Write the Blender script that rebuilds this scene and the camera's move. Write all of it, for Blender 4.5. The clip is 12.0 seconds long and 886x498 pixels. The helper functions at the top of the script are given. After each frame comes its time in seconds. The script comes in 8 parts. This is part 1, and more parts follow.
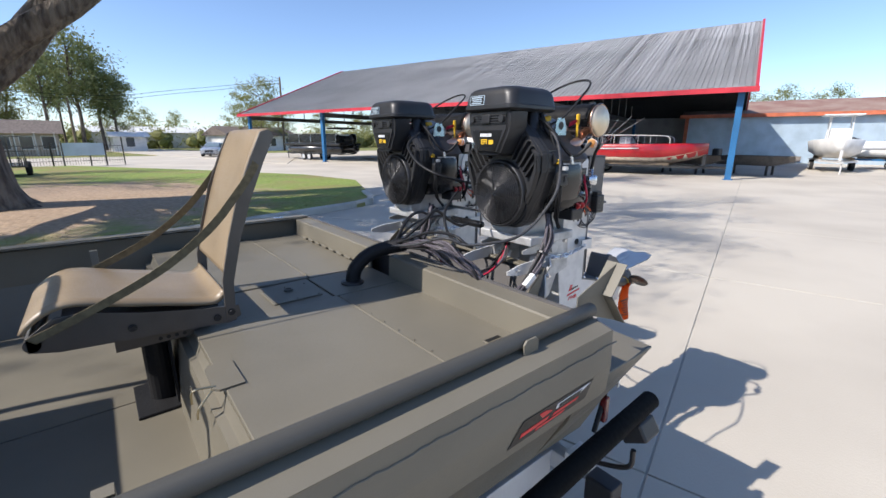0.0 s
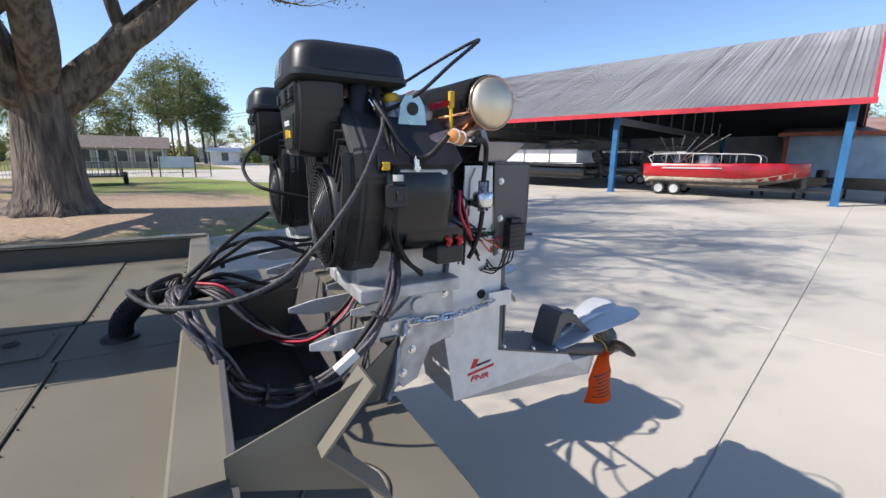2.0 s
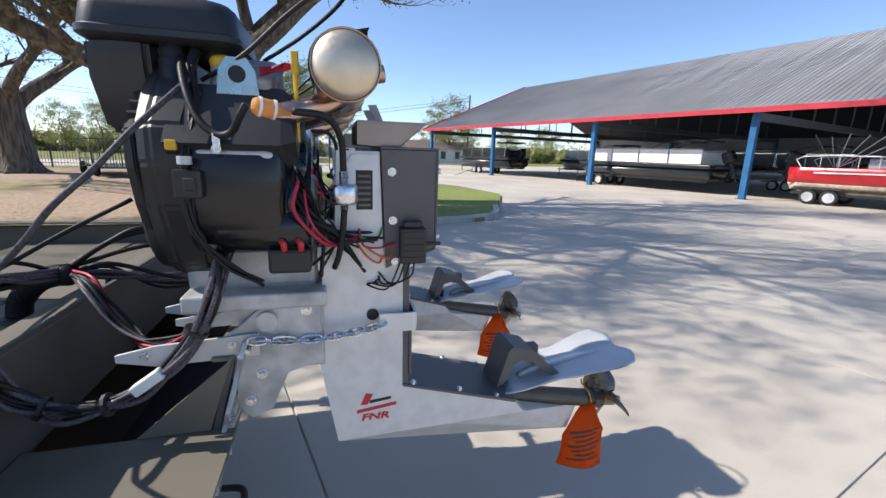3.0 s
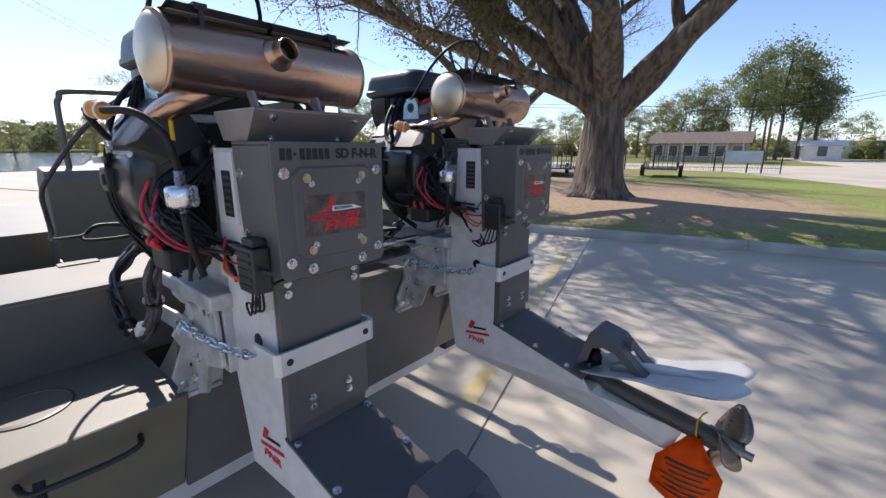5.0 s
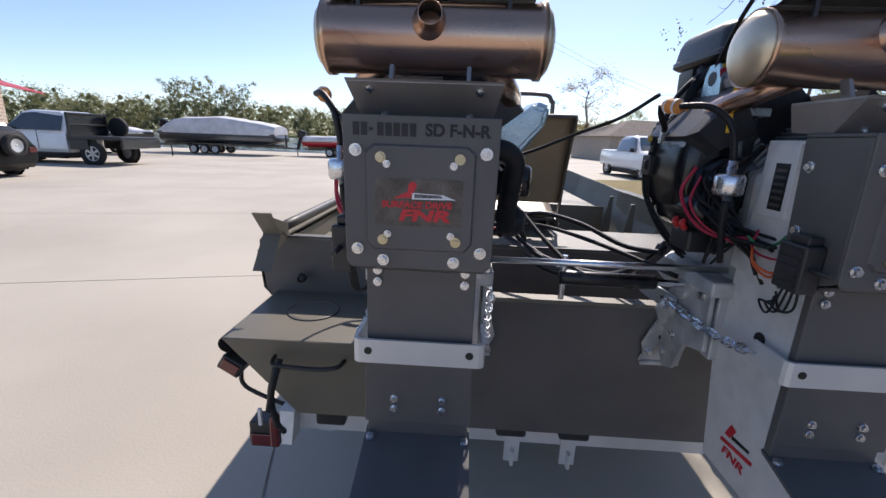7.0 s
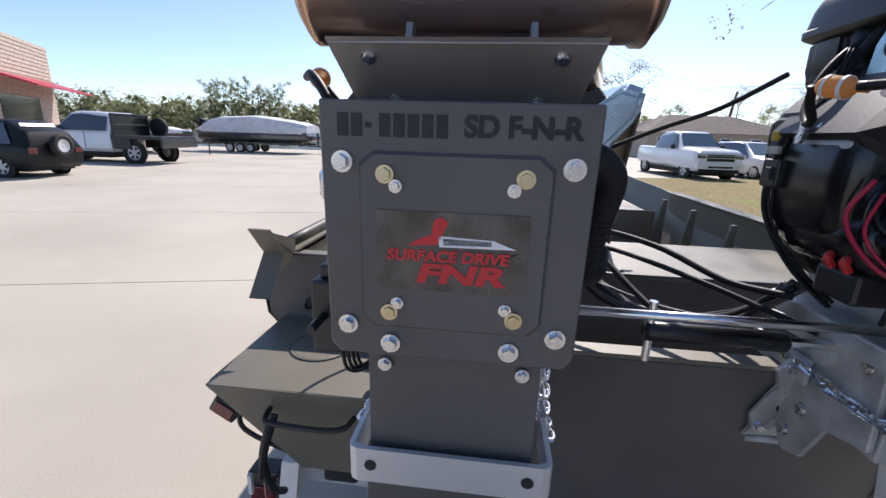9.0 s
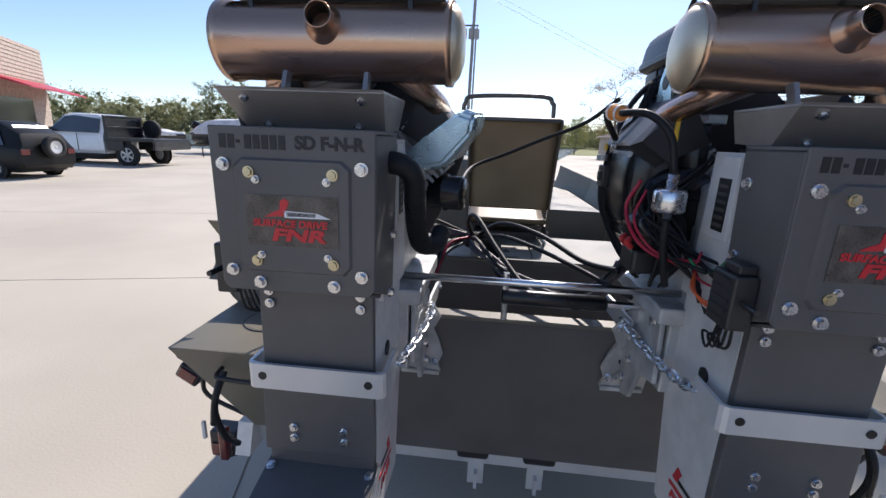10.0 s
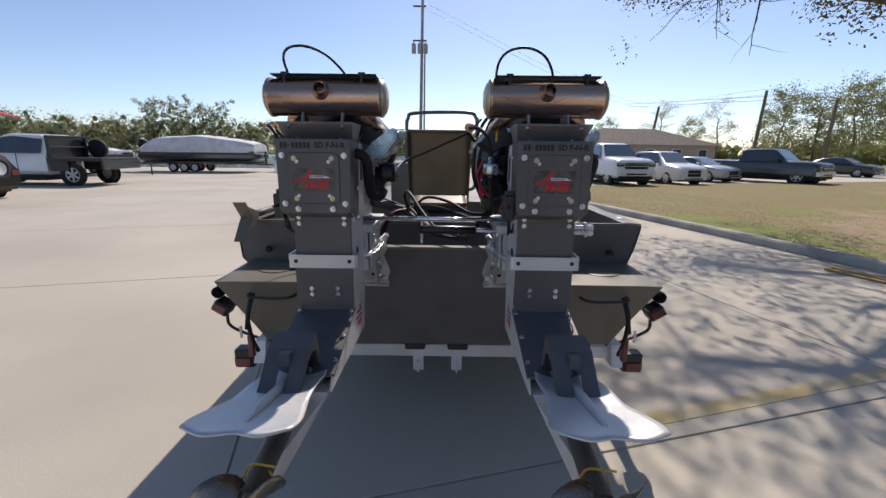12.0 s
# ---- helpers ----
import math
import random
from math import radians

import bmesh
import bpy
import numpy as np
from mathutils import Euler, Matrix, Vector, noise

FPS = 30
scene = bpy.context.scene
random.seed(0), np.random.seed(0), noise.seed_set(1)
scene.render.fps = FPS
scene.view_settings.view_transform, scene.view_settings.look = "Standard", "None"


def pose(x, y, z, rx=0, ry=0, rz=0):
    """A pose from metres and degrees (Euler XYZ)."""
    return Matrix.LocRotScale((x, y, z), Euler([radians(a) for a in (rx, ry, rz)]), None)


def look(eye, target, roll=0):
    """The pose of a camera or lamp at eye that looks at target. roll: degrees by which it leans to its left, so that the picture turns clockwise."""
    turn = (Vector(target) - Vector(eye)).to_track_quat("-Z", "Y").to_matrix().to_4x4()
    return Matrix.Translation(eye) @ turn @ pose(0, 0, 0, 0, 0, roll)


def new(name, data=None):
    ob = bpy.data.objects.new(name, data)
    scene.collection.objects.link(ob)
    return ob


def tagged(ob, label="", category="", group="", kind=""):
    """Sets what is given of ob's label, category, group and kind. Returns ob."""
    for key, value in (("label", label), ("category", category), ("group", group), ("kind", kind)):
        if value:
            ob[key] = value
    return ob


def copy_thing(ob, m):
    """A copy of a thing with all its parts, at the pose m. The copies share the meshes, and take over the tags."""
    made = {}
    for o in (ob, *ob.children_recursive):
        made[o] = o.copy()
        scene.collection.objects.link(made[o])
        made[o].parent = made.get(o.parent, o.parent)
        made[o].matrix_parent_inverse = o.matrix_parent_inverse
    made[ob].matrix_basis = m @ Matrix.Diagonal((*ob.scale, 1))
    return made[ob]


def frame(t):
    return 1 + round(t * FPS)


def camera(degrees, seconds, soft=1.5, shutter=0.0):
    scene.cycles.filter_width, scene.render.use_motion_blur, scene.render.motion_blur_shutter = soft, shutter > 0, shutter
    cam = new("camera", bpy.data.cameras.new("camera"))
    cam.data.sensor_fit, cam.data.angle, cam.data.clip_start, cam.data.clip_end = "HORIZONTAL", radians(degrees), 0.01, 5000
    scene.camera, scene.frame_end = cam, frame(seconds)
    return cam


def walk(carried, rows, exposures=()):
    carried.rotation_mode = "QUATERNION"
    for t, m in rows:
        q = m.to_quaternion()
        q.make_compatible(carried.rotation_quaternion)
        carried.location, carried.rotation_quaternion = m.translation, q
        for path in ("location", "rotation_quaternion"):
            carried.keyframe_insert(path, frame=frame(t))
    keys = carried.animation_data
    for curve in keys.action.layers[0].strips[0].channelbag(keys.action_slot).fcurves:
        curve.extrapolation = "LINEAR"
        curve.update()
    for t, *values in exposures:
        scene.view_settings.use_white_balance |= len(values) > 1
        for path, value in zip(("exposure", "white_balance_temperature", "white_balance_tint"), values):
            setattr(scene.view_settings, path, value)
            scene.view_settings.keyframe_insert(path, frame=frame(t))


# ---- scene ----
cam = camera(93.0, 12.0)
PATH = [
    (0, (-1.749, 2.044, 1.728), (-0.249, 0.819, 1.228), 0.2),
    (0.5, (-1.73, 1.806, 1.72), (-0.179, 0.632, 1.254), 0.7),
    (1, (-1.724, 1.586, 1.715), (-0.137, 0.453, 1.266), 1.2),
    (1.5, (-1.661, 1.279, 1.696), (-0.046, 0.18, 1.268), 1.6),
    (2, (-1.65, 0.945, 1.667), (0.049, -0.022, 1.243), 0.8),
    (2.5, (-1.698, 0.597, 1.663), (0.097, -0.175, 1.236), 1.8),
    (2.7, (-1.663, 0.464, 1.652), (0.164, -0.226, 1.22), 1.9),
    (4.3, (-1.283, -0.485, 1.635), (0.512, 0.265, 1.17), 0.6),
    (4.5, (-1.165, -0.56, 1.632), (0.549, 0.362, 1.172), 0.6),
    (5, (-0.949, -0.716, 1.647), (0.544, 0.53, 1.178), 0.2),
    (5.5, (-0.757, -0.871, 1.652), (0.435, 0.664, 1.183), 0.5),
    (6, (-0.575, -0.855, 1.639), (0.297, 0.879, 1.157), 1.2),
    (6.5, (-0.434, -0.758, 1.634), (-0.035, 1.139, 1.141), 1.8),
    (7, (-0.363, -0.711, 1.623), (-0.439, 1.222, 1.115), 2.2),
    (7.5, (-0.387, -0.594, 1.618), (-0.646, 1.319, 1.093), 2.6),
    (7.7, (-0.415, -0.523, 1.622), (-0.694, 1.387, 1.098), 2.4),
    (9.3, (-0.385, -0.398, 1.631), (-0.587, 1.521, 1.106), 1.8),
    (9.5, (-0.327, -0.457, 1.638), (-0.53, 1.462, 1.115), 2.0),
    (10, (-0.137, -0.619, 1.649), (-0.329, 1.306, 1.143), 2.2),
    (10.5, (-0.045, -0.801, 1.662), (-0.177, 1.137, 1.187), 2.3),
    (11, (-0.048, -1.051, 1.658), (-0.127, 0.896, 1.204), 1.2),
    (11.5, (-0.021, -1.28, 1.654), (-0.053, 0.669, 1.209), 0.6),
    (12, (0.031, -1.502, 1.62), (0.023, 0.445, 1.166), 0.6),
]
walk(cam, [(t, look(e, g, r)) for t, e, g, r in PATH], [(0, 0.48, 6300, 13), (2.7, 0.5, 6300, 13), (4.3, 0.40, 6580, 15), (5.5, 0.36, 6450, 16), (6.5, 0.22, 6550, 17), (9.5, 0.36, 6420, 16), (10.5, 0.28, 6450, 15), (12, -0.1, 6750, 15)])

# ---- world and sun ----
SUN = Vector((0.44, 1.95, 1.90)).normalized()
world = bpy.data.worlds.new("world")
scene.world = world
world.use_nodes = True
wn = world.node_tree.nodes
sky = wn.new("ShaderNodeTexSky")
sky.sky_type = "NISHITA"
sky.sun_disc = False
sky.sun_elevation = math.asin(SUN.z)
sky.sun_rotation = math.atan2(SUN.x, SUN.y)
sky.air_density, sky.dust_density, sky.ozone_density = 0.80, 0.35, 3.0
wn["Background"].inputs[1].default_value = 0.15
world.node_tree.links.new(sky.outputs[0], wn["Background"].inputs[0])
sun_data = bpy.data.lights.new("sun", "SUN")
sun_data.energy, sun_data.angle, sun_data.color = 4.6, radians(0.53), (1.0, 0.94, 0.85)
sun = new("sun", sun_data)
sun.matrix_world = look((0, 0, 30), Vector((0, 0, 30)) - SUN)
scene.view_settings.exposure = 0.0


# ---- materials ----
def mat(name, color, rough=0.6, metal=0.0, scale=8.0, var=0.12, bump=0.1, fine=90.0, alt=None, coat=0.0, stretch=(1, 1, 1), spec=0.5, dist=0.01):
    """A surface with broad and fine variation of colour, gloss and relief."""
    m = bpy.data.materials.new(name)
    m.use_nodes = True
    n, l = m.node_tree.nodes, m.node_tree.links
    b = n["Principled BSDF"]
    tc = n.new("ShaderNodeTexCoord")
    mp = n.new("ShaderNodeMapping")
    mp.inputs["Scale"].default_value = stretch
    l.new(tc.outputs["Object"], mp.inputs[0])
    big, small = n.new("ShaderNodeTexNoise"), n.new("ShaderNodeTexNoise")
    big.inputs["Scale"].default_value, big.inputs["Detail"].default_value = scale, 4
    small.inputs["Scale"].default_value, small.inputs["Detail"].default_value = fine, 3
    l.new(mp.outputs[0], big.inputs[0])
    l.new(mp.outputs[0], small.inputs[0])
    mix = n.new("ShaderNodeMix")
    mix.data_type = "RGBA"
    c = Vector(color)
    d = Vector(alt) if alt else c * (1 - 2 * var)
    mix.inputs[6].default_value = (*(c * (1 + (0 if alt else var * 0.5))), 1)
    mix.inputs[7].default_value = (*d, 1)
    ramp = n.new("ShaderNodeMapRange")
    ramp.inputs[1].default_value, ramp.inputs[2].default_value = 0.38, 0.66
    l.new(big.outputs[0], ramp.inputs[0])
    l.new(ramp.outputs[0], mix.inputs[0])
    l.new(mix.outputs[2], b.inputs["Base Color"])
    fr = n.new("ShaderNodeMapRange")
    fr.inputs[1].default_value, fr.inputs[2].default_value = 0.3, 0.7
    fr.inputs[3].default_value, fr.inputs[4].default_value = max(0.02, rough - 0.08), min(1, rough + 0.08)
    l.new(small.outputs[0], fr.inputs[0])
    l.new(fr.outputs[0], b.inputs["Roughness"])
    b.inputs["Metallic"].default_value = metal
    b.inputs["Specular IOR Level"].default_value = spec
    b.inputs["Coat Weight"].default_value = coat
    b.inputs["Coat Roughness"].default_value = 0.08
    if bump:
        bp = n.new("ShaderNodeBump")
        bp.inputs["Strength"].default_value, bp.inputs["Distance"].default_value = bump, dist
        l.new(small.outputs[0], bp.inputs["Height"])
        l.new(bp.outputs[0], b.inputs["Normal"])
    return m


def glass(name, color=(0.05, 0.06, 0.07)):
    m = mat(name, color, 0.08, 0.0, 2.0, 0.05, 0.0, coat=1.0)
    return m


def sheer(name, color, share=0.5):
    """Thin paper that lets light through."""
    m = mat(name, color, 0.6, 0, 12, 0.1, 0.0)
    n, l = m.node_tree.nodes, m.node_tree.links
    tr, ms = n.new("ShaderNodeBsdfTranslucent"), n.new("ShaderNodeMixShader")
    tr.inputs[0].default_value = (*color, 1)
    ms.inputs[0].default_value = share
    l.new(n["Principled BSDF"].outputs[0], ms.inputs[1])
    l.new(tr.outputs[0], ms.inputs[2])
    l.new(ms.outputs[0], n["Material Output"].inputs[0])
    return m


M = {}
M["concrete"] = mat("concrete", (0.52, 0.47, 0.385), 0.8, 0, 0.35, 0.07, 0.2, 60, alt=(0.43, 0.385, 0.315))
M["kerb"] = mat("kerb_concrete", (0.45, 0.43, 0.38), 0.85, 0, 1.5, 0.15, 0.2, 50)
M["grass"] = mat("grass", (0.13, 0.17, 0.035), 0.9, 0, 0.5, 0.2, 0.8, 14, alt=(0.24, 0.2, 0.07), dist=0.05)
M["dirt"] = mat("dirt", (0.36, 0.26, 0.17), 0.95, 0, 0.8, 0.2, 0.6, 20, alt=(0.24, 0.17, 0.1), dist=0.03)
M["water"] = mat("lake_water", (0.10, 0.15, 0.19), 0.12, 0, 0.2, 0.1, 0.3, 1.5, dist=0.05)
M["olive"] = mat("olive_paint", (0.162, 0.146, 0.110), 0.5, 0, 3.0, 0.06, 0.12, 350, dist=0.002)
M["cover"] = mat("powder_coat_cover", (0.108, 0.102, 0.098), 0.46, 0, 5, 0.08, 0.2, 500, dist=0.001)
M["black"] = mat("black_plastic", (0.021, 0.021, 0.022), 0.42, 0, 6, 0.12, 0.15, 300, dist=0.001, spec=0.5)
M["black_gloss"] = mat("black_smooth_plastic", (0.009, 0.009, 0.010), 0.25, 0, 5, 0.1, 0.0, 4)
M["bluezinc"] = mat("blue_tinted_zinc", (0.42, 0.56, 0.62), 0.3, 0.8, 8, 0.15, 0.0, 30)
M["guardwire"] = mat("black_guard_wire", (0.05, 0.05, 0.053), 0.28, 0.4, 6, 0.1, 0.0, 5)
M["chrome"] = mat("polished_bar_steel", (0.78, 0.78, 0.78), 0.18, 1.0, 1, 0.03, 0.0, 3)
M["rubber"] = mat("black_rubber", (0.012, 0.012, 0.013), 0.55, 0, 8, 0.12, 0.2, 150, dist=0.001, spec=0.35)
M["alu"] = mat("brushed_aluminium", (0.66, 0.66, 0.65), 0.42, 0.35, 4, 0.08, 0.1, 120, stretch=(1, 1, 0.2), dist=0.001)
M["galv"] = mat("galvanised_steel", (0.70, 0.69, 0.67), 0.45, 0.2, 22, 0.05, 0.08, 90, dist=0.001)
M["zinc"] = mat("zinc_plated_steel", (0.7, 0.71, 0.73), 0.28, 1.0, 20, 0.1, 0.05, 120, dist=0.001)
M["brass"] = mat("yellow_zinc", (0.62, 0.54, 0.36), 0.4, 1.0, 20, 0.1, 0.05, 120, dist=0.001)
M["castgray"] = mat("sand_cast_alloy", (0.34, 0.345, 0.36), 0.55, 0.3, 18, 0.2, 0.5, 140, dist=0.002)
M["cast"] = mat("cast_aluminium", (0.52, 0.52, 0.51), 0.5, 0.4, 14, 0.15, 0.3, 160, dist=0.002)
M["redwire"] = mat("red_wire_sheath", (0.42, 0.012, 0.04), 0.45, 0, 6, 0.1, 0.0)
M["greenwire"] = mat("green_wire_sheath", (0.02, 0.22, 0.07), 0.45, 0, 6, 0.1, 0.0)
M["orangewire"] = mat("orange_wire_sheath", (0.75, 0.13, 0.03), 0.45, 0, 6, 0.1, 0.0)
M["shelf"] = mat("dull_sheet_steel", (0.30, 0.28, 0.27), 0.42, 0.5, 6, 0.1, 0.04, 60, dist=0.001)
M["red"] = mat("red_plastic", (0.55, 0.03, 0.03), 0.4, 0, 6, 0.1, 0.0)
M["redpaint"] = mat("red_trim_paint", (0.5, 0.03, 0.045), 0.45, 0, 2, 0.1, 0.0)
M["redgel"] = mat("red_gelcoat", (0.45, 0.012, 0.018), 0.2, 0, 2, 0.08, 0.0, coat=0.6)
M["white"] = mat("white_paint", (0.75, 0.74, 0.71), 0.4, 0, 2, 0.06, 0.0)
M["whitecloth"] = mat("white_cover_cloth", (0.68, 0.69, 0.71), 0.8, 0, 2, 0.08, 0.3, 15, dist=0.02)
M["orange"] = sheer("orange_tag", (0.95, 0.17, 0.01))
M["yellow"] = mat("yellow_plastic", (0.75, 0.45, 0.02), 0.4, 0, 6, 0.1, 0.0)
M["blue"] = mat("blue_post_paint", (0.02, 0.13, 0.30), 0.45, 0, 2, 0.1, 0.05)
M["webbing"] = mat("olive_webbing", (0.16, 0.125, 0.065), 0.8, 0, 60, 0.15, 0.3, 600, dist=0.001)
M["foam"] = mat("black_foam", (0.008, 0.008, 0.008), 0.9, 0, 6, 0.1, 0.1, 80, dist=0.002, spec=0.1)
M["tan"] = mat("tan_seat_vinyl", (0.26, 0.195, 0.12), 0.42, 0, 5, 0.08, 0.08, 250, dist=0.001)
M["wire_gray"] = mat("braided_loom", (0.12, 0.105, 0.12), 0.5, 0, 200, 0.5, 0.3, 400, alt=(0.035, 0.03, 0.035), dist=0.001)
M["clear"] = sheer("amber_filter", (0.80, 0.45, 0.16), 0.55)
M["ink"] = mat("black_ink", (0.01, 0.01, 0.01), 0.5, 0, 5, 0.05, 0.0)
M["redink"] = mat("red_decal", (0.6, 0.02, 0.03), 0.4, 0, 5, 0.05, 0.0)
M["decal_film"] = mat("brown_decal_film", (0.115, 0.098, 0.084), 0.30, 0, 30, 0.3, 0.05, 300, dist=0.001)
M["whiteink"] = mat("white_decal", (0.8, 0.8, 0.8), 0.4, 0, 5, 0.05, 0.0)
M["roof"] = mat("grey_metal_roof", (0.47, 0.47, 0.47), 0.6, 0.1, 0.25, 0.07, 0.0)
M["darkwall"] = mat("shed_wall_metal", (0.35, 0.34, 0.33), 0.6, 0.1, 1.0, 0.1, 0.0)
M["lightwall"] = mat("blue_corrugated_metal", (0.45, 0.55, 0.62), 0.45, 0.3, 1, 0.08, 0.0)
M["brick"] = mat("tan_brick", (0.5, 0.42, 0.34), 0.85, 0, 6, 0.15, 0.3, 40)
M["shingle"] = mat("roof_shingle", (0.16, 0.13, 0.11), 0.9, 0, 5, 0.2, 0.3, 30)
M["glassdark"] = glass("dark_window_glass")
M["tyre"] = mat("tyre_rubber", (0.022, 0.022, 0.022), 0.8, 0, 8, 0.1, 0.2, 60)
M["wood"] = mat("weathered_wood", (0.2, 0.15, 0.1), 0.85, 0, 3, 0.2, 0.4, 40, stretch=(1, 1, 0.1))
M["polegray"] = mat("greyed_pole", (0.30, 0.29, 0.28), 0.8, 0, 3, 0.15, 0.3, 30, stretch=(1, 1, 0.1))
M["timber"] = mat("yellow_timber", (0.40, 0.27, 0.11), 0.8, 0, 6, 0.2, 0.4, 40, stretch=(1, 0.15, 1))
# pale blue-grey base colour paints the sky's reflection onto windscreens
M["windscreen"] = glass("windscreen_sky_tint", (0.16, 0.21, 0.23))
M["bark"] = mat("oak_bark", (0.20, 0.165, 0.13), 0.95, 0, 7, 0.25, 1.0, 11, alt=(0.065, 0.05, 0.04), stretch=(1, 1, 0.16), dist=0.10)
M["yellowline"] = mat("faded_yellow_paint", (0.62, 0.48, 0.22), 0.8, 0, 3, 0.1, 0.1, 40, alt=(0.54, 0.46, 0.32))
# brown steel tone, with warm light bounced off the concrete mixed in
M["copper"] = mat("heat_and_bounce_tinted_steel", (0.62, 0.39, 0.24), 0.26, 0.95, 2.2, 0.15, 0.0, 5, alt=(0.47, 0.33, 0.29), stretch=(0.6, 1, 1), dist=0.001)
M["endcap"] = mat("stainless_cap", (0.74, 0.63, 0.47), 0.42, 0.85, 6, 0.1, 0.03, 160, dist=0.001)
M["prop"] = mat("bare_propeller_steel", (0.30, 0.25, 0.20), 0.32, 0.85, 8, 0.12, 0.03, 90, dist=0.001)
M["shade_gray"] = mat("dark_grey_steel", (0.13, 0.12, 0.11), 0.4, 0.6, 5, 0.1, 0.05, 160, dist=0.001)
M["carsilver"] = mat("silver_car_paint", (0.42, 0.45, 0.48), 0.3, 0.5, 2, 0.03, 0.0, coat=0.8)
M["carwhite"] = mat("white_car_paint", (0.82, 0.82, 0.82), 0.3, 0.0, 2, 0.03, 0.0, coat=0.8)
M["cargray"] = mat("grey_car_paint", (0.06, 0.064, 0.072), 0.3, 0.2, 2, 0.03, 0.0, coat=0.8)
M["carblack"] = mat("black_car_paint", (0.02, 0.021, 0.023), 0.25, 0.0, 2, 0.03, 0.0, coat=0.8)
M["suvpaint"] = mat("black_suv_paint", (0.012, 0.012, 0.012), 0.4, 0.0, 2, 0.03, 0.0, spec=0.25)
M["liner"] = mat("roof_shade_black", (0.03, 0.03, 0.03), 0.8, 0, 1.0, 0.1, 0.1, 10)
M["rust"] = mat("rusty_metal_roof", (0.24, 0.13, 0.10), 0.7, 0.1, 0.6, 0.2, 0.1, 8, alt=(0.33, 0.24, 0.19))
M["rusttrim"] = mat("faded_orange_trim", (0.55, 0.15, 0.07), 0.6, 0, 2, 0.1, 0.0)
M["rail"] = mat("dark_rail_paint", (0.065, 0.062, 0.053), 0.5, 0, 3.0, 0.08, 0.12, 350, dist=0.002)
M["cable_gray"] = mat("grey_cable_sheath", (0.06, 0.06, 0.063), 0.6, 0, 120, 0.3, 0.2, 300, dist=0.001, spec=0.3)
M["lamp_red"] = mat("red_lens", (0.13, 0.008, 0.008), 0.2, 0, 6, 0.1, 0.0, coat=0.5)


# ---- mesh helpers ----
def part(name, bm, material, parent=None, label="", smooth=False):
    """Links a bmesh as one mesh object, under a thing or a part if parent is given."""
    me = bpy.data.meshes.new(name)
    bmesh.ops.recalc_face_normals(bm, faces=bm.faces)
    bm.to_mesh(me)
    bm.free()
    mats = material if isinstance(material, (list, tuple)) else [material]
    for m in mats:
        me.materials.append(M[m] if isinstance(m, str) else m)
    if smooth:
        me.shade_smooth()
        if smooth == "edges":
            me.set_sharp_from_angle(angle=0.55)
    ob = new(name, me)
    if parent:
        ob.parent = parent
    if label:
        ob["label"] = label
    return ob


def thing(name, label, category, group="", at=(0, 0, 0), rz=0, kind=""):
    ob = new(name)
    ob.matrix_world = pose(*at, 0, 0, rz)
    bpy.context.view_layer.update()
    return tagged(ob, label, category, group, kind)


def B():
    return bmesh.new()


def box(bm, x0, x1, y0, y1, z0, z1, bevel=0.0, seg=2, m=None):
    r = bmesh.ops.create_cube(bm, size=1.0)
    vs = r["verts"]
    bmesh.ops.scale(bm, vec=(abs(x1 - x0), abs(y1 - y0), abs(z1 - z0)), verts=vs)
    bmesh.ops.translate(bm, vec=((x0 + x1) / 2, (y0 + y1) / 2, (z0 + z1) / 2), verts=vs)
    if m is not None:
        bmesh.ops.transform(bm, matrix=m, verts=vs)
    if bevel:
        es = list({e for v in vs for e in v.link_edges})
        bmesh.ops.bevel(bm, geom=es, offset=bevel, segments=seg, affect="EDGES", profile=0.5)
    return bm


def prism(bm, poly, axis, a, b, bevel=0.0):
    """A flat polygon of (p, q) pairs pushed from a to b along an axis; p, q are the other two axes in order."""
    def put(p, q, r):
        return {"x": (r, p, q), "y": (p, r, q), "z": (p, q, r)}[axis]
    lo = [bm.verts.new(put(p, q, a)) for p, q in poly]
    hi = [bm.verts.new(put(p, q, b)) for p, q in poly]
    n = len(poly)
    fs = [bm.faces.new(lo[::-1]), bm.faces.new(hi)]
    for i in range(n):
        fs.append(bm.faces.new((lo[i], lo[(i + 1) % n], hi[(i + 1) % n], hi[i])))
    if bevel:
        es = list({e for f in fs for e in f.edges})
        bmesh.ops.bevel(bm, geom=es, offset=bevel, segments=2, affect="EDGES", profile=0.5)
    return bm


def cyl(bm, p0, p1, r0, r1=None, seg=20, caps=True):
    p0, p1 = Vector(p0), Vector(p1)
    d = p1 - p0
    m = Matrix.Translation((p0 + p1) / 2) @ d.to_track_quat("Z", "Y").to_matrix().to_4x4()
    bmesh.ops.create_cone(bm, cap_ends=caps, segments=seg, radius1=r0, radius2=r0 if r1 is None else r1, depth=d.length, matrix=m)
    return bm


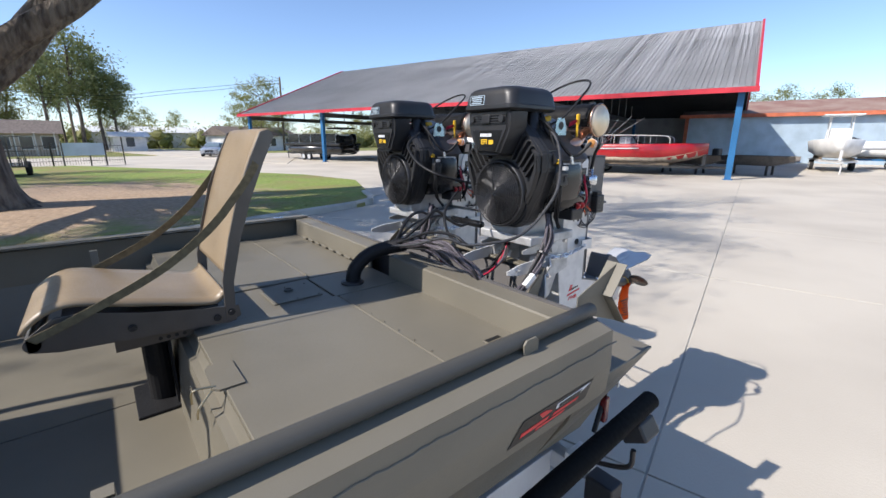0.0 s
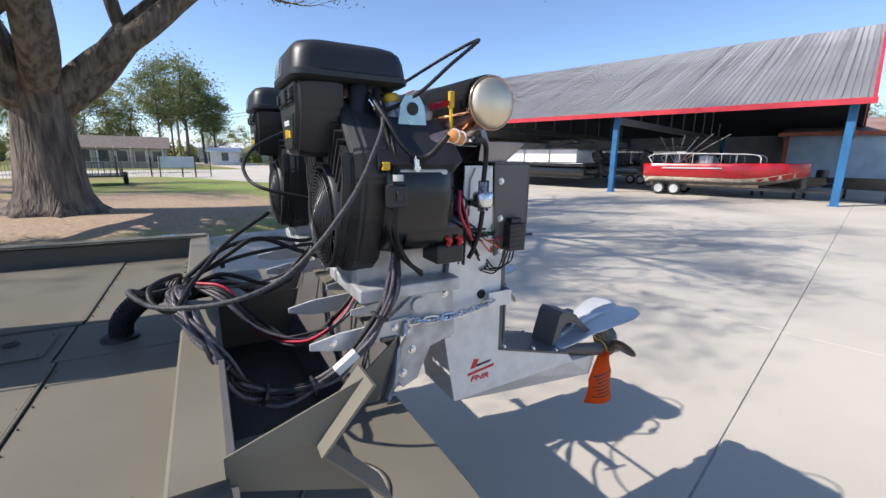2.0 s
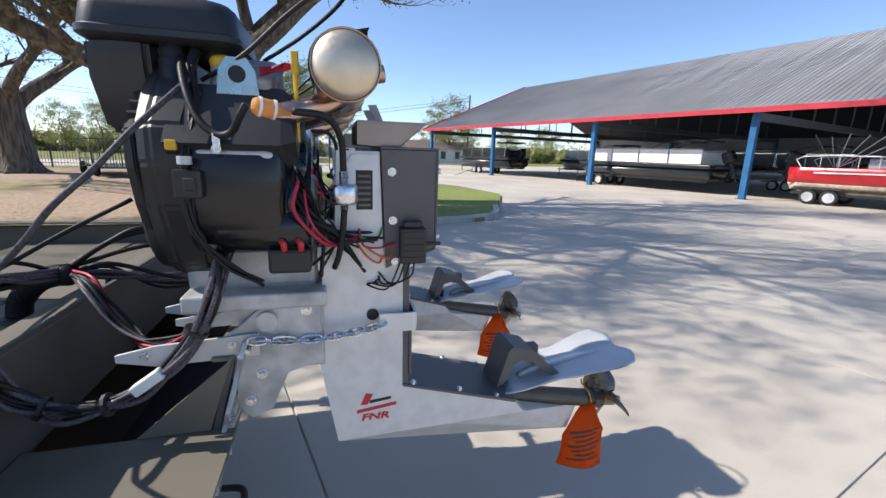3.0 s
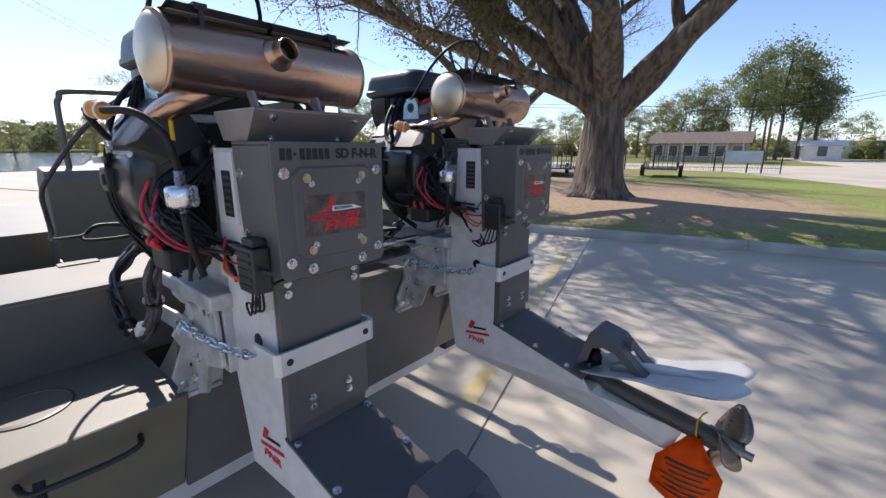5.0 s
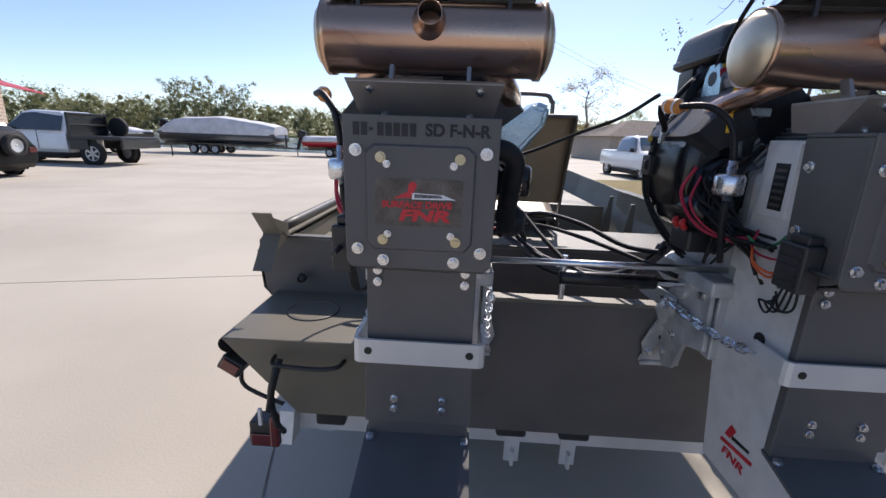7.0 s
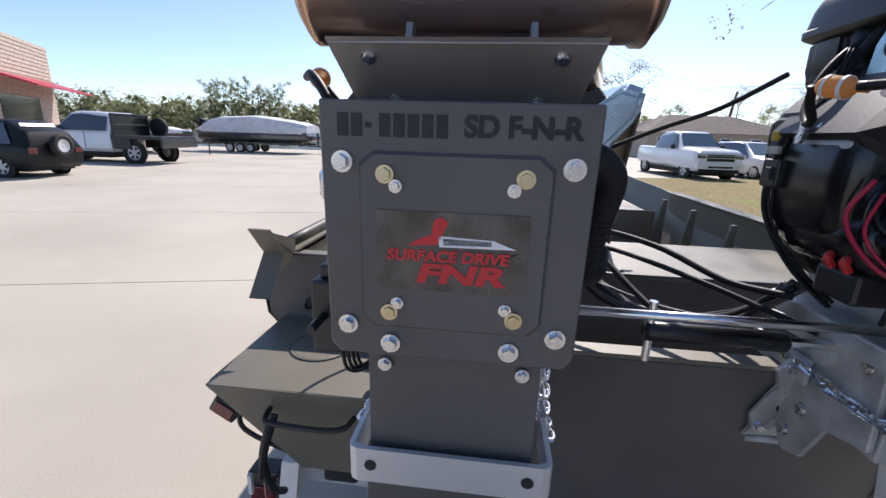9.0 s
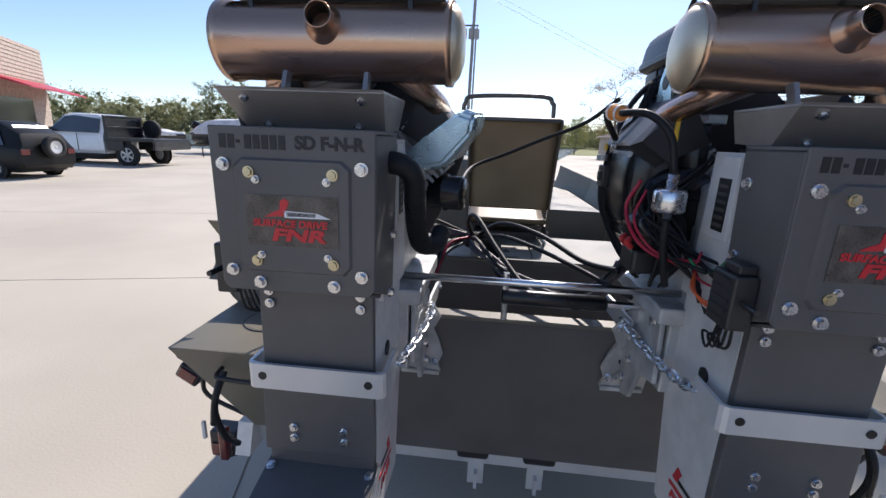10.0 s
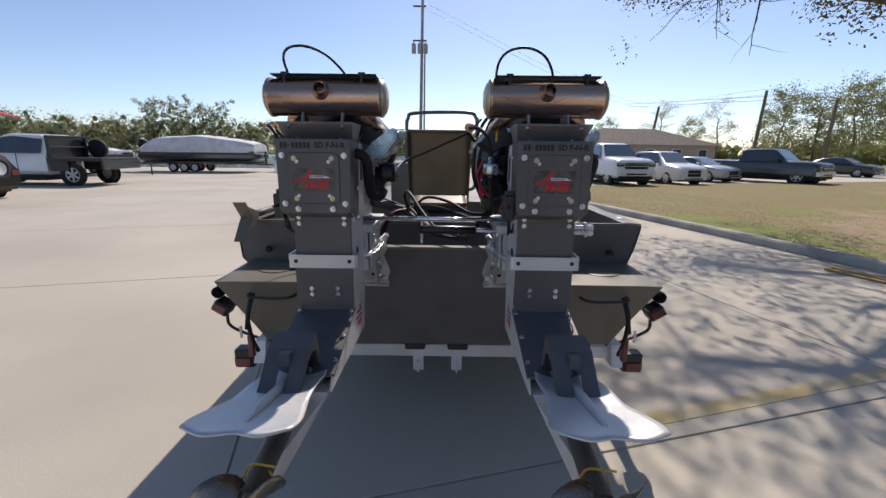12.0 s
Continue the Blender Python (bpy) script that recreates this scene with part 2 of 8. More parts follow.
def lathe(bm, p0, axis, profile, seg=28):
    """Turns (distance along the axis, radius) pairs round an axis through p0."""
    p0, ax = Vector(p0), Vector(axis).normalized()
    q = ax.to_track_quat("Z", "Y")
    rings = []
    for h, r in profile:
        if r < 1e-5:
            rings.append([bm.verts.new(p0 + ax * h)])
        else:
            rings.append([bm.verts.new(p0 + q @ Vector((r * math.cos(2 * math.pi * i / seg), r * math.sin(2 * math.pi * i / seg), h))) for i in range(seg)])
    for a, b in zip(rings, rings[1:]):
        for i in range(seg):
            j = (i + 1) % seg
            if len(a) == 1 and len(b) == 1:
                continue
            if len(a) == 1:
                bm.faces.new((a[0], b[i], b[j]))
            elif len(b) == 1:
                bm.faces.new((a[i], b[0], a[j]))
            else:
                bm.faces.new((a[i], b[i], b[j], a[j]))
    return bm


def spline(pts, n=6):
    """A smooth line through the given points."""
    p = [Vector(q) for q in pts]
    p = [p[0] * 2 - p[1]] + p + [p[-1] * 2 - p[-2]]
    out = []
    for i in range(1, len(p) - 2):
        for k in range(n):
            t = k / n
            out.append(0.5 * (2 * p[i] + (p[i + 1] - p[i - 1]) * t + (2 * p[i - 1] - 5 * p[i] + 4 * p[i + 1] - p[i + 2]) * t * t + (3 * p[i] - p[i - 1] - 3 * p[i + 1] + p[i + 2]) * t ** 3))
    return out + [p[-2]]


def tube(bm, pts, r, seg=8, n=6, smooth=True, r1=None, closed=True):
    line = spline(pts, n) if smooth else [Vector(q) for q in pts]
    rings, up = [], Vector((0.13, 0.31, 0.94))
    for i, c in enumerate(line):
        d = (line[min(i + 1, len(line) - 1)] - line[max(i - 1, 0)]).normalized()
        s = d.cross(up)
        if s.length < 0.05:
            s = d.cross(Vector((1, 0, 0)))
        s.normalize()
        w = s.cross(d)
        up = w
        rr = r if r1 is None else r + (r1 - r) * i / (len(line) - 1)
        rings.append([bm.verts.new(c + (s * math.cos(2 * math.pi * k / seg) + w * math.sin(2 * math.pi * k / seg)) * rr) for k in range(seg)])
    for a, b in zip(rings, rings[1:]):
        for k in range(seg):
            bm.faces.new((a[k], a[(k + 1) % seg], b[(k + 1) % seg], b[k]))
    if closed:
        bm.faces.new(rings[0][::-1])
        bm.faces.new(rings[-1])
    return bm


def loft(bm, rings, close=True, caps=True):
    """Skins rings of equal numbers of points."""
    vs = [[bm.verts.new(p) for p in r] for r in rings]
    n = len(vs[0])
    for a, b in zip(vs, vs[1:]):
        for k in range(n if close else n - 1):
            bm.faces.new((a[k], a[(k + 1) % n], b[(k + 1) % n], b[k]))
    if caps:
        bm.faces.new(vs[0][::-1])
        bm.faces.new(vs[-1])
    return bm


BOLTS = {}


def bolts(name, places, axis, r, h, material, parent):
    """Hexagon-headed bolts, each an object of its own on one shared mesh."""
    key = (name, tuple(axis), r, h, material)
    for p in places:
        if key not in BOLTS:
            bm = B()
            bolt(bm, (0, 0, 0), axis, r, h)
            ob = part(name, bm, material, parent)
            BOLTS[key] = ob.data
        else:
            ob = new(name, BOLTS[key])
            ob.parent = parent
        ob.location = p


def wire(name, pts, r, material, parent=None, label="", seg=7):
    bm = B()
    tube(bm, pts, r, seg, 6)
    return part(name, bm, material, parent, label, True)


def bolt(bm, p, axis, r=0.008, h=0.006):
    """A hexagon head on a washer."""
    p, a = Vector(p), Vector(axis).normalized()
    cyl(bm, p - a * 0.002, p + a * 0.002, r * 1.35, seg=14)
    cyl(bm, p + a * 0.002, p + a * (0.002 + h), r, r * 0.92, seg=6)
    return bm

# ---- the lot: u runs along the slab joints, v along the kerb ----
U, V = Vector((0.965, 0.262, 0)), Vector((-0.262, 0.965, 0))
LOT = Matrix(((U.x, V.x, 0, 0), (U.y, V.y, 0, 0), (0, 0, 1, 0), (0, 0, 0, 1)))


def lot(a, b, z=0.0):
    return U * a + V * b + Vector((0, 0, z))


def sheet(name, outline, material, z, label, category, kind="structure", thick=0.05):
    bm = B()
    prism(bm, outline, "z", z - thick, z)
    ob = part(name, bm, material)
    return tagged(ob, label, category, "", kind)


bm = B()
prism(bm, [(-900, -900), (900, -900), (900, 900), (-900, 900)], "z", -0.30, -0.06)
tagged(part("ground", bm, "grass"), "dry mown grass ground reaching the horizon", "ground", "", "structure")

# concrete slabs, with open joints between them
JA, JB, A0, B0, GAP = 4.76, 4.15, -0.946, 0.26, 0.013
bm = B()
prism(bm, [tuple(lot(a, b)[:2]) for a, b in ((-45, -60), (52, -60), (52, 60), (-45, 60))], "z", -0.10, -0.012)
pav = tagged(part("pavement", bm, "kerb"), "wide pale concrete parking lot with sawn joints", "pavement", "", "structure")
ISLAND = [(7.15, -5.3), (7.35, -6.0), (7.9, -6.6), (12.4, -10.1), (16.5, -10.6), (24, -9.0), (34, -6.0), (36, 6), (36, 16.5), (7.15, 16.5)]


def rounded_slab(a0, a1, b0, b1):
    bm = B()
    box(bm, a0 + GAP / 2, a1 - GAP / 2, b0 + GAP / 2, b1 - GAP / 2, -0.0115, 0.0)
    es = [e for e in bm.edges if all(v.co.z > -0.001 for v in e.verts)]
    bmesh.ops.bevel(bm, geom=es, offset=0.003, segments=1, affect="EDGES")
    bmesh.ops.transform(bm, matrix=LOT, verts=bm.verts)
    return bm


for i in range(-6, 8):
    for j in range(-7, 8):
        a0, a1 = A0 + i * JA, A0 + (i + 1) * JA
        b0, b1 = B0 + j * JB, B0 + (j + 1) * JB
        if a0 > 7.1 and -5.3 < b0 < 16:
            continue
        if a0 < 7.15 < a1 and b1 > -4.5 and b0 < 16.5:
            a1 = 7.14
        part("slab", rounded_slab(a0, a1, b0, b1), "concrete", pav)
far = B()
for a0, a1, b0, b1 in ((-45, A0 - 6 * JA, -60, 60), (A0 + 8 * JA, 52, -60, 60), (A0 - 6 * JA, A0 + 8 * JA, -60, B0 - 7 * JB), (A0 - 6 * JA, A0 + 8 * JA, B0 + 8 * JB, 60)):
    box(far, a0, a1, b0, b1, -0.0115, -0.002)
bmesh.ops.transform(far, matrix=LOT, verts=far.verts)
part("far_slabs", far, "concrete", pav)

# grass island with its bare patch under the oaks
isl = bpy.data.materials.new("island_turf")
isl.use_nodes = True
n, l = isl.node_tree.nodes, isl.node_tree.links
pb = n["Principled BSDF"]
pb.inputs["Roughness"].default_value = 0.95
tc, dm = n.new("ShaderNodeTexCoord"), n.new("ShaderNodeVectorMath")
dm.operation = "DISTANCE"
dm.inputs[1].default_value = (13.6, 4.2, 0.06)
l.new(tc.outputs["Object"], dm.inputs[0])
dm2 = n.new("ShaderNodeVectorMath")
dm2.operation = "DISTANCE"
dm2.inputs[1].default_value = (23.5, 12.5, 0.06)
l.new(tc.outputs["Object"], dm2.inputs[0])
mn = n.new("ShaderNodeMath")
mn.operation = "MINIMUM"
l.new(dm.outputs["Value"], mn.inputs[0])
l.new(dm2.outputs["Value"], mn.inputs[1])
nz, nz2, nz3 = n.new("ShaderNodeTexNoise"), n.new("ShaderNodeTexNoise"), n.new("ShaderNodeTexNoise")
nz.inputs["Scale"].default_value, nz.inputs["Detail"].default_value = 0.45, 5
nz2.inputs["Scale"].default_value, nz2.inputs["Detail"].default_value = 9.0, 6
nz3.inputs["Scale"].default_value, nz3.inputs["Detail"].default_value = 1.3, 5
for q in (nz, nz2, nz3):
    l.new(tc.outputs["Object"], q.inputs[0])
sh = n.new("ShaderNodeMath")
sh.operation = "MULTIPLY_ADD"
sh.inputs[1].default_value = -6.0
l.new(nz3.outputs[0], sh.inputs[0])
l.new(mn.outputs[0], sh.inputs[2])
rm = n.new("ShaderNodeMapRange")
rm.inputs[1].default_value, rm.inputs[2].default_value = 2.0, 4.0
l.new(sh.outputs[0], rm.inputs[0])


def mixrgb(fac, a, b):
    q = n.new("ShaderNodeMix")
    q.data_type = "RGBA"
    l.new(fac, q.inputs[0])
    for k, c in ((6, a), (7, b)):
        if isinstance(c, tuple):
            q.inputs[k].default_value = (*c, 1)
        else:
            l.new(c, q.inputs[k])
    return q.outputs[2]


rg = n.new("ShaderNodeMapRange")
rg.inputs[1].default_value, rg.inputs[2].default_value = 0.42, 0.62
l.new(nz.outputs[0], rg.inputs[0])
rf = n.new("ShaderNodeMapRange")
rf.inputs[1].default_value, rf.inputs[2].default_value = 0.35, 0.7
l.new(nz2.outputs[0], rf.inputs[0])
green = mixrgb(rf.outputs[0], (0.14, 0.20, 0.03), (0.26, 0.31, 0.07))
dry = mixrgb(rf.outputs[0], (0.27, 0.20, 0.085), (0.17, 0.145, 0.05))
sx = n.new("ShaderNodeSeparateXYZ")
l.new(tc.outputs["Object"], sx.inputs[0])
far_dry = n.new("ShaderNodeMapRange")
far_dry.inputs[1].default_value, far_dry.inputs[2].default_value = 2.0, 13.0
far_dry.inputs[3].default_value, far_dry.inputs[4].default_value = -0.25, 0.7
l.new(sx.outputs[1], far_dry.inputs[0])
dryness = n.new("ShaderNodeMath")
dryness.use_clamp = True
l.new(rg.outputs[0], dryness.inputs[0])
l.new(far_dry.outputs[0], dryness.inputs[1])
turf = mixrgb(dryness.outputs[0], green, dry)
bare = mixrgb(rf.outputs[0], (0.40, 0.29, 0.19), (0.25, 0.175, 0.11))
l.new(mixrgb(rm.outputs[0], bare, turf), pb.inputs["Base Color"])
bp = n.new("ShaderNodeBump")
bp.inputs["Strength"].default_value, bp.inputs["Distance"].default_value = 0.7, 0.05
l.new(nz2.outputs[0], bp.inputs["Height"])
l.new(bp.outputs[0], pb.inputs["Normal"])
M["island"] = isl
sheet("grass_island", [tuple(lot(a, b)[:2]) for a, b in ISLAND], "island", 0.09, "patchy grass and bare earth beneath spreading oaks", "lawn", "structure", 0.2)

# kerb segments along the island
kerb = thing("kerb", "weathered grey concrete kerb beside the lawn", "kerb", kind="structure")
b = -5.2
while b < 16.4:
    bm = B()
    prism(bm, [(7.14, -0.04), (7.14, 0.12), (7.17, 0.15), (7.30, 0.15), (7.30, -0.04)], "y", b + 0.004, min(b + 3.0, 16.5) - 0.004)
    bmesh.ops.transform(bm, matrix=LOT, verts=bm.verts)
    part("kerb_stone", bm, "kerb", kerb)
    b += 3.0
for (a0, b0), (a1, b1) in zip([(7.22, -5.2), (7.42, -6.0), (7.95, -6.55)], [(7.42, -6.0), (7.95, -6.55), (9.0, -7.3)]):
    bm = B()
    p, q = lot(a0, b0), lot(a1, b1)
    d = (q - p).normalized()
    s = Vector((-d.y, d.x, 0)) * 0.08
    loft(bm, [[p - s + Vector((0, 0, -0.04)), p - s + Vector((0, 0, 0.15)), p + s + Vector((0, 0, 0.15)), p + s + Vector((0, 0, -0.04))],
              [q - s + Vector((0, 0, -0.04)), q - s + Vector((0, 0, 0.15)), q + s + Vector((0, 0, 0.15)), q + s + Vector((0, 0, -0.04))]])
    part("kerb_stone", bm, "kerb", kerb)

# faded parking line
bm = B()
p, q = Vector((1.05, 0.74, 0)), Vector((5.6, 2.05, 0))
s = Vector((-0.27, 0.96, 0)) * 0.06
prism(bm, [tuple((p - s)[:2]), tuple((q - s)[:2]), tuple((q + s)[:2]), tuple((p + s)[:2])], "z", 0.0, 0.004)
tagged(part("parking_line", bm, "yellowline"), "worn yellow parking line on the concrete", "road marking", "", "structure")

# lake beyond the lot
sheet("lake", [(-260, 34), (-12, 36), (6, 40), (30, 150), (30, 230), (-260, 230)], "water", 0.03, "calm grey-blue lake beyond the lot", "water", "structure", 0.05)
sheet("far_shore", [(-300, 150), (30, 150), (60, 260), (-300, 260)], "grass", 0.4, "green far shore of the lake", "ground", "structure", 0.6)
sheet("far_road", [(30, -9), (120, 8), (120, -2), (46, -16)], "concrete", 0.03, "pale road running past the lot", "road", "structure", 0.08)
sheet("car_park", [tuple(lot(a, b)[:2]) for a, b in ((7.2, 16.55), (40, 16.55), (40, 27), (6.5, 27))], "concrete", 0.03, "concrete parking strip beside the lawn", "pavement", "structure", 0.08)

# ---- open boat shed ----
SH0 = Vector((5.2, -20.7, 0))
SU = Vector((0.957, 0.290, 0)).normalized()
SV = Vector((SU.y, -SU.x, 0))  # away from the lot


def shed(s, d, z):
    return SH0 + SU * s + SV * d + Vector((0, 0, z))


SHM = Matrix(((SU.x, SV.x, 0, SH0.x), (SU.y, SV.y, 0, SH0.y), (0, 0, 1, 0), (0, 0, 0, 1)))
barn = thing("boat_shed", "open-sided boat shed with grey metal roof and red trim", "shed")
EAVE, RIDGE, DEP, LEN0, LEN1 = 3.95, 9.3, 12.6, -0.5, 38.4
for s in (0.0, 8.9, 17.6, 27.6, 37.6):
    for d in (0.0, 2 * DEP):
        bm = B()
        box(bm, s - 0.13, s + 0.13, d - 0.13, d + 0.13, -0.05, EAVE - 0.05, 0.01)
        box(bm, s - 0.2, s + 0.2, d - 0.2, d + 0.2, -0.05, 0.03)
        bmesh.ops.transform(bm, matrix=SHM, verts=bm.verts)
        part("post", bm, "blue", barn, "blue painted steel post")
for side in (0, 1):
    bm = B()
    d0, d1 = (-0.6, DEP) if side == 0 else (2 * DEP + 0.6, DEP)
    z0 = EAVE
    nrib = 165
    ring0, ring1 = [], []
    for k in range(nrib + 1):
        for dx, h in ((0.0, 0.0), (0.185, 0.0), (0.20, 0.03), (0.222, 0.03)):
            s = LEN0 + (LEN1 - LEN0) * k / nrib + dx
            if s <= LEN1:
                ring0.append((s, d0, z0 + h))
                ring1.append((s, d1, RIDGE + h))
    loft(bm, [ring0, ring1], close=False, caps=False)
    bmesh.ops.solidify(bm, geom=bm.faces[:], thickness=-0.02)
    bmesh.ops.transform(bm, matrix=SHM, verts=bm.verts)
    part("roof", bm, "roof", barn, "grey ribbed metal roof sheet")
    # near-black sheet under the roof: the shed's inner shade as colour
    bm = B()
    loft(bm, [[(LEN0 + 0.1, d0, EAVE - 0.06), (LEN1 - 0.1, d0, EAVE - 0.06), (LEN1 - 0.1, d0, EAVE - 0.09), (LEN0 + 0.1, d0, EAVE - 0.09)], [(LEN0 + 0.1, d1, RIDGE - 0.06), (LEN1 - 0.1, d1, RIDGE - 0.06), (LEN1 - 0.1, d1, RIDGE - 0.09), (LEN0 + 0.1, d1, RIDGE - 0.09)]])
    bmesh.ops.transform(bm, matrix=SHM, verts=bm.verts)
    part("roof_shade_sheet", bm, "liner", barn, "near-black sheet painting shade under the roof")
    bm = B()
    box(bm, LEN0 - 0.1, LEN1 + 0.1, d0 - 0.06, d0 + 0.02, EAVE - 0.16, EAVE + 0.06)
    bmesh.ops.transform(bm, matrix=SHM, verts=bm.verts)
    part("fascia", bm, "redpaint", barn, "red eave trim")
    for s in (LEN0, LEN1):
        bm = B()
        loft(bm, [[(s - 0.06, d0, EAVE - 0.16), (s + 0.06, d0, EAVE - 0.16), (s + 0.06, d0, EAVE + 0.1), (s - 0.06, d0, EAVE + 0.1)],
                  [(s - 0.06, d1, RIDGE - 0.16), (s + 0.06, d1, RIDGE - 0.16), (s + 0.06, d1, RIDGE + 0.1), (s - 0.06, d1, RIDGE + 0.1)]])
        bmesh.ops.transform(bm, matrix=SHM, verts=bm.verts)
        part("rake_trim", bm, "redpaint", barn, "red gable trim")
for s in (0.0, 8.9, 17.6, 27.6, 37.6):
    bm = B()
    box(bm, s - 0.08, s + 0.08, 0, 2 * DEP, EAVE - 0.45, EAVE - 0.1)
    for k in range(9):
        cyl(bm, (s, k * DEP / 4.5 + 0.6, EAVE - 0.3), (s, k * DEP / 4.5 + 0.6, EAVE + min(k, 9 - k) * (RIDGE - EAVE) / 4.6 + 0.1), 0.05, seg=6)
    bmesh.ops.transform(bm, matrix=SHM, verts=bm.verts)
    part("truss", bm, "shade_gray", barn)
bm = B()
box(bm, -0.3, 12.0, 2 * DEP + 0.2, 2 * DEP + 0.3, 0, EAVE)
box(bm, 12.0, 38, 2 * DEP + 0.2, 2 * DEP + 0.3, 2.6, EAVE)
bmesh.ops.transform(bm, matrix=SHM, verts=bm.verts)
part("back_wall", bm, "darkwall", barn, "pale metal back wall")

# ---- the boat ----
boat = thing("duck_boat", "olive-drab welded aluminium duck boat on a trailer", "boat")
ZD, ZP = 1.10, 0.975   # deck and pod-top heights
# hull section: outer half-widths by height
SIDES = {-1: [(0.93, 0.57), (1.09, 0.88), (1.183, 0.985), (1.192, 1.078), (1.187, 1.19)],
         1: [(0.93, 0.57), (1.09, 0.88), (1.132, 0.985), (1.162, 1.078), (1.187, 1.19)]}
for sgn in (-1, 1):
    bm = B()
    prof = [(sgn * x, z) for x, z in SIDES[sgn]]
    inner = [(sgn * (x - 0.012), z) for x, z in reversed(SIDES[sgn])]
    rings = []
    for y, k, up in ((0.94, 1.0, 0.0), (3.2, 1.0, 0.0), (4.6, 0.93, 0.06), (5.6, 0.74, 0.16)):
        rings.append([(x * k, y, z + up * (1.3 if z < 0.7 else 1)) for x, z in prof + inner])
    loft(bm, rings)
    part("hull_side", bm, "olive", boat, "olive painted flared hull side")
    # weld bead along the side
    bm = B()
    tube(bm, [(sgn * (1.1895 if sgn < 0 else 1.180), y, 1.150 + 0.002 * math.sin(y * 40) + 0.0015 * math.sin(y * 131)) for y in np.arange(0.92, 3.2, 0.02)], 0.0026, 6, 1, False)
    part("weld_bead", bm, "olive", boat)
    # gunwale flange and tube rail
    EDGE = 1.19 if sgn < 0 else 1.206
    bm = B()
    prism(bm, [(sgn * 1.074, 1.211), (sgn * 1.10, 1.212), (sgn * 1.187, EDGE), (sgn * 1.189, EDGE + 0.006), (sgn * 1.10, 1.220), (sgn * 1.074, 1.219)], "y", 0.953, 3.4)
    part("gunwale", bm, "olive", boat)
    bm = B()
    recess = 1.085 if sgn < 0 else 1.130
    box(bm, sgn * recess, sgn * (recess + 0.006), 0.96, 3.4, 0.99, 1.19)
    part("inner_side", bm, "olive", boat)
bm = B()
tube(bm, [(-1.115, 0.95, 1.236), (-1.115, 2.2, 1.24), (-1.10, 3.6, 1.25)], 0.0215, 20, 6)
part("gunwale_rail", bm, "rail", boat, "dark olive round tube rail along the gunwale", True)
for y in (1.26, 2.3):
    bm = B()
    prism(bm, [(y - 0.028, 1.20), (y + 0.028, 1.20), (y + 0.028, 1.236), (y + 0.018, 1.247), (y - 0.018, 1.247), (y - 0.028, 1.236)], "x", -1.138, -1.144, 0.0015)
    part("rail_tab", bm, "olive", boat)
bm = B()
box(bm, 1.115, 1.145, 1.10, 1.17, 1.215, 1.222, 0.003)
part("flush_cleat", bm, "zinc", boat, "small flush steel cleat")
bm = B()
loft(bm, [[(-0.93, 0.69, 0.57), (0.93, 0.69, 0.57), (0.93, 0.69, 0.582), (-0.93, 0.69, 0.582)], [(-0.93, 3.2, 0.57), (0.93, 3.2, 0.57), (0.93, 3.2, 0.582), (-0.93, 3.2, 0.582)],
          [(-0.68, 5.6, 0.78), (0.68, 5.6, 0.78), (0.68, 5.6, 0.80), (-0.68, 5.6, 0.80)]])
part("hull_bottom", bm, "olive", boat)
# bulkhead and rear rim, sloping up from the deck
bm = B()
prism(bm, [(-1.187, 1.192), (-1.188, 1.07), (-1.178, 0.985), (-1.15, 0.955), (1.118, 0.955), (1.130, 0.985), (1.159, 1.07), (1.187, 1.205), (1.10, 1.215), (-1.10, 1.215)], "y", 0.94, 0.952)
part("bulkhead", bm, "cover", boat, "dark stern bulkhead")
bm = B()
prism(bm, [(1.042, ZD), (1.034, 1.197), (1.028, 1.203), (0.938, 1.207), (0.938, 1.201), (1.026, 1.196), (1.036, ZD - 0.006)], "x", -1.072, -0.115)
prism(bm, [(1.042, ZD), (1.034, 1.197), (1.028, 1.203), (0.938, 1.207), (0.938, 1.201), (1.026, 1.196), (1.036, ZD - 0.006)], "x", 0.055, 1.072)
part("rear_rim", bm, "olive", boat, "upright olive rim behind the deck")
for k in range(7):
    bm = B()
    tube(bm, [(0.25 + 0.1 * k, 1.055, ZD + 0.012), (0.32 + 0.1 * k, 1.052, ZD + 0.014)], 0.006, 6, 2)
    part("weld_bead", bm, "olive", boat)
# deck with its hatch panels
DECK = [(-1.083, -0.200, 1.345, 1.87), (-1.083, -0.200, 1.03, 1.338), (-0.193, 0.100, 1.03, 1.350), (-0.193, 0.100, 1.358, 1.87), (0.107, 1.083, 1.03, 1.338), (0.107, 1.083, 1.345, 1.87)]
for k, (x0, x1, y0, y1) in enumerate(DECK):
    bm = B()
    box(bm, x0, x1, y0, y1, ZD - 0.012, ZD + (0.004 if k in (0, 5) else 0.0), 0.002, 1)
    part("deck_panel", bm, "olive", boat, "flat olive deck panel")
bm = B()
box(bm, -1.083, 1.083, 1.03, 1.87, ZD - 0.03, ZD - 0.014)
part("deck_frame", bm, "olive", boat)
for x0, x1 in ((-1.05, -0.22), (0.13, 1.05)):
    bm = B()
    cyl(bm, (x0, 1.3415, ZD + 0.003), (x1, 1.3415, ZD + 0.003), 0.0036, seg=8)
    hinge = part("hatch_hinge", bm, "olive", boat)
    for k in range(9):
        x = x0 + (x1 - x0) * (k + 0.5) / 9
        for y in (1.328, 1.355):
            bm = B()
            cyl(bm, (x, y, ZD), (x, y, ZD + 0.0055), 0.0028, 0.0018, seg=8)
            part("rivet", bm, "olive", hinge)
bm = B()
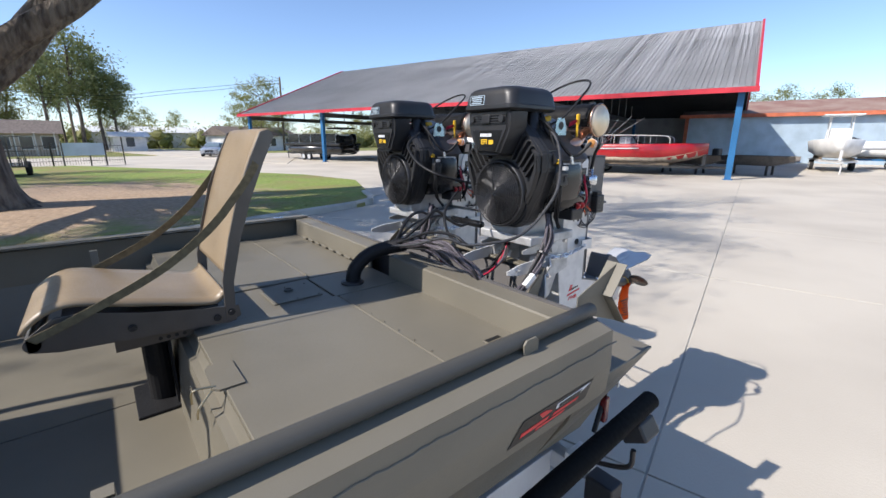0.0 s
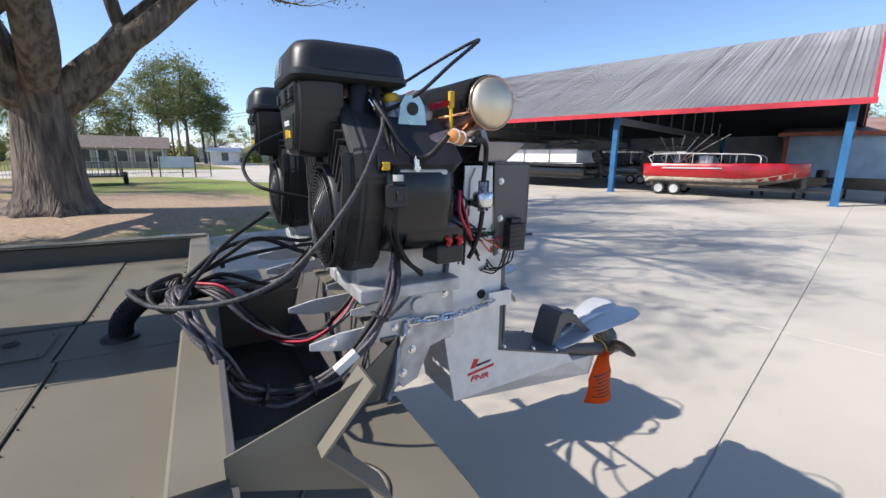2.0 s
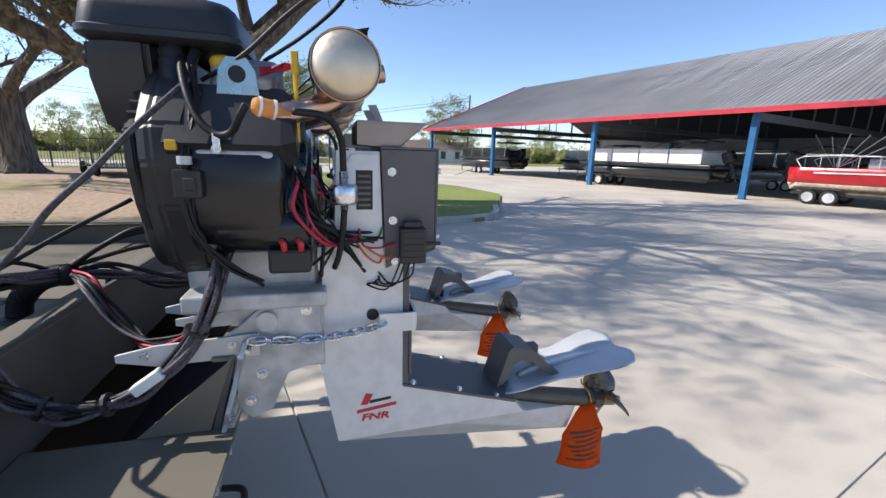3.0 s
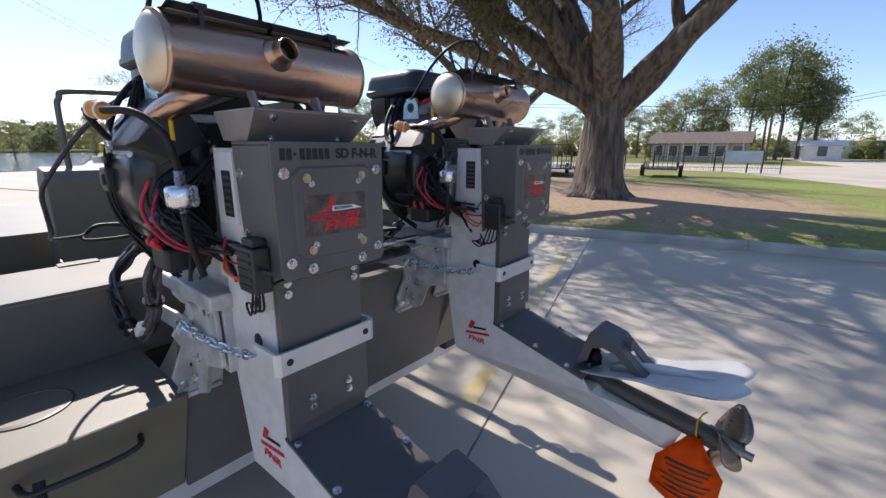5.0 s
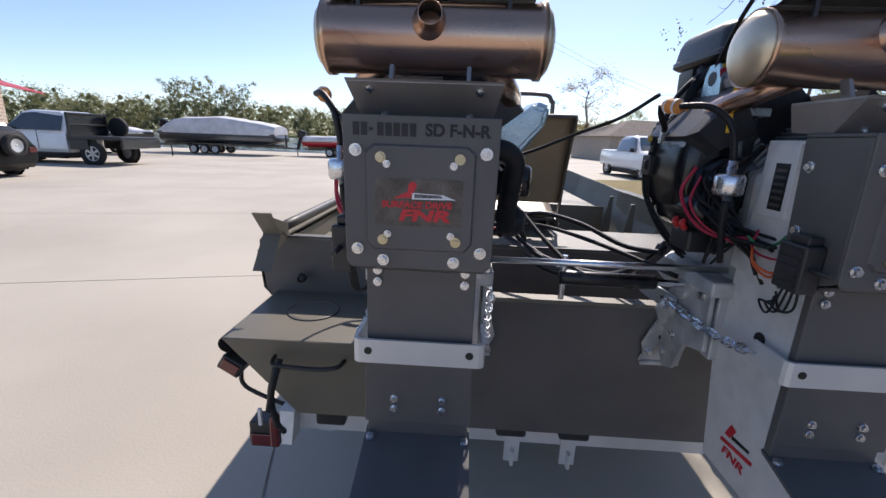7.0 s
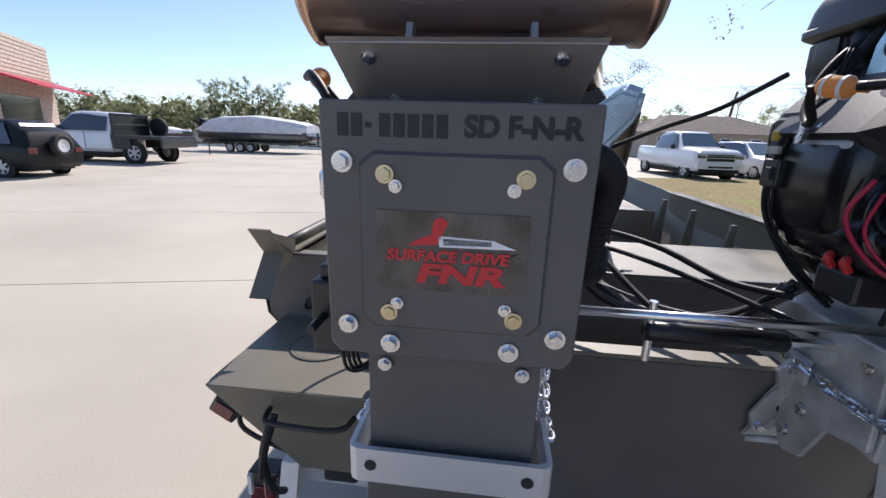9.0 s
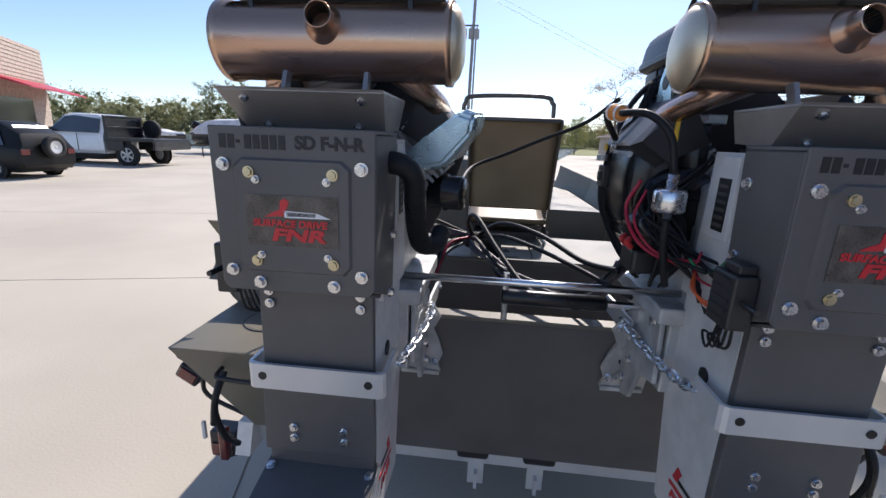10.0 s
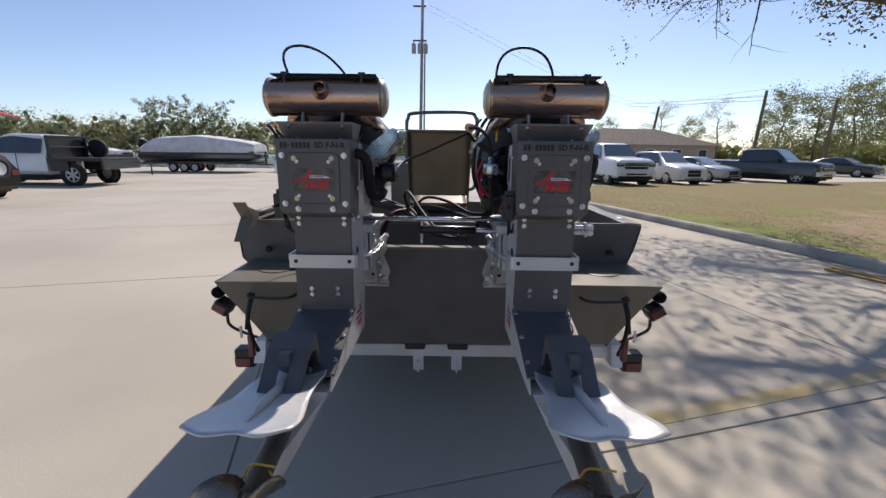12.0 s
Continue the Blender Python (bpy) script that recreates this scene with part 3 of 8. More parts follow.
box(bm, -0.147, 0.036, 1.385, 1.585, ZD, ZD + 0.006, 0.002, 1)
hatch = part("fuel_hatch", bm, "olive", boat)
bm = B()
lathe(bm, (-0.020, 1.483, ZD + 0.006), (0, 0, 1), [(0, 0.020), (0.006, 0.019), (0.007, 0.012), (0.003, 0.010), (0.003, 0)], 18)
part("fuel_cap", bm, "rail", hatch)
bolts("hatch_screw", [(x, y, ZD + 0.0055) for x in (-0.135, 0.024) for y in (1.397, 1.485, 1.573)], (0, 0, 1), 0.003, 0.002, "olive", hatch)
# deck front wall, step, and floor
bm = B()
prism(bm, [(1.858, ZD - 0.012), (1.866, ZD - 0.012), (1.884, ZD - 0.05), (1.905, ZD - 0.055), (1.935, 0.80), (1.925, 0.80), (1.896, ZD - 0.065), (1.876, ZD - 0.06)], "x", -1.083, 1.083)
part("deck_front", bm, "olive", boat)
bm = B()
prism(bm, [(-0.655, 1.822), (-0.505, 1.822), (-0.505, 1.884), (-0.525, 1.896), (-0.640, 1.898), (-0.655, 1.884)], "z", ZD + 0.004, ZD + 0.010)
part("latch_plate", bm, "olive", boat)
bm = B()
tube(bm, [(-0.63, 1.89, ZD + 0.01), (-0.63, 1.94, ZD + 0.015), (-0.61, 1.945, ZD - 0.03)], 0.003, 6)
tube(bm, [(-0.63, 1.89, ZD + 0.01), (-0.66, 1.935, ZD - 0.02), (-0.64, 1.94, ZD - 0.06)], 0.003, 6)
part("latch_wire", bm, "brass", boat)
for x0, x1, y0, y1, z0, z1, nm in ((-0.98, 0.0, 1.93, 3.3, 0.78, 0.80, "floor_plate"), (0.006, 0.98, 1.93, 3.3, 0.78, 0.80, "floor_plate"), (-0.9, 0.9, 3.3, 5.4, 1.02, 1.06, "foredeck"), (-0.98, 0.98, 3.29, 3.298, 0.78, 1.06, "foredeck_wall")):
    bm = B()
    box(bm, x0, x1, y0, y1, z0, z1, 0.002, 1)
    part(nm, bm, "olive", boat)
# frame ribs of the inner side, seen past the motors
for sgn in (-1, 1):
    for y in (2.1, 2.6, 3.1):
        bm = B()
        prism(bm, [(sgn * 0.99, 0.8), (sgn * 0.90, 0.8), (sgn * 0.96, 1.18), (sgn * 0.99, 1.18)], "y", y, y + 0.03)
        part("side_rib", bm, "olive", boat)
# rear pods on either side of the motor well
for sgn in (-1, 1):
    pod = B()
    xi = sgn * 0.60
    rear = [(xi, 0.50, ZP), (sgn * 1.0, 0.50, ZP + 0.0), (sgn * 1.125, 0.50, ZP + 0.008 - 0.012), (sgn * 1.0, 0.60, 0.72), (sgn * 0.95, 0.66, 0.585), (xi, 0.66, 0.585)]
    front = [(xi, 0.939, ZP), (sgn * 1.0, 0.939, ZP), (sgn * 1.125, 0.939, ZP + 0.0), (sgn * 1.06, 0.939, 0.80), (sgn * 0.93, 0.939, 0.57), (xi, 0.939, 0.57)]
    loft(pod, [rear, front])
    bmesh.ops.bevel(pod, geom=pod.edges[:], offset=0.004, segments=1, affect="EDGES")
    p = part("float_pod", pod, "olive", boat, "olive float pod at the stern")
    bm = B()
    lathe(bm, (sgn * 0.90, 0.745, ZP), (0, 0, 1), [(0.0, 0.092), (0.003, 0.092), (0.004, 0.088), (0.002, 0.085), (0.003, 0.081), (0.003, 0.0)], 40)
    part("inspection_hatch", bm, "olive", p, "round flush inspection hatch")
    bm = B()
    tube(bm, [(sgn * 0.90 + 0.0935 * math.cos(a), 0.745 + 0.0935 * math.sin(a), ZP + 0.001) for a in [2 * math.pi * k / 40 for k in range(41)]], 0.003, 6, 1, False, closed=False)
    part("hatch_seal", bm, "black", p, "black seal ring")
    bm = B()
    tube(bm, [(sgn * 0.72, 0.515, 0.905), (sgn * 0.735, 0.47, 0.905), (sgn * 0.80, 0.462, 0.90), (sgn * 0.92, 0.462, 0.905), (sgn * 0.945, 0.475, 0.905), (sgn * 0.955, 0.52, 0.905)], 0.0075, 10)
    part("grab_handle", bm, "black", p, "black grab handle")
    bm = B()
    tube(bm, [(sgn * 0.93, 0.47, 0.90), (sgn * 0.945, 0.45, 0.80), (sgn * 0.955, 0.50, 0.66), (sgn * 0.98, 0.60, 0.55)], 0.011, 8)
    tube(bm, [(sgn * 0.92, 0.48, 0.92), (sgn * 0.93, 0.44, 0.85), (sgn * 0.96, 0.46, 0.74)], 0.011, 8)
    strap = tagged(part("tie_down_strap", bm, "rubber"), "black ratchet tie-down strap hooked at the stern", "strap", "tie-down straps")
    bm = B()
    box(bm, sgn * 0.955, sgn * 0.985, 0.50, 0.53, 0.56, 0.68, 0.006)
    part("webbing", bm, "lamp_red", strap, "dark red webbing")
    bm = B()
    box(bm, sgn * 0.975, sgn * 0.985, 0.435, 0.445, 0.70, 0.76)
    part("tag", bm, "white", strap)
# motor well: raised centre transom with light top flange and gussets
# transom takes the darker cover colour because it stands in shade
bm = B()
prism(bm, [(0.495, 1.15), (0.64, 0.585), (0.655, 0.585), (0.51, 1.15)], "x", -0.60, 0.60)
part("transom", bm, "cover", boat, "transom plate with its shade put into the colour")
bm = B()
box(bm, -0.60, 0.60, 0.495, 0.545, 1.15, 1.162, 0.002, 1)
part("transom_flange", bm, "olive", boat)
for sgn in (-1, 1):
    bm = B()
    prism(bm, [(0.50, 1.158), (0.715, 0.977), (0.56, 0.977)], "x", sgn * 0.60, sgn * 0.606)
    part("gusset", bm, "olive", boat)
# well floor coloured black to stand in for the deep shade down there
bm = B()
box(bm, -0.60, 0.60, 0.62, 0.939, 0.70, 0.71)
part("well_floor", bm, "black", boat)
# slotted grip hole in the deck beside the rim
bm = B()
box(bm, -0.900, -0.874, 1.094, 1.166, ZD, ZD + 0.007, 0.003)
grip = part("grip_slot", bm, "olive", boat)
bm = B()
box(bm, -0.895, -0.879, 1.100, 1.160, ZD + 0.0065, ZD + 0.0082)
part("slot_hole", bm, "ink", grip)
# fin brackets on the rail ends
bm = B()
for (ya, za), (yb, zb) in (((0.75, 1.338), (0.828, 1.247)), ((0.828, 1.247), (0.724, 1.128))):
    loft(bm, [[(-1.115, ya, za), (-1.045, ya, za), (-1.045, ya + 0.005, za + 0.002), (-1.115, ya + 0.005, za + 0.002)], [(-1.115, yb, zb), (-1.045, yb, zb), (-1.045, yb + 0.006, zb), (-1.115, yb + 0.006, zb)]])
for x in (-1.082,):
    loft(bm, [[(-1.10 + (0.028 if x > -1.1 else -0.028), 0.955, 1.262), (x, 0.755, 1.338), (x, 0.83, 1.247), (x, 0.729, 1.128), (-1.10 + (0.028 if x > -1.1 else -0.028), 0.955, 1.21)],
              [(-1.097 + (0.028 if x > -1.1 else -0.028), 0.955, 1.262), (x + 0.003, 0.755, 1.338), (x + 0.003, 0.83, 1.247), (x + 0.003, 0.729, 1.128), (-1.097 + (0.028 if x > -1.1 else -0.028), 0.955, 1.21)]])
part("rail_fin", bm, "olive", boat, "olive V-shaped fin at the rail end")
# side decal: plain shapes, on the panel below the facet


def on_side(y, f, off):
    """A place on the lower side panel: f runs from its foot to its upper edge."""
    return Vector((-1.183 - 0.009 * f - 0.995 * off, y, 0.985 + 0.093 * f - 0.096 * off))


def side_patch(poly, off):
    bm = B()
    loft(bm, [[on_side(y, f, off) for y, f in poly], [on_side(y, f, off + 0.001) for y, f in poly]])
    return bm


decal = part("side_decal", side_patch([(1.035, 0.93), (1.335, 0.93), (1.385, 0.28), (1.062, 0.36)], 0.0012), "ink", boat, "black decal with red and white marks")
for poly, mm, off in (([(1.05, 0.88), (1.20, 0.82), (1.205, 0.68), (1.09, 0.74)], "whiteink", 0.0024), ([(1.09, 0.83), (1.19, 0.79), (1.195, 0.71), (1.10, 0.75)], "ink", 0.0036),
                      ([(1.22, 0.72), (1.26, 0.66), (1.275, 0.86), (1.245, 0.84)], "redink", 0.0024), ([(1.10, 0.62), (1.21, 0.59), (1.22, 0.50), (1.11, 0.54)], "redink", 0.0024), ([(1.23, 0.60), (1.34, 0.56), (1.345, 0.44), (1.24, 0.49)], "redink", 0.0024), ([(1.16, 0.47), (1.28, 0.44), (1.285, 0.36), (1.17, 0.40)], "redink", 0.0024)):
    part("decal_mark", side_patch(poly, off), mm, decal)

# ---- folding boat seat ----
seat = thing("folding_boat_chair", "tan moulded folding boat chair on a pedestal", "chair")
SX0, SX1 = -0.235, 0.20
path = [(2.265, 1.212), (2.245, 1.235), (2.205, 1.262), (2.15, 1.270), (2.05, 1.245), (1.95, 1.222), (1.86, 1.200), (1.80, 1.192), (1.765, 1.215), (1.752, 1.26), (1.745, 1.30), (1.715, 1.40), (1.675, 1.53), (1.63, 1.65), (1.585, 1.745), (1.57, 1.752)]
path = [(y, z) for _, y, z in [tuple(v) for v in spline([(0, y, z) for y, z in path], 4)]]
pan = [p for p in path if p[0] > 1.757]
bak = [p for p in path if p[0] <= 1.749]
for nm, pp in (("seat_pan", pan), ("backrest", bak)):
    bm = B()
    rings = []
    for i, (y, z) in enumerate(pp):
        y2, z2 = pp[min(i + 1, len(pp) - 1)]
        y1, z1 = pp[max(i - 1, 0)]
        nrm = Vector((0, -(z2 - z1), y2 - y1)).normalized() * 0.012
        ring = []
        for k in range(9):
            x = SX0 + (SX1 - SX0) * k / 8
            sag = 0.0
            ring.append(Vector((x, y, z)) + nrm * (sag / 0.012))
        ring += [v - nrm for v in reversed(ring)]
        rings.append(ring)
    loft(bm, rings)
    part(nm, bm, "tan", seat, "", True)
for x in (SX0 - 0.006, SX1 + 0.006):
    sg = -1 if x < 0 else 1
    bm = B()
    prism(bm, [(2.262, 1.165), (2.20, 1.150), (1.76, 1.118), (1.725, 1.135), (1.73, 1.175), (1.84, 1.185), (2.0, 1.215), (2.14, 1.252), (2.20, 1.25), (2.262, 1.205)], "x", x - 0.004, x + 0.004, 0.001)
    rail = part("side_rail", bm, "shade_gray", seat, "dark metal seat rail")
    bm = B()
    poly = [(1.742, 1.12), (1.775, 1.125), (1.77, 1.27), (1.735, 1.41), (1.692, 1.55), (1.64, 1.67), (1.60, 1.755), (1.575, 1.762), (1.556, 1.742), (1.60, 1.655), (1.655, 1.53), (1.70, 1.40), (1.738, 1.26)]
    prism(bm, poly, "x", x - 0.006, x + 0.006, 0.002)
    part("back_arm", bm, "shade_gray", seat, "dark metal back arm")
    bolts("pivot_bolt", [(x + sg * 0.005, y, z) for y, z in ((1.755, 1.155), (1.80, 1.145), (2.03, 1.175))], (sg, 0, 0), 0.009, 0.006, "black", rail)
    for k in range(4):
        bm = B()
        cyl(bm, (x + sg * 0.003, 1.90 + 0.022 * k, 1.12), (x + sg * 0.006, 1.90 + 0.022 * k, 1.12), 0.006, seg=10)
        part("slot_hole", bm, "ink", rail)
    bm = B()
    line = spline([(x + sg * 0.012, 2.25, 1.20), (x + sg * 0.014, 2.10, 1.262), (x + sg * 0.014, 1.93, 1.345), (x + sg * 0.012, 1.79, 1.45), (x + sg * 0.010, 1.70, 1.55), (x + sg * 0.006, 1.635, 1.635), (x, 1.605, 1.70)], 6)
    loft(bm, [[v + Vector((-0.0015, -0.009, -0.009)), v + Vector((0.0015, -0.009, -0.009)), v + Vector((0.0015, 0.009, 0.009)), v + Vector((-0.0015, 0.009, 0.009))] for v in line])
    part("strap", bm, "webbing", seat, "olive webbing strap")
bm = B()
tube(bm, [(SX0 - 0.01, 2.25, 1.185), (SX1 + 0.01, 2.25, 1.185)], 0.02, 12, 2)
part("front_tube", bm, "shade_gray", seat)
bm = B()
tube(bm, [(SX0, 1.568, 1.752), (SX1, 1.568, 1.752)], 0.008, 10, 2)
part("top_tube", bm, "shade_gray", seat)
bm = B()
box(bm, -0.225, 0.19, 1.79, 2.20, 1.172, 1.186, 0.002, 1)
part("base_plate", bm, "shade_gray", seat)
bm = B()
box(bm, -0.20, 0.16, 1.84, 2.06, 1.10, 1.135, 0.003, 1)
box(bm, -0.205, -0.195, 1.82, 2.08, 1.09, 1.172)
box(bm, 0.155, 0.165, 1.82, 2.08, 1.09, 1.172)
part("slide_base", bm, "shade_gray", seat)
bm = B()
cyl(bm, (-0.02, 1.97, 0.80), (-0.02, 1.97, 1.10), 0.045, seg=20)
box(bm, -0.14, 0.10, 1.90, 2.06, 0.80, 0.812, 0.002, 1)
prism(bm, [(-0.12, 0.812), (0.08, 0.812), (0.03, 1.10), (-0.07, 1.10)], "y", 1.93, 1.94)
part("pedestal", bm, "rubber", seat, "dark pedestal post")
for x, z, w in ((-0.045, 1.60, 0.022), (-0.015, 1.60, 0.012), (-0.03, 1.555, 0.04)):
    bm = B()
    yb = 1.667 - (z - 1.55) * 0.40 + 0.006
    loft(bm, [[(x - w / 2, yb + 0.006, z - 0.02), (x + w / 2, yb + 0.006, z - 0.02), (x + w / 2 - 0.006, yb - 0.010, z + 0.025), (x - w / 2 - 0.006, yb - 0.010, z + 0.025)], [(x - w / 2, yb + 0.008, z - 0.02), (x + w / 2, yb + 0.008, z - 0.02), (x + w / 2 - 0.006, yb - 0.008, z + 0.025), (x - w / 2 - 0.006, yb - 0.008, z + 0.025)]])
    part("seat_mark", bm, "whiteink", seat)

# ---- surface-drive motors: two alike, built once ----
motor = thing("surface_drive_motor", "twin-cylinder outboard mud motor with dark gear-case cover and steel muffler", "boat motor", "twin motors", at=(-0.434, 0, 0))
GW = 0.108
# drive leg: box above the crease, wedge to the skeg below
bm = B()
for sx in (-1, 1):
    prism(bm, [(0.285, 1.42), (0.085, 1.42), (0.083, 1.0), (-0.27, 0.905), (-0.30, 0.865), (0.262, 0.85), (0.305, 1.10)], "x", sx * GW, sx * (GW - 0.006), 0.0)
prism(bm, [(0.285, 1.42), (0.279, 1.42), (0.299, 1.10), (0.256, 0.85), (0.262, 0.85), (0.305, 1.10)], "x", -GW + 0.006, GW - 0.006)
leg = part("drive_leg", bm, "galv", motor, "bare galvanised drive leg")
bm = B()
c0 = [(0.262, 0.85), (-0.06, 0.858), (-0.30, 0.865), (-0.32, 0.85)]
lo = [(0.22, 0.835), (-0.06, 0.745), (-0.53, 0.70), (-0.56, 0.79)]
vt = [[bm.verts.new((sx * w, y, z)) for (y, z), w in zip(c0, (GW, GW, GW * 0.9, GW * 0.8))] for sx in (-1, 1)]
vb = [[bm.verts.new((sx * 0.004, y, z)) for y, z in lo] for sx in (-1, 1)]
for k in range(3):
    for s in (0, 1):
        bm.faces.new((vt[s][k], vt[s][k + 1], vb[s][k + 1], vb[s][k]))
    bm.faces.new((vt[0][k], vt[0][k + 1], vt[1][k + 1], vt[1][k]))
    bm.faces.new((vb[0][k], vb[0][k + 1], vb[1][k + 1], vb[1][k]))
for k in (0, 3):
    bm.faces.new((vt[0][k], vt[1][k], vb[1][k], vb[0][k]))
part("skeg", bm, "galv", leg, "tapered bare metal skeg")
# dark rear panels of the leg
bm = B()
prism(bm, [(-0.107, 1.00), (0.107, 1.00), (0.107, 1.42), (-0.107, 1.42)], "y", 0.066, 0.084, 0.002)
prism(bm, [(-0.112, 1.035), (0.112, 1.035), (0.109, 1.205), (-0.109, 1.205)], "y", 0.058, 0.066, 0.002)
panel = part("leg_panel", bm, "cover", motor, "dark powder-coated leg panel")
bm = B()
loft(bm, [[(-0.112, 0.083, 1.008), (0.112, 0.083, 1.008), (0.112, 0.080, 1.0), (-0.112, 0.080, 1.0)], [(-0.112, -0.27, 0.912), (0.112, -0.27, 0.912), (0.112, -0.27, 0.903), (-0.112, -0.27, 0.903)]])
part("tail_cover", bm, "cover", motor, "dark sloping tail cover")
bolts("panel_bolt", [(x, 0.062, z) for x in (-0.085, 0.085) for z in (1.372, 1.348)] + [(x, 0.056, z) for x in (-0.05, 0.05) for z in (1.07, 1.093)], (0, -1, 0), 0.0065, 0.005, "zinc", panel)
bolts("tail_bolt", [(x, y, z) for y, z in ((0.05, 1.002), (-0.09, 0.964), (-0.21, 0.93)) for x in (-0.10, 0.10)], (0, -0.27, 0.96), 0.007, 0.005, "zinc", panel)
# band round the leg with its chain
bm = B()
BAND = [(-0.133, 0.150), (-0.133, 0.060), (-0.129, 0.052), (-0.121, 0.048), (0.121, 0.048), (0.129, 0.052), (0.133, 0.060), (0.133, 0.150)]
BIN = [(x * 0.947, y + (0.007 if abs(x) < 0.13 else 0.0)) for x, y in reversed(BAND)]
prism(bm, BAND + BIN, "z", 1.178, 1.229)
band = part("chain_band", bm, "alu", motor, "bare aluminium strap across the leg")
for x in (-0.102, 0.102):
    bm = B()
    cyl(bm, (x, 0.0485, 1.205), (x, 0.0465, 1.205), 0.008, seg=14)
    part("bolt_hole", bm, "ink", band)
for sx in (-1, 1):
    bm = B()
    cyl(bm, (sx * 0.1085, 0.165, 1.222), (sx * 0.111, 0.165, 1.222), 0.016, seg=18)
    part("drain_hole", bm, "ink", band)


def chain(pts, count, parent):
    line = spline(pts, 12)
    step = (len(line) - 1) / count
    for k in range(count):
        i0, i1 = int(k * step), min(int((k + 1) * step) + 1, len(line) - 1)
        c = (line[i0] + line[i1]) / 2
        d = (line[i1] - line[i0])
        ln = d.length * 0.62
        d.normalize()
        side = d.cross(Vector((0.1, 0.2, 1))).normalized()
        if k % 2:
            side = d.cross(side).normalized()
        loop = [c + d * ln * math.cos(a) + side * 0.0095 * math.copysign(abs(math.sin(a)) ** 0.6, math.sin(a)) for a in [2 * math.pi * j / 14 for j in range(14)]]
        bm = B()
        tube(bm, loop + [loop[0]], 0.0034, 6, 1, False, closed=False)
        part("chain_link", bm, "zinc", parent)


for sx in (-1, 1):
    chain([(sx * 0.138, 0.135, 1.205), (sx * 0.142, 0.22, 1.188), (sx * 0.155, 0.33, 1.185), (sx * 0.17, 0.46, 1.20)], 12, band)
# gear-case cover: rear plate with pressed panel, side shells
TOP = [(-0.131, 1.657), (0.131, 1.657), (0.128, 1.408), (0.118, 1.396), (-0.118, 1.396), (-0.128, 1.408)]
bm = B()
loft(bm, [[(x, 0.006, z) for x, z in TOP], [(x, 0.0, z) for x, z in TOP]])
bmesh.ops.bevel(bm, geom=bm.edges[:], offset=0.0015, segments=1, affect="EDGES")
cover = part("gear_case_cover", bm, "cover", motor, "dark brown powder-coated gear-case cover")
SHELL = [("top_shell", [[(x, 0.145, z) for x, z in ((-0.131, 1.657), (0.131, 1.657), (0.131, 1.651), (-0.131, 1.651))], [(x, 0.0065, z) for x, z in ((-0.131, 1.657), (0.131, 1.657), (0.131, 1.651), (-0.131, 1.651))]])]
for sx in (-1, 1):
    SHELL.append(("side_shell", [[(sx * 0.131, 0.145, 1.650), (sx * 0.126, 0.145, 1.650), (sx * 0.122, 0.132, 1.352), (sx * 0.127, 0.132, 1.352)], [(sx * 0.131, 0.0065, 1.650), (sx * 0.126, 0.0065, 1.650), (sx * 0.122, 0.0065, 1.404), (sx * 0.127, 0.0065, 1.404)]]))
SHELL.append(("lower_lip", [[(-0.120, 0.004, 1.3955), (0.120, 0.004, 1.3955), (0.120, 0.008, 1.3995), (-0.120, 0.008, 1.3995)], [(-0.121, 0.065, 1.372), (0.121, 0.065, 1.372), (0.121, 0.069, 1.378), (-0.121, 0.069, 1.378)]]))
for nm, rings in SHELL:
    bm = B()
    loft(bm, rings)
    bmesh.ops.bevel(bm, geom=bm.edges[:], offset=0.0012, segments=1, affect="EDGES")
    part(nm, bm, "cover", cover)
bm = B()
PAN = [(-0.094, 1.60), (-0.080, 1.612), (0.080, 1.612), (0.094, 1.60), (0.093, 1.444), (0.081, 1.430), (-0.081, 1.430), (-0.093, 1.444)]
loft(bm, [[(x, 0.001, z) for x, z in PAN], [(x * 0.955, -0.005, 1.52 + (z - 1.52) * 0.955) for x, z in PAN]], caps=True)
part("pressed_panel", bm, "cover", cover)
bolts("cover_bolt", [(x, -0.001, z) for x, z in ((-0.109, 1.600), (0.109, 1.600), (-0.1075, 1.431), (0.1075, 1.431), (-0.062, 1.412), (0.062, 1.412))], (0, -1, 0), 0.0078, 0.007, "zinc", cover)
bolts("cover_screw", [(x, -0.006, z) for x, z in ((-0.066, 1.590), (0.066, 1.590), (-0.062, 1.450), (0.064, 1.450))], (0, -1, 0), 0.0066, 0.003, "brass", cover)
bolts("cap_screw", [(x, -0.005, z) for x, z in ((-0.056, 1.579), (0.056, 1.579), (-0.054, 1.460), (0.055, 1.460))], (0, -1, 0), 0.0048, 0.005, "zinc", cover)
for sx in (-1, 1):
    bolts("side_bolt", [(sx * (0.1305 if z > 1.55 else 0.1290 if z > 1.4 else 0.1275), y, z) for y, z in ((0.118, 1.597), (0.115, 1.477), (0.108, 1.369))], (sx, 0, 0), 0.008, 0.006, "zinc", cover)


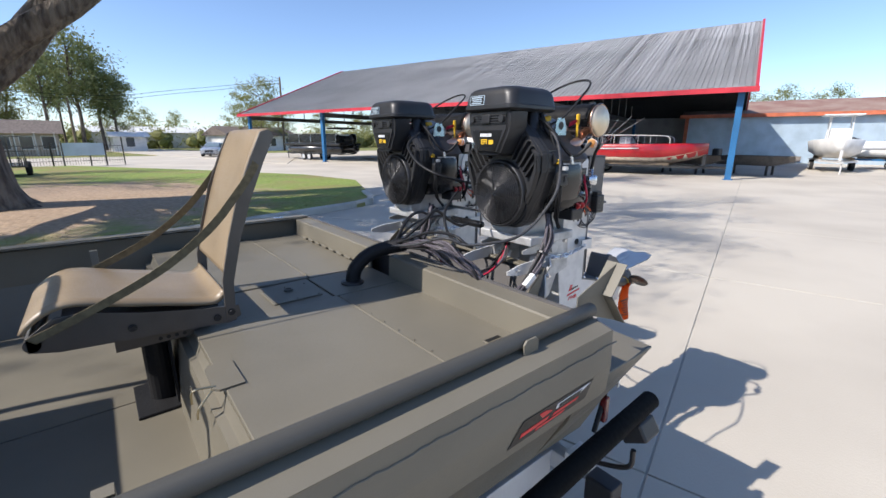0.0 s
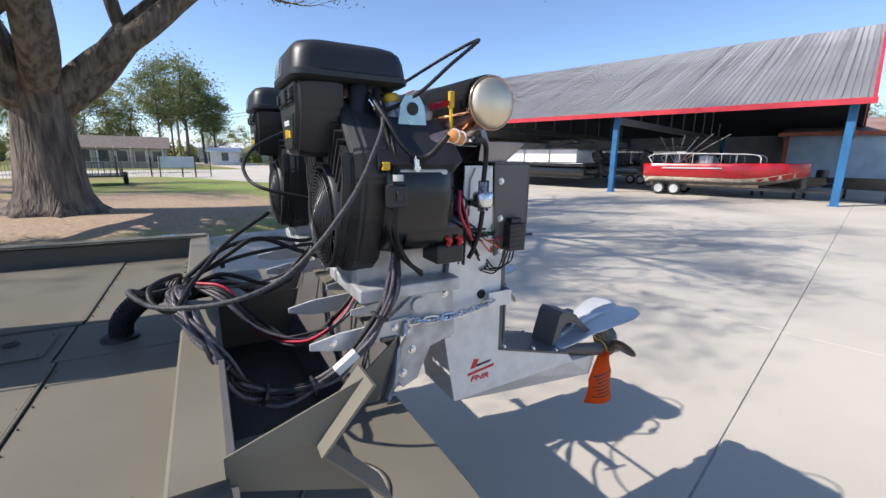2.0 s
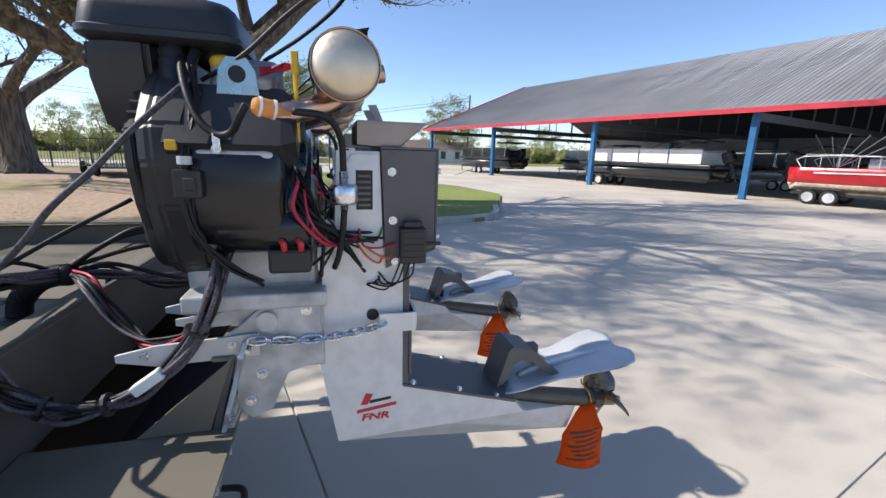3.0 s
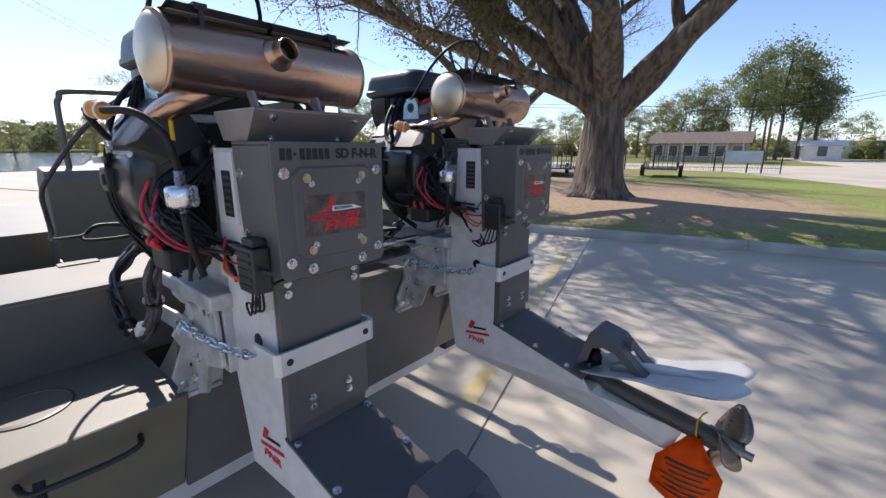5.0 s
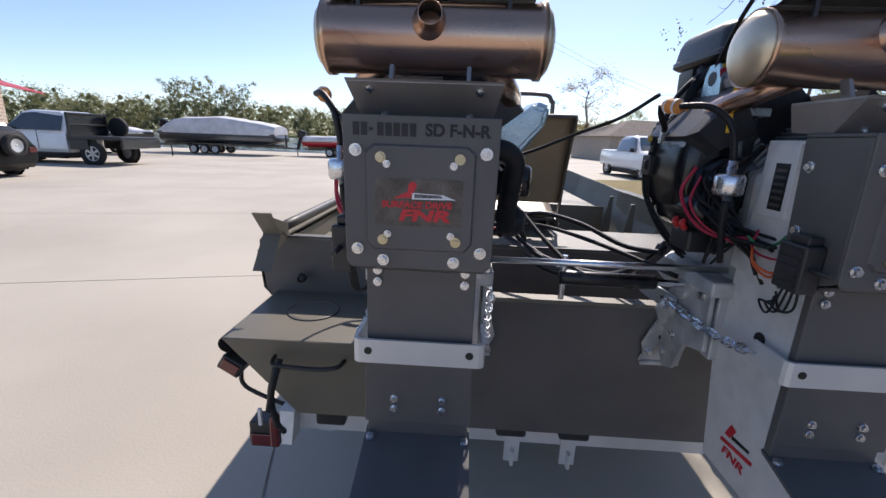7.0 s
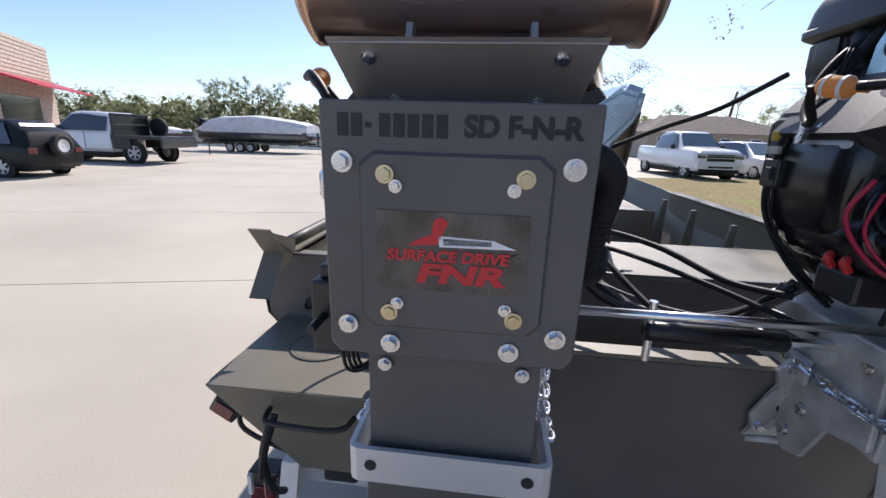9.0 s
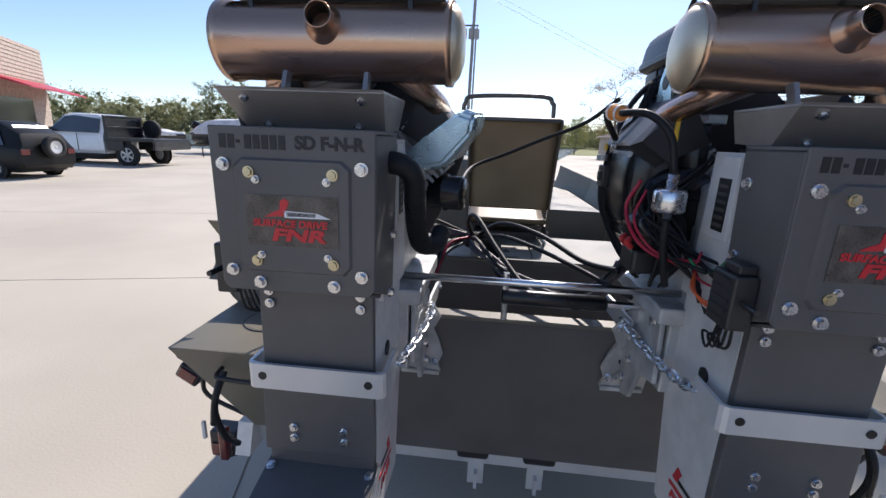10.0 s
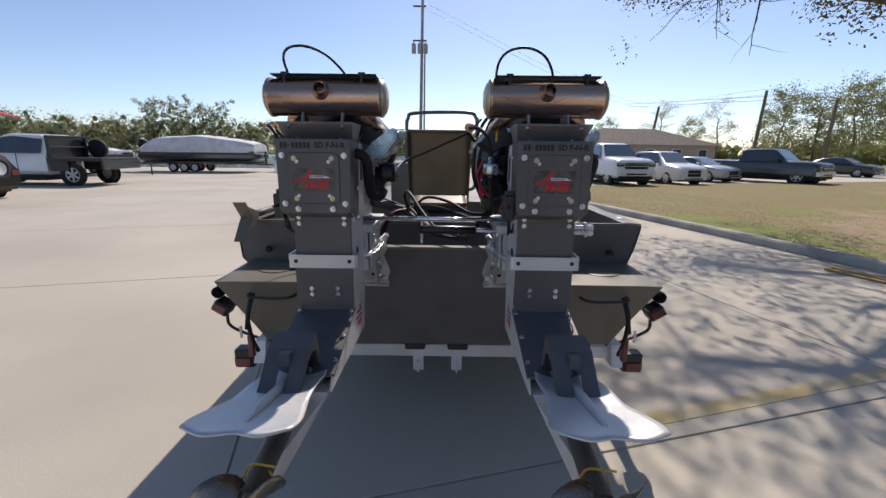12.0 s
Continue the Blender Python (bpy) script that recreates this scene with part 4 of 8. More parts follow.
def words(text, size, loc, rot, material, parent, name="lettering", depth=0.0006, bold=0.0, wide=1.0, lean=0.0):
    cu = bpy.data.curves.new(name, "FONT")
    cu.body, cu.size, cu.extrude, cu.align_x, cu.align_y, cu.offset = text, size, depth, "CENTER", "CENTER", bold
    tmp = bpy.data.objects.new(name, cu)
    scene.collection.objects.link(tmp)
    bpy.context.view_layer.update()
    me = bpy.data.meshes.new_from_object(tmp.evaluated_get(bpy.context.evaluated_depsgraph_get()))
    bpy.data.objects.remove(tmp)
    me.materials.clear()
    me.materials.append(M[material])
    me.transform(Matrix(((wide, lean, 0, 0), (0, 1, 0, 0), (0, 0, 1, 0), (0, 0, 0, 1))))
    ob = new(name, me)
    ob.matrix_basis = pose(*loc, *rot)
    ob.parent = parent
    return ob


# cut-out lettering: the maker's name as bars, the rest as read
for k in range(8):
    bm = B()
    x = -0.113 + k * 0.0135
    box(bm, x, x + (0.006 if k == 2 else 0.0105), -0.0008, 0.001, 1.624 + (0.008 if k == 2 else 0), 1.645 - (0.008 if k == 2 else 0))
    part("lettering_bar", bm, "ink", cover)
words("SD F-N-R", 0.0265, (0.060, -0.0004, 1.6345), (90, 0, 0), "ink", cover, bold=0.0011)
# decal on the cover: plain shapes in its colours
bm = B()
box(bm, -0.075, 0.073, -0.0064, -0.0058, 1.476, 1.556)
decal = part("cover_decal", bm, "decal_film", cover, "square decal in red, white and black")
for poly, mm in (([(-0.012, 1.522), (0.088 - 0.026, 1.523), (0.04, 1.531), (-0.014, 1.533)], "whiteink"),
                 ([(-0.008, 1.524), (0.038, 1.525), (0.038, 1.530), (-0.009, 1.531)], "ink"),
                 ([(-0.045, 1.522), (-0.014, 1.524), (-0.004, 1.546), (-0.010, 1.552), (-0.018, 1.548), (-0.02, 1.534), (-0.03, 1.53)], "redink"),
                 ([(0.044, 1.508), (0.066, 1.520), (0.05, 1.516)], "ink")):
    bm = B()
    prism(bm, poly, "y", -0.0068, -0.0074)
    part("decal_mark", bm, mm, decal)
words("SURFACE DRIVE", 0.0150, (-0.004, -0.0070, 1.5120), (90, 0, 0), "redink", decal, bold=0.0006, wide=1.12, lean=0.12)
words("FNR", 0.0265, (0.010, -0.0070, 1.4935), (90, 0, 0), "redink", decal, bold=0.0012, wide=1.75, lean=0.30)
# leg side decal
for sx in (-1, 1):
    bm = B()
    prism(bm, [(0.21, 0.93), (0.10, 0.945), (0.10, 0.955), (0.21, 0.94)], "x", sx * (GW + 0.0005), sx * (GW + 0.0012))
    words("FNR", 0.028, (sx * (GW + 0.001), 0.158, 0.915), (90, 0, 90 * sx), "redink", leg, bold=0.0008, wide=1.5, lean=0.25)
    prism(bm, [(0.20, 0.955), (0.18, 0.955), (0.165, 0.985), (0.185, 0.99)], "x", sx * (GW + 0.0005), sx * (GW + 0.0012))
    part("leg_decal", bm, "redink", leg)
    bm = B()
    prism(bm, [(0.175, 0.957), (0.115, 0.965), (0.115, 0.973), (0.175, 0.967)], "x", sx * (GW + 0.0005), sx * (GW + 0.001))
    part("leg_decal_bar", bm, "ink", leg)
# upper side plates beside the gear case
for sx in (-1, 1):
    bm = B()
    prism(bm, [(0.137, 1.355), (0.26, 1.355), (0.255, 1.50), (0.25, 1.645), (0.147, 1.645)], "x", sx * 0.118, sx * 0.124, 0.001)
    prism(bm, [(0.152, 1.49), (0.235, 1.49), (0.235, 1.60), (0.215, 1.638), (0.152, 1.638)], "x", sx * 0.124, sx * 0.131, 0.001)
    box(bm, sx * 0.104, sx * 0.1175, 0.10, 0.30, 1.352, 1.41)
    sp = part("side_plate", bm, "galv", motor, "galvanised side plate")
    bm = B()
    box(bm, sx * 0.1305, sx * 0.1318, 0.165, 0.205, 1.505, 1.60, 0.0004, 1)
    slot = part("slot", bm, "ink", sp)
    for k in range(6):
        bm = B()
        box(bm, sx * 0.1312, sx * 0.1330, 0.170, 0.200, 1.513 + k * 0.014, 1.519 + k * 0.014)
        part("vent_bar", bm, "shade_gray", slot)
# control module on the side
bm = B()
box(bm, -0.166, -0.129, 0.035, 0.10, 1.372, 1.462, 0.004)
box(bm, -0.158, -0.130, 0.045, 0.09, 1.462, 1.478, 0.003)
for k in range(5):
    box(bm, -0.1685, -0.165, 0.042, 0.093, 1.384 + k * 0.016, 1.389 + k * 0.016)
module = part("control_module", bm, "black", motor, "black control module")
bm = B()
cyl(bm, (-0.15, 0.035, 1.42), (-0.15, -0.004, 1.42), 0.005, seg=10)
part("switch_pin", bm, "black", module)
bm = B()
for k in range(4):
    tube(bm, [(-0.14, 0.06 + k * 0.012, 1.372), (-0.135, 0.07 + k * 0.02, 1.33 - 0.01 * k), (-0.12, 0.12 + k * 0.02, 1.31), (-0.112, 0.15, 1.34 - 0.01 * k)], 0.0025, 6)
part("module_wire", bm, "rubber", module)
# tail brace, trim plate, shaft tube and propeller
OUT = [(-0.225, 0.925), (-0.262, 1.050), (-0.276, 1.062), (-0.350, 1.040), (-0.425, 0.968), (-0.455, 0.948), (-0.475, 0.944)]
INN = [(-0.236, 0.925), (-0.270, 1.046), (-0.278, 1.055), (-0.347, 1.034), (-0.421, 0.963), (-0.453, 0.943), (-0.475, 0.939)]
bm = B()
prism(bm, OUT[:4] + INN[:4][::-1], "x", -0.056, 0.056)
for sx in (-1, 1):
    prism(bm, OUT[3:] + INN[3:][::-1], "x", sx * 0.016, sx * 0.056)
box(bm, -0.016, 0.016, -0.385, -0.348, 1.001, 1.038, 0.0, 2, Matrix.Identity(4))
brace = part("tail_brace", bm, "cover", motor, "dark folded tail brace")
for sx in (-1, 1):
    bm = B()
    prism(bm, [(-0.225, 0.925), (-0.262, 1.050), (-0.276, 1.062), (-0.350, 1.040), (-0.425, 0.968), (-0.455, 0.948), (-0.43, 0.944), (-0.40, 0.960), (-0.352, 1.000), (-0.31, 1.012), (-0.275, 1.0), (-0.262, 0.95)], "x", sx * 0.056, sx * 0.060)
    part("brace_flange", bm, "cover", brace)
bolts("brace_bolt", [(x, -0.462, 0.945) for x in (-0.038, 0.038)], (0, -0.25, 0.97), 0.008, 0.006, "zinc", brace)
bm = B()
lathe(bm, (0, -0.27, 0.92), (0, 0, 1), [(0, 0.0), (0, 0.022), (0.03, 0.022), (0.034, 0.016), (0.05, 0.016), (0.05, 0.0)], 16)
part("rubber_mount", bm, "rubber", motor, "", True)
bm = B()
# the plate runs back from its neck to two rounded lobes, dished up at the edges


def plate_half(y):
    for (a, wa), (b, wb) in zip(HALF, HALF[1:]):
        if b <= y <= a:
            f = (a - y) / (a - b)
            f = f * f * (3 - 2 * f)
            return wa + (wb - wa) * f
    return HALF[-1][1]


HALF = [(-0.235, 0.082), (-0.33, 0.096), (-0.44, 0.098), (-0.52, 0.106), (-0.58, 0.124), (-0.63, 0.134), (-0.68, 0.128), (-0.73, 0.118)]
rings = []
for i in range(17):
    u = -1 + i / 8
    rear = -0.688 - 0.020 * math.sin(math.pi * abs(u)) ** 2 + 0.012 * abs(u) ** 6
    top = []
    for k in range(23):
        y = -0.235 + (rear + 0.235) * k / 22
        lift = max(0, (-0.42 - y) / 0.3)
        top.append(Vector((u * plate_half(y), y, 0.9015 - 0.23 * (y + 0.235) + 0.010 * abs(u) ** 1.6 * lift + 0.014 * abs(u) ** 2 * (1 - min(1, lift * 4)))))
    rings.append(top + [v - Vector((0, 0, 0.006)) for v in reversed(top)])
loft(bm, rings)
plate = part("trim_plate", bm, "alu", motor, "bare aluminium anti-cavitation plate", True)
bm = B()
rings = []
for k in range(15):
    f = k / 14
    y = -0.325 - 0.315 * f
    z = 0.9015 - 0.23 * (y + 0.235) - 0.002
    h = 0.032 * math.sin(math.pi * min(1, 0.12 + f * 1.0)) ** 0.5 if f < 0.88 else 0.032 * (1 - f) / 0.12 * 0.6
    w = 0.007 + 0.006 * (1 - f)
    rings.append([(-w, y, z), (-w * 0.7, y, z + h * 0.8), (0, y, z + h), (w * 0.7, y, z + h * 0.8), (w, y, z)])
loft(bm, rings)
part("plate_rib", bm, "alu", plate, "", True)
for x in (-0.03, 0.03):
    bm = B()
    cyl(bm, (x, -0.26, 0.905), (x, -0.26, 0.93), 0.006, seg=8)
    part("plate_stud", bm, "zinc", plate)
bm = B()
SH = Vector((0, -0.73, 0.785)) - Vector((0, -0.20, 0.88))
cyl(bm, (0, -0.20, 0.88), (0, -0.62, 0.805), 0.030, seg=20)
cyl(bm, (0, -0.62, 0.805), (0, -0.655, 0.799), 0.034, seg=20)
part("shaft_tube", bm, "shade_gray", motor, "dark prop shaft tube")
bm = B()
ax = SH.normalized()
hub = Vector((0, -0.680, 0.794))
cyl(bm, hub - ax * 0.04, hub + ax * 0.035, 0.026, 0.022, seg=20)
cyl(bm, hub + ax * 0.035, hub + ax * 0.06, 0.013, seg=8)
prop = part("propeller", bm, "prop", motor, "dull steel three-bladed propeller")
qx = ax.to_track_quat("Z", "Y")
for k in range(3):
    bm = B()
    rings = []
    base = 2 * math.pi * k / 3 + 0.5
    for i in range(9):
        f = i / 8
        r = 0.018 + 0.112 * f
        w = 0.055 * math.sin(math.pi * (0.16 + 0.80 * f)) ** 0.8 + 0.004
        tw = radians(58 - 22 * f)
        ring = []
        for s, th in ((-1, 0.0005), (-0.4, 0.003), (0.4, 0.003), (1, 0.0005), (0.4, -0.003), (-0.4, -0.003)):
            a = base + s * w * math.cos(tw) / max(r, 0.03) + 0.35 * f
            ring.append(hub + qx @ Vector((r * math.cos(a), r * math.sin(a), s * w * math.sin(tw) + th - 0.01 * f)))
        rings.append(ring)
    loft(bm, rings)
    part("blade", bm, "prop", prop, "", True)
# orange tag on a yellow tie
bm = B()
tube(bm, [(0.03, -0.60, 0.83), (0.036, -0.60, 0.80), (0.0, -0.605, 0.765), (-0.036, -0.60, 0.80), (-0.02, -0.595, 0.842), (0.03, -0.60, 0.845), (0.05, -0.61, 0.85)], 0.003, 6)
tie = part("cable_tie", bm, "yellow", motor, "yellow cable tie")
bm = B()
rings = []


def tag_at(f, g):
    """A place on the curled tag: f down its length, g across it."""
    w = 0.012 + 0.080 * min(1, f * 2.0) ** 1.2
    return Vector((-0.045 + 0.014 * math.sin(5 * f + 1.3 * g) + 0.022 * g * g, -0.60 + g * w + 0.02 * f, 0.81 - 0.25 * f + 0.014 * g * f))


for f in [k / 12 for k in range(13)]:
    rings.append([tag_at(f, g) for g in (-1, -0.5, 0, 0.5, 1)])
loft(bm, rings, close=False, caps=False)
bmesh.ops.solidify(bm, geom=bm.faces[:], thickness=0.0012)
tag = part("warning_tag", bm, "orange", motor, "bright orange paper warning tag", True)
for k in range(7):
    bm = B()
    f = 0.45 + k * 0.065
    w = 0.75 - 0.12 * (k % 3)
    for off in (-0.0022, 0.0022):
        top = [tag_at(f, g * w) + Vector((off, 0, 0)) for g in (-1, -0.5, 0, 0.5, 1)]
        bot = [tag_at(f + (0.03 if k == 0 else 0.02), g * w) + Vector((off, 0, 0)) for g in (-1, -0.5, 0, 0.5, 1)]
        loft(bm, [top, bot], close=False, caps=False)
    part("tag_writing", bm, "ink", tag)

# engine: muffler, its guard and shelf
bm = B()
RY, RZ, RR = 0.226, 1.817, 0.0690
lathe(bm, (-0.219, RY, RZ), (1, 0, 0), [(0.006, RR), (0.0, RR + 0.004), (0.012, RR + 0.004), (0.016, RR), (0.422, RR), (0.426, RR + 0.004), (0.438, RR + 0.004), (0.432, RR)], 48)
muf = part("muffler", bm, "copper", motor, "steel muffler drum, heat tint and ground bounce in its colour", True)
for x, sx in ((-0.219, -1), (0.219, 1)):
    bm = B()
    lathe(bm, (x, RY, RZ), (sx, 0, 0), [(-0.004, RR), (0.002, RR * 0.97), (0.012, RR * 0.8), (0.02, RR * 0.45), (0.022, 0.0)], 36)
    part("end_cap", bm, "endcap", muf, "domed stainless end cap", True)
bm = B()
o = Vector((-0.006, RY - 0.052, RZ + 0.016))
d = Vector((0.08, -0.85, 0.16)).normalized()
lathe(bm, o, d, [(0, 0.036), (0.014, 0.033), (0.022, 0.026), (0.030, 0.023), (0.050, 0.023), (0.052, 0.022), (0.050, 0.0205), (0.0, 0.0205)], 28)
out = part("exhaust_outlet", bm, "copper", muf, "short exhaust outlet stub", True)
bm = B()
lathe(bm, o, d, [(0.040, 0.0204), (0.005, 0.0204), (0.005, 0.0)], 24)
part("black_bore", bm, "ink", out, "black bore", True)
bm = B()
ring = []
for s in (-0.20, 0.20):
    ring.append([(s, RY + (RR + 0.008) * math.cos(a), RZ + (RR + 0.008) * math.sin(a)) for a in [radians(-20 + 12.5 * k) for k in range(11)]] + [(s, RY - 0.05, RZ + RR + 0.012)])
loft(bm, ring, close=False, caps=False)
bmesh.ops.solidify(bm, geom=bm.faces[:], thickness=0.002)
guard = part("heat_guard", bm, "black", motor, "black muffler heat guard")
for x in (-0.145, 0.145):
    bm = B()
    box(bm, x - 0.012, x + 0.012, RY - 0.05, RY - 0.03, RZ + RR + 0.006, RZ + RR + 0.018)
    box(bm, x - 0.004, x + 0.004, RY - 0.05, RY - 0.044, RZ + RR - 0.03, RZ + RR + 0.012)
    part("clamp", bm, "black", guard)
bm = B()
loft(bm, [[(-0.134, 0.030, 1.716), (0.134, 0.030, 1.716), (0.134, 0.033, 1.713), (-0.134, 0.033, 1.713)], [(-0.120, 0.10, 1.655), (0.120, 0.10, 1.655), (0.120, 0.102, 1.652), (-0.120, 0.102, 1.652)]])
shelf = part("muffler_shelf", bm, "shelf", motor, "folded aluminium muffler shelf")
bm = B()
box(bm, -0.133, 0.133, 0.0335, 0.20, 1.711, 1.7155)
part("shelf_top", bm, "shelf", shelf)
for sx in (-1, 1):
    bm = B()
    loft(bm, [[(sx * 0.133, 0.036, 1.7105), (sx * 0.133, 0.20, 1.7105), (sx * 0.121, 0.20, 1.66), (sx * 0.120, 0.103, 1.655)], [(sx * 0.130, 0.036, 1.7105), (sx * 0.130, 0.20, 1.7105), (sx * 0.118, 0.20, 1.66), (sx * 0.117, 0.103, 1.655)]])
    part("shelf_gusset", bm, "shelf", shelf)
    bm = B()
    loft(bm, [[(sx * 0.07, 0.13, 1.712), (sx * 0.078, 0.13, 1.712), (sx * 0.078, 0.15, 1.712), (sx * 0.07, 0.15, 1.712)], [(sx * 0.07, 0.15, 1.757), (sx * 0.078, 0.15, 1.757), (sx * 0.078, 0.17, 1.755), (sx * 0.07, 0.17, 1.755)]])
    part("muffler_strut", bm, "shelf", shelf)
bm = B()
BAF = [(0.105, 1.60), (0.150, 1.575), (0.205, 1.590), (0.262, 1.665), (0.268, 1.705), (0.235, 1.715), (0.165, 1.655)]
loft(bm, [[(x - 0.012, 0.315, 1.63 + (z - 1.63) * 0.85) for x, z in BAF], [(x, 0.33, z) for x, z in BAF], [(x + 0.012, 0.56, z + 0.012) for x, z in BAF]])
bmesh.ops.bevel(bm, geom=bm.edges[:], offset=0.006, segments=2, affect="EDGES")
part("cylinder_baffle", bm, "bluezinc", motor, "blue-tinted pressed cylinder baffle")
bolts("shelf_bolt", [(x, 0.046, 1.701) for x in (-0.095, 0.095)] + [(x, 0.09, 1.662) for x in (-0.078, 0.078)], (0, -0.65, -0.75), 0.006, 0.004, "zinc", shelf)
# exhaust pipes, crankcase, cylinders
for sx in (-1, 1):
    bm = B()
    tube(bm, [(sx * 0.10, 0.22, 1.775), (sx * 0.15, 0.27, 1.745), (sx * 0.18, 0.36, 1.715), (sx * 0.17, 0.42, 1.70)], 0.024, 14)
    part("exhaust_pipe", bm, "copper", motor, "bent exhaust pipe", True)
bm = B()
box(bm, -0.10, 0.10, 0.30, 0.60, 1.30, 1.58, 0.02, 3)
box(bm, -0.16, 0.16, 0.28, 0.60, 1.27, 1.31, 0.006)
block = part("crankcase", bm, "cast", motor, "cast aluminium crankcase")
for sx in (-1, 1):
    bm = B()
    m = Matrix.Translation((sx * 0.04, 0.45, 1.52)) @ Matrix.Rotation(sx * radians(45), 4, "Y")
    box(bm, -0.055, 0.055, -0.07, 0.07, 0.0, 0.17, 0, 2, m)
    cyh = part("cylinder", bm, "cast", motor, "finned cast cylinder")
    for k in range(9):
        bm = B()
        box(bm, -0.07, 0.07, -0.085, 0.085, 0.03 + k * 0.016, 0.037 + k * 0.016, 0, 2, m)
        part("fin", bm, "cast", cyh)
    bm = B()
    box(bm, -0.07, 0.07, -0.08, 0.08, 0.172, 0.225, 0.018, 3, m)
    part("valve_cover", bm, "cast", cyh, "cast valve cover")
    bm = B()
    loft(bm, [[(sx * x, 0.33, z) for x, z in ((0.10, 1.66), (0.18, 1.62), (0.235, 1.66), (0.15, 1.75))], [(sx * x, 0.36, z) for x, z in ((0.10, 1.66), (0.20, 1.60), (0.25, 1.65), (0.15, 1.77))], [(sx * x, 0.57, z) for x, z in ((0.10, 1.66), (0.20, 1.60), (0.25, 1.65), (0.15, 1.77))]])
    part("cylinder_shroud", bm, "black", cyh, "pressed metal cylinder shroud")
# port-side starter drum and cover
bm = B()
prof = [(-0.09, 1.715), (-0.165, 1.712), (-0.205, 1.697), (-0.232, 1.662), (-0.246, 1.61), (-0.249, 1.55), (-0.240, 1.49), (-0.215, 1.445), (-0.175, 1.415), (-0.09, 1.405)]
loft(bm, [[(-0.09 + (x + 0.09) * k, y, 1.555 + (z - 1.555) * k) for x, z in prof] for y, k in ((0.352, 0.72), (0.360, 0.90), (0.372, 0.97), (0.40, 1.0), (0.52, 1.0), (0.545, 0.96))])
drum = part("cylinder_cover", bm, "black_gloss", motor, "rounded black cylinder cover", True)
bm = B()
lathe(bm, (-0.135, 0.356, 1.525), (0, -1, 0), [(-0.01, 0.088), (0.012, 0.085), (0.018, 0.078), (0.018, 0.055), (0.026, 0.05), (0.026, 0.0)], 32)
part("end_disc", bm, "black_gloss", drum, "round black end disc", True)
bm = B()
loft(bm, [[(-0.11, 0.36, 1.705), (-0.20, 0.36, 1.69), (-0.235, 0.36, 1.655), (-0.10, 0.36, 1.68)], [(-0.11, 0.46, 1.715), (-0.205, 0.46, 1.70), (-0.243, 0.46, 1.66), (-0.10, 0.46, 1.69)]])
part("baffle", bm, "bluezinc", drum, "shiny blue-tinted baffle plate")
bm = B()
lathe(bm, (-0.175, 0.31, 1.475), (0, 1, 0), [(0, 0.0), (0, 0.05), (0.012, 0.058), (0.18, 0.058), (0.19, 0.05), (0.19, 0)], 28)
part("starter_motor", bm, "black_gloss", motor, "black cylindrical starter motor", True)
bm = B()
box(bm, -0.225, -0.13, 0.31, 0.40, 1.375, 1.43, 0.008)
box(bm, -0.215, -0.16, 0.335, 0.36, 1.43, 1.442, 0.003)
regu = part("regulator", bm, "black", motor, "black regulator box")
bm = B()
for y in (0.33, 0.365):
    tube(bm, [(-0.225, y, 1.43), (-0.235, y, 1.445), (-0.215, y + 0.01, 1.455)], 0.007, 8)
part("terminal_boot", bm, "red", regu, "red rubber terminal boots")
# oil filter on the starboard side and corrugated hose
bm = B()
lathe(bm, (0.165, 0.40, 1.525), (1, -0.25, 0), [(0, 0.0), (0, 0.040), (0.030, 0.040), (0.032, 0.044), (0.038, 0.044), (0.040, 0.040), (0.075, 0.040), (0.082, 0.034), (0.082, 0)], 28)
part("oil_filter", bm, "black_gloss", motor, "black oil filter canister", True)
bm = B()
hose_line = [(0.105, 0.10, 1.606), (0.145, 0.095, 1.605), (0.168, 0.105, 1.585), (0.168, 0.130, 1.54), (0.166, 0.170, 1.48), (0.172, 0.205, 1.440), (0.195, 0.235, 1.435), (0.205, 0.27, 1.455)]
tube(bm, hose_line, 0.0195, 16, 8)
hs = part("breather_hose", bm, "rubber", motor, "black corrugated breather hose", True)
bm = B()
line = spline(hose_line, 14)
for i in range(42, 70, 2):
    d = (line[i + 1] - line[i]).normalized()
    cyl(bm, line[i] - d * 0.002, line[i] + d * 0.002, 0.0205, seg=16)
part("hose_rib", bm, "rubber", hs)
# blower housing, fan guard
FAN_Z = 1.497
SHR = [(-0.085, 1.345), (0.085, 1.345), (0.135, 1.38), (0.165, 1.44), (0.202, 1.52), (0.228, 1.61), (0.226, 1.685), (0.150, 1.765), (0.095, 1.82), (-0.095, 1.82), (-0.150, 1.765), (-0.226, 1.685), (-0.228, 1.61), (-0.202, 1.52), (-0.165, 1.44), (-0.135, 1.38)]
bm = B()
loft(bm, [[(x * 1.0, 0.535, 1.56 + (z - 1.56) * 1.0) for x, z in SHR], [(x, 0.60, z) for x, z in SHR], [(x * 0.93, 0.63, 1.56 + (z - 1.56) * 0.95) for x, z in SHR]])
bmesh.ops.bevel(bm, geom=bm.edges[:], offset=0.008, segments=2, affect="EDGES")
shroud = part("blower_housing", bm, "black", motor, "black ribbed plastic blower housing")
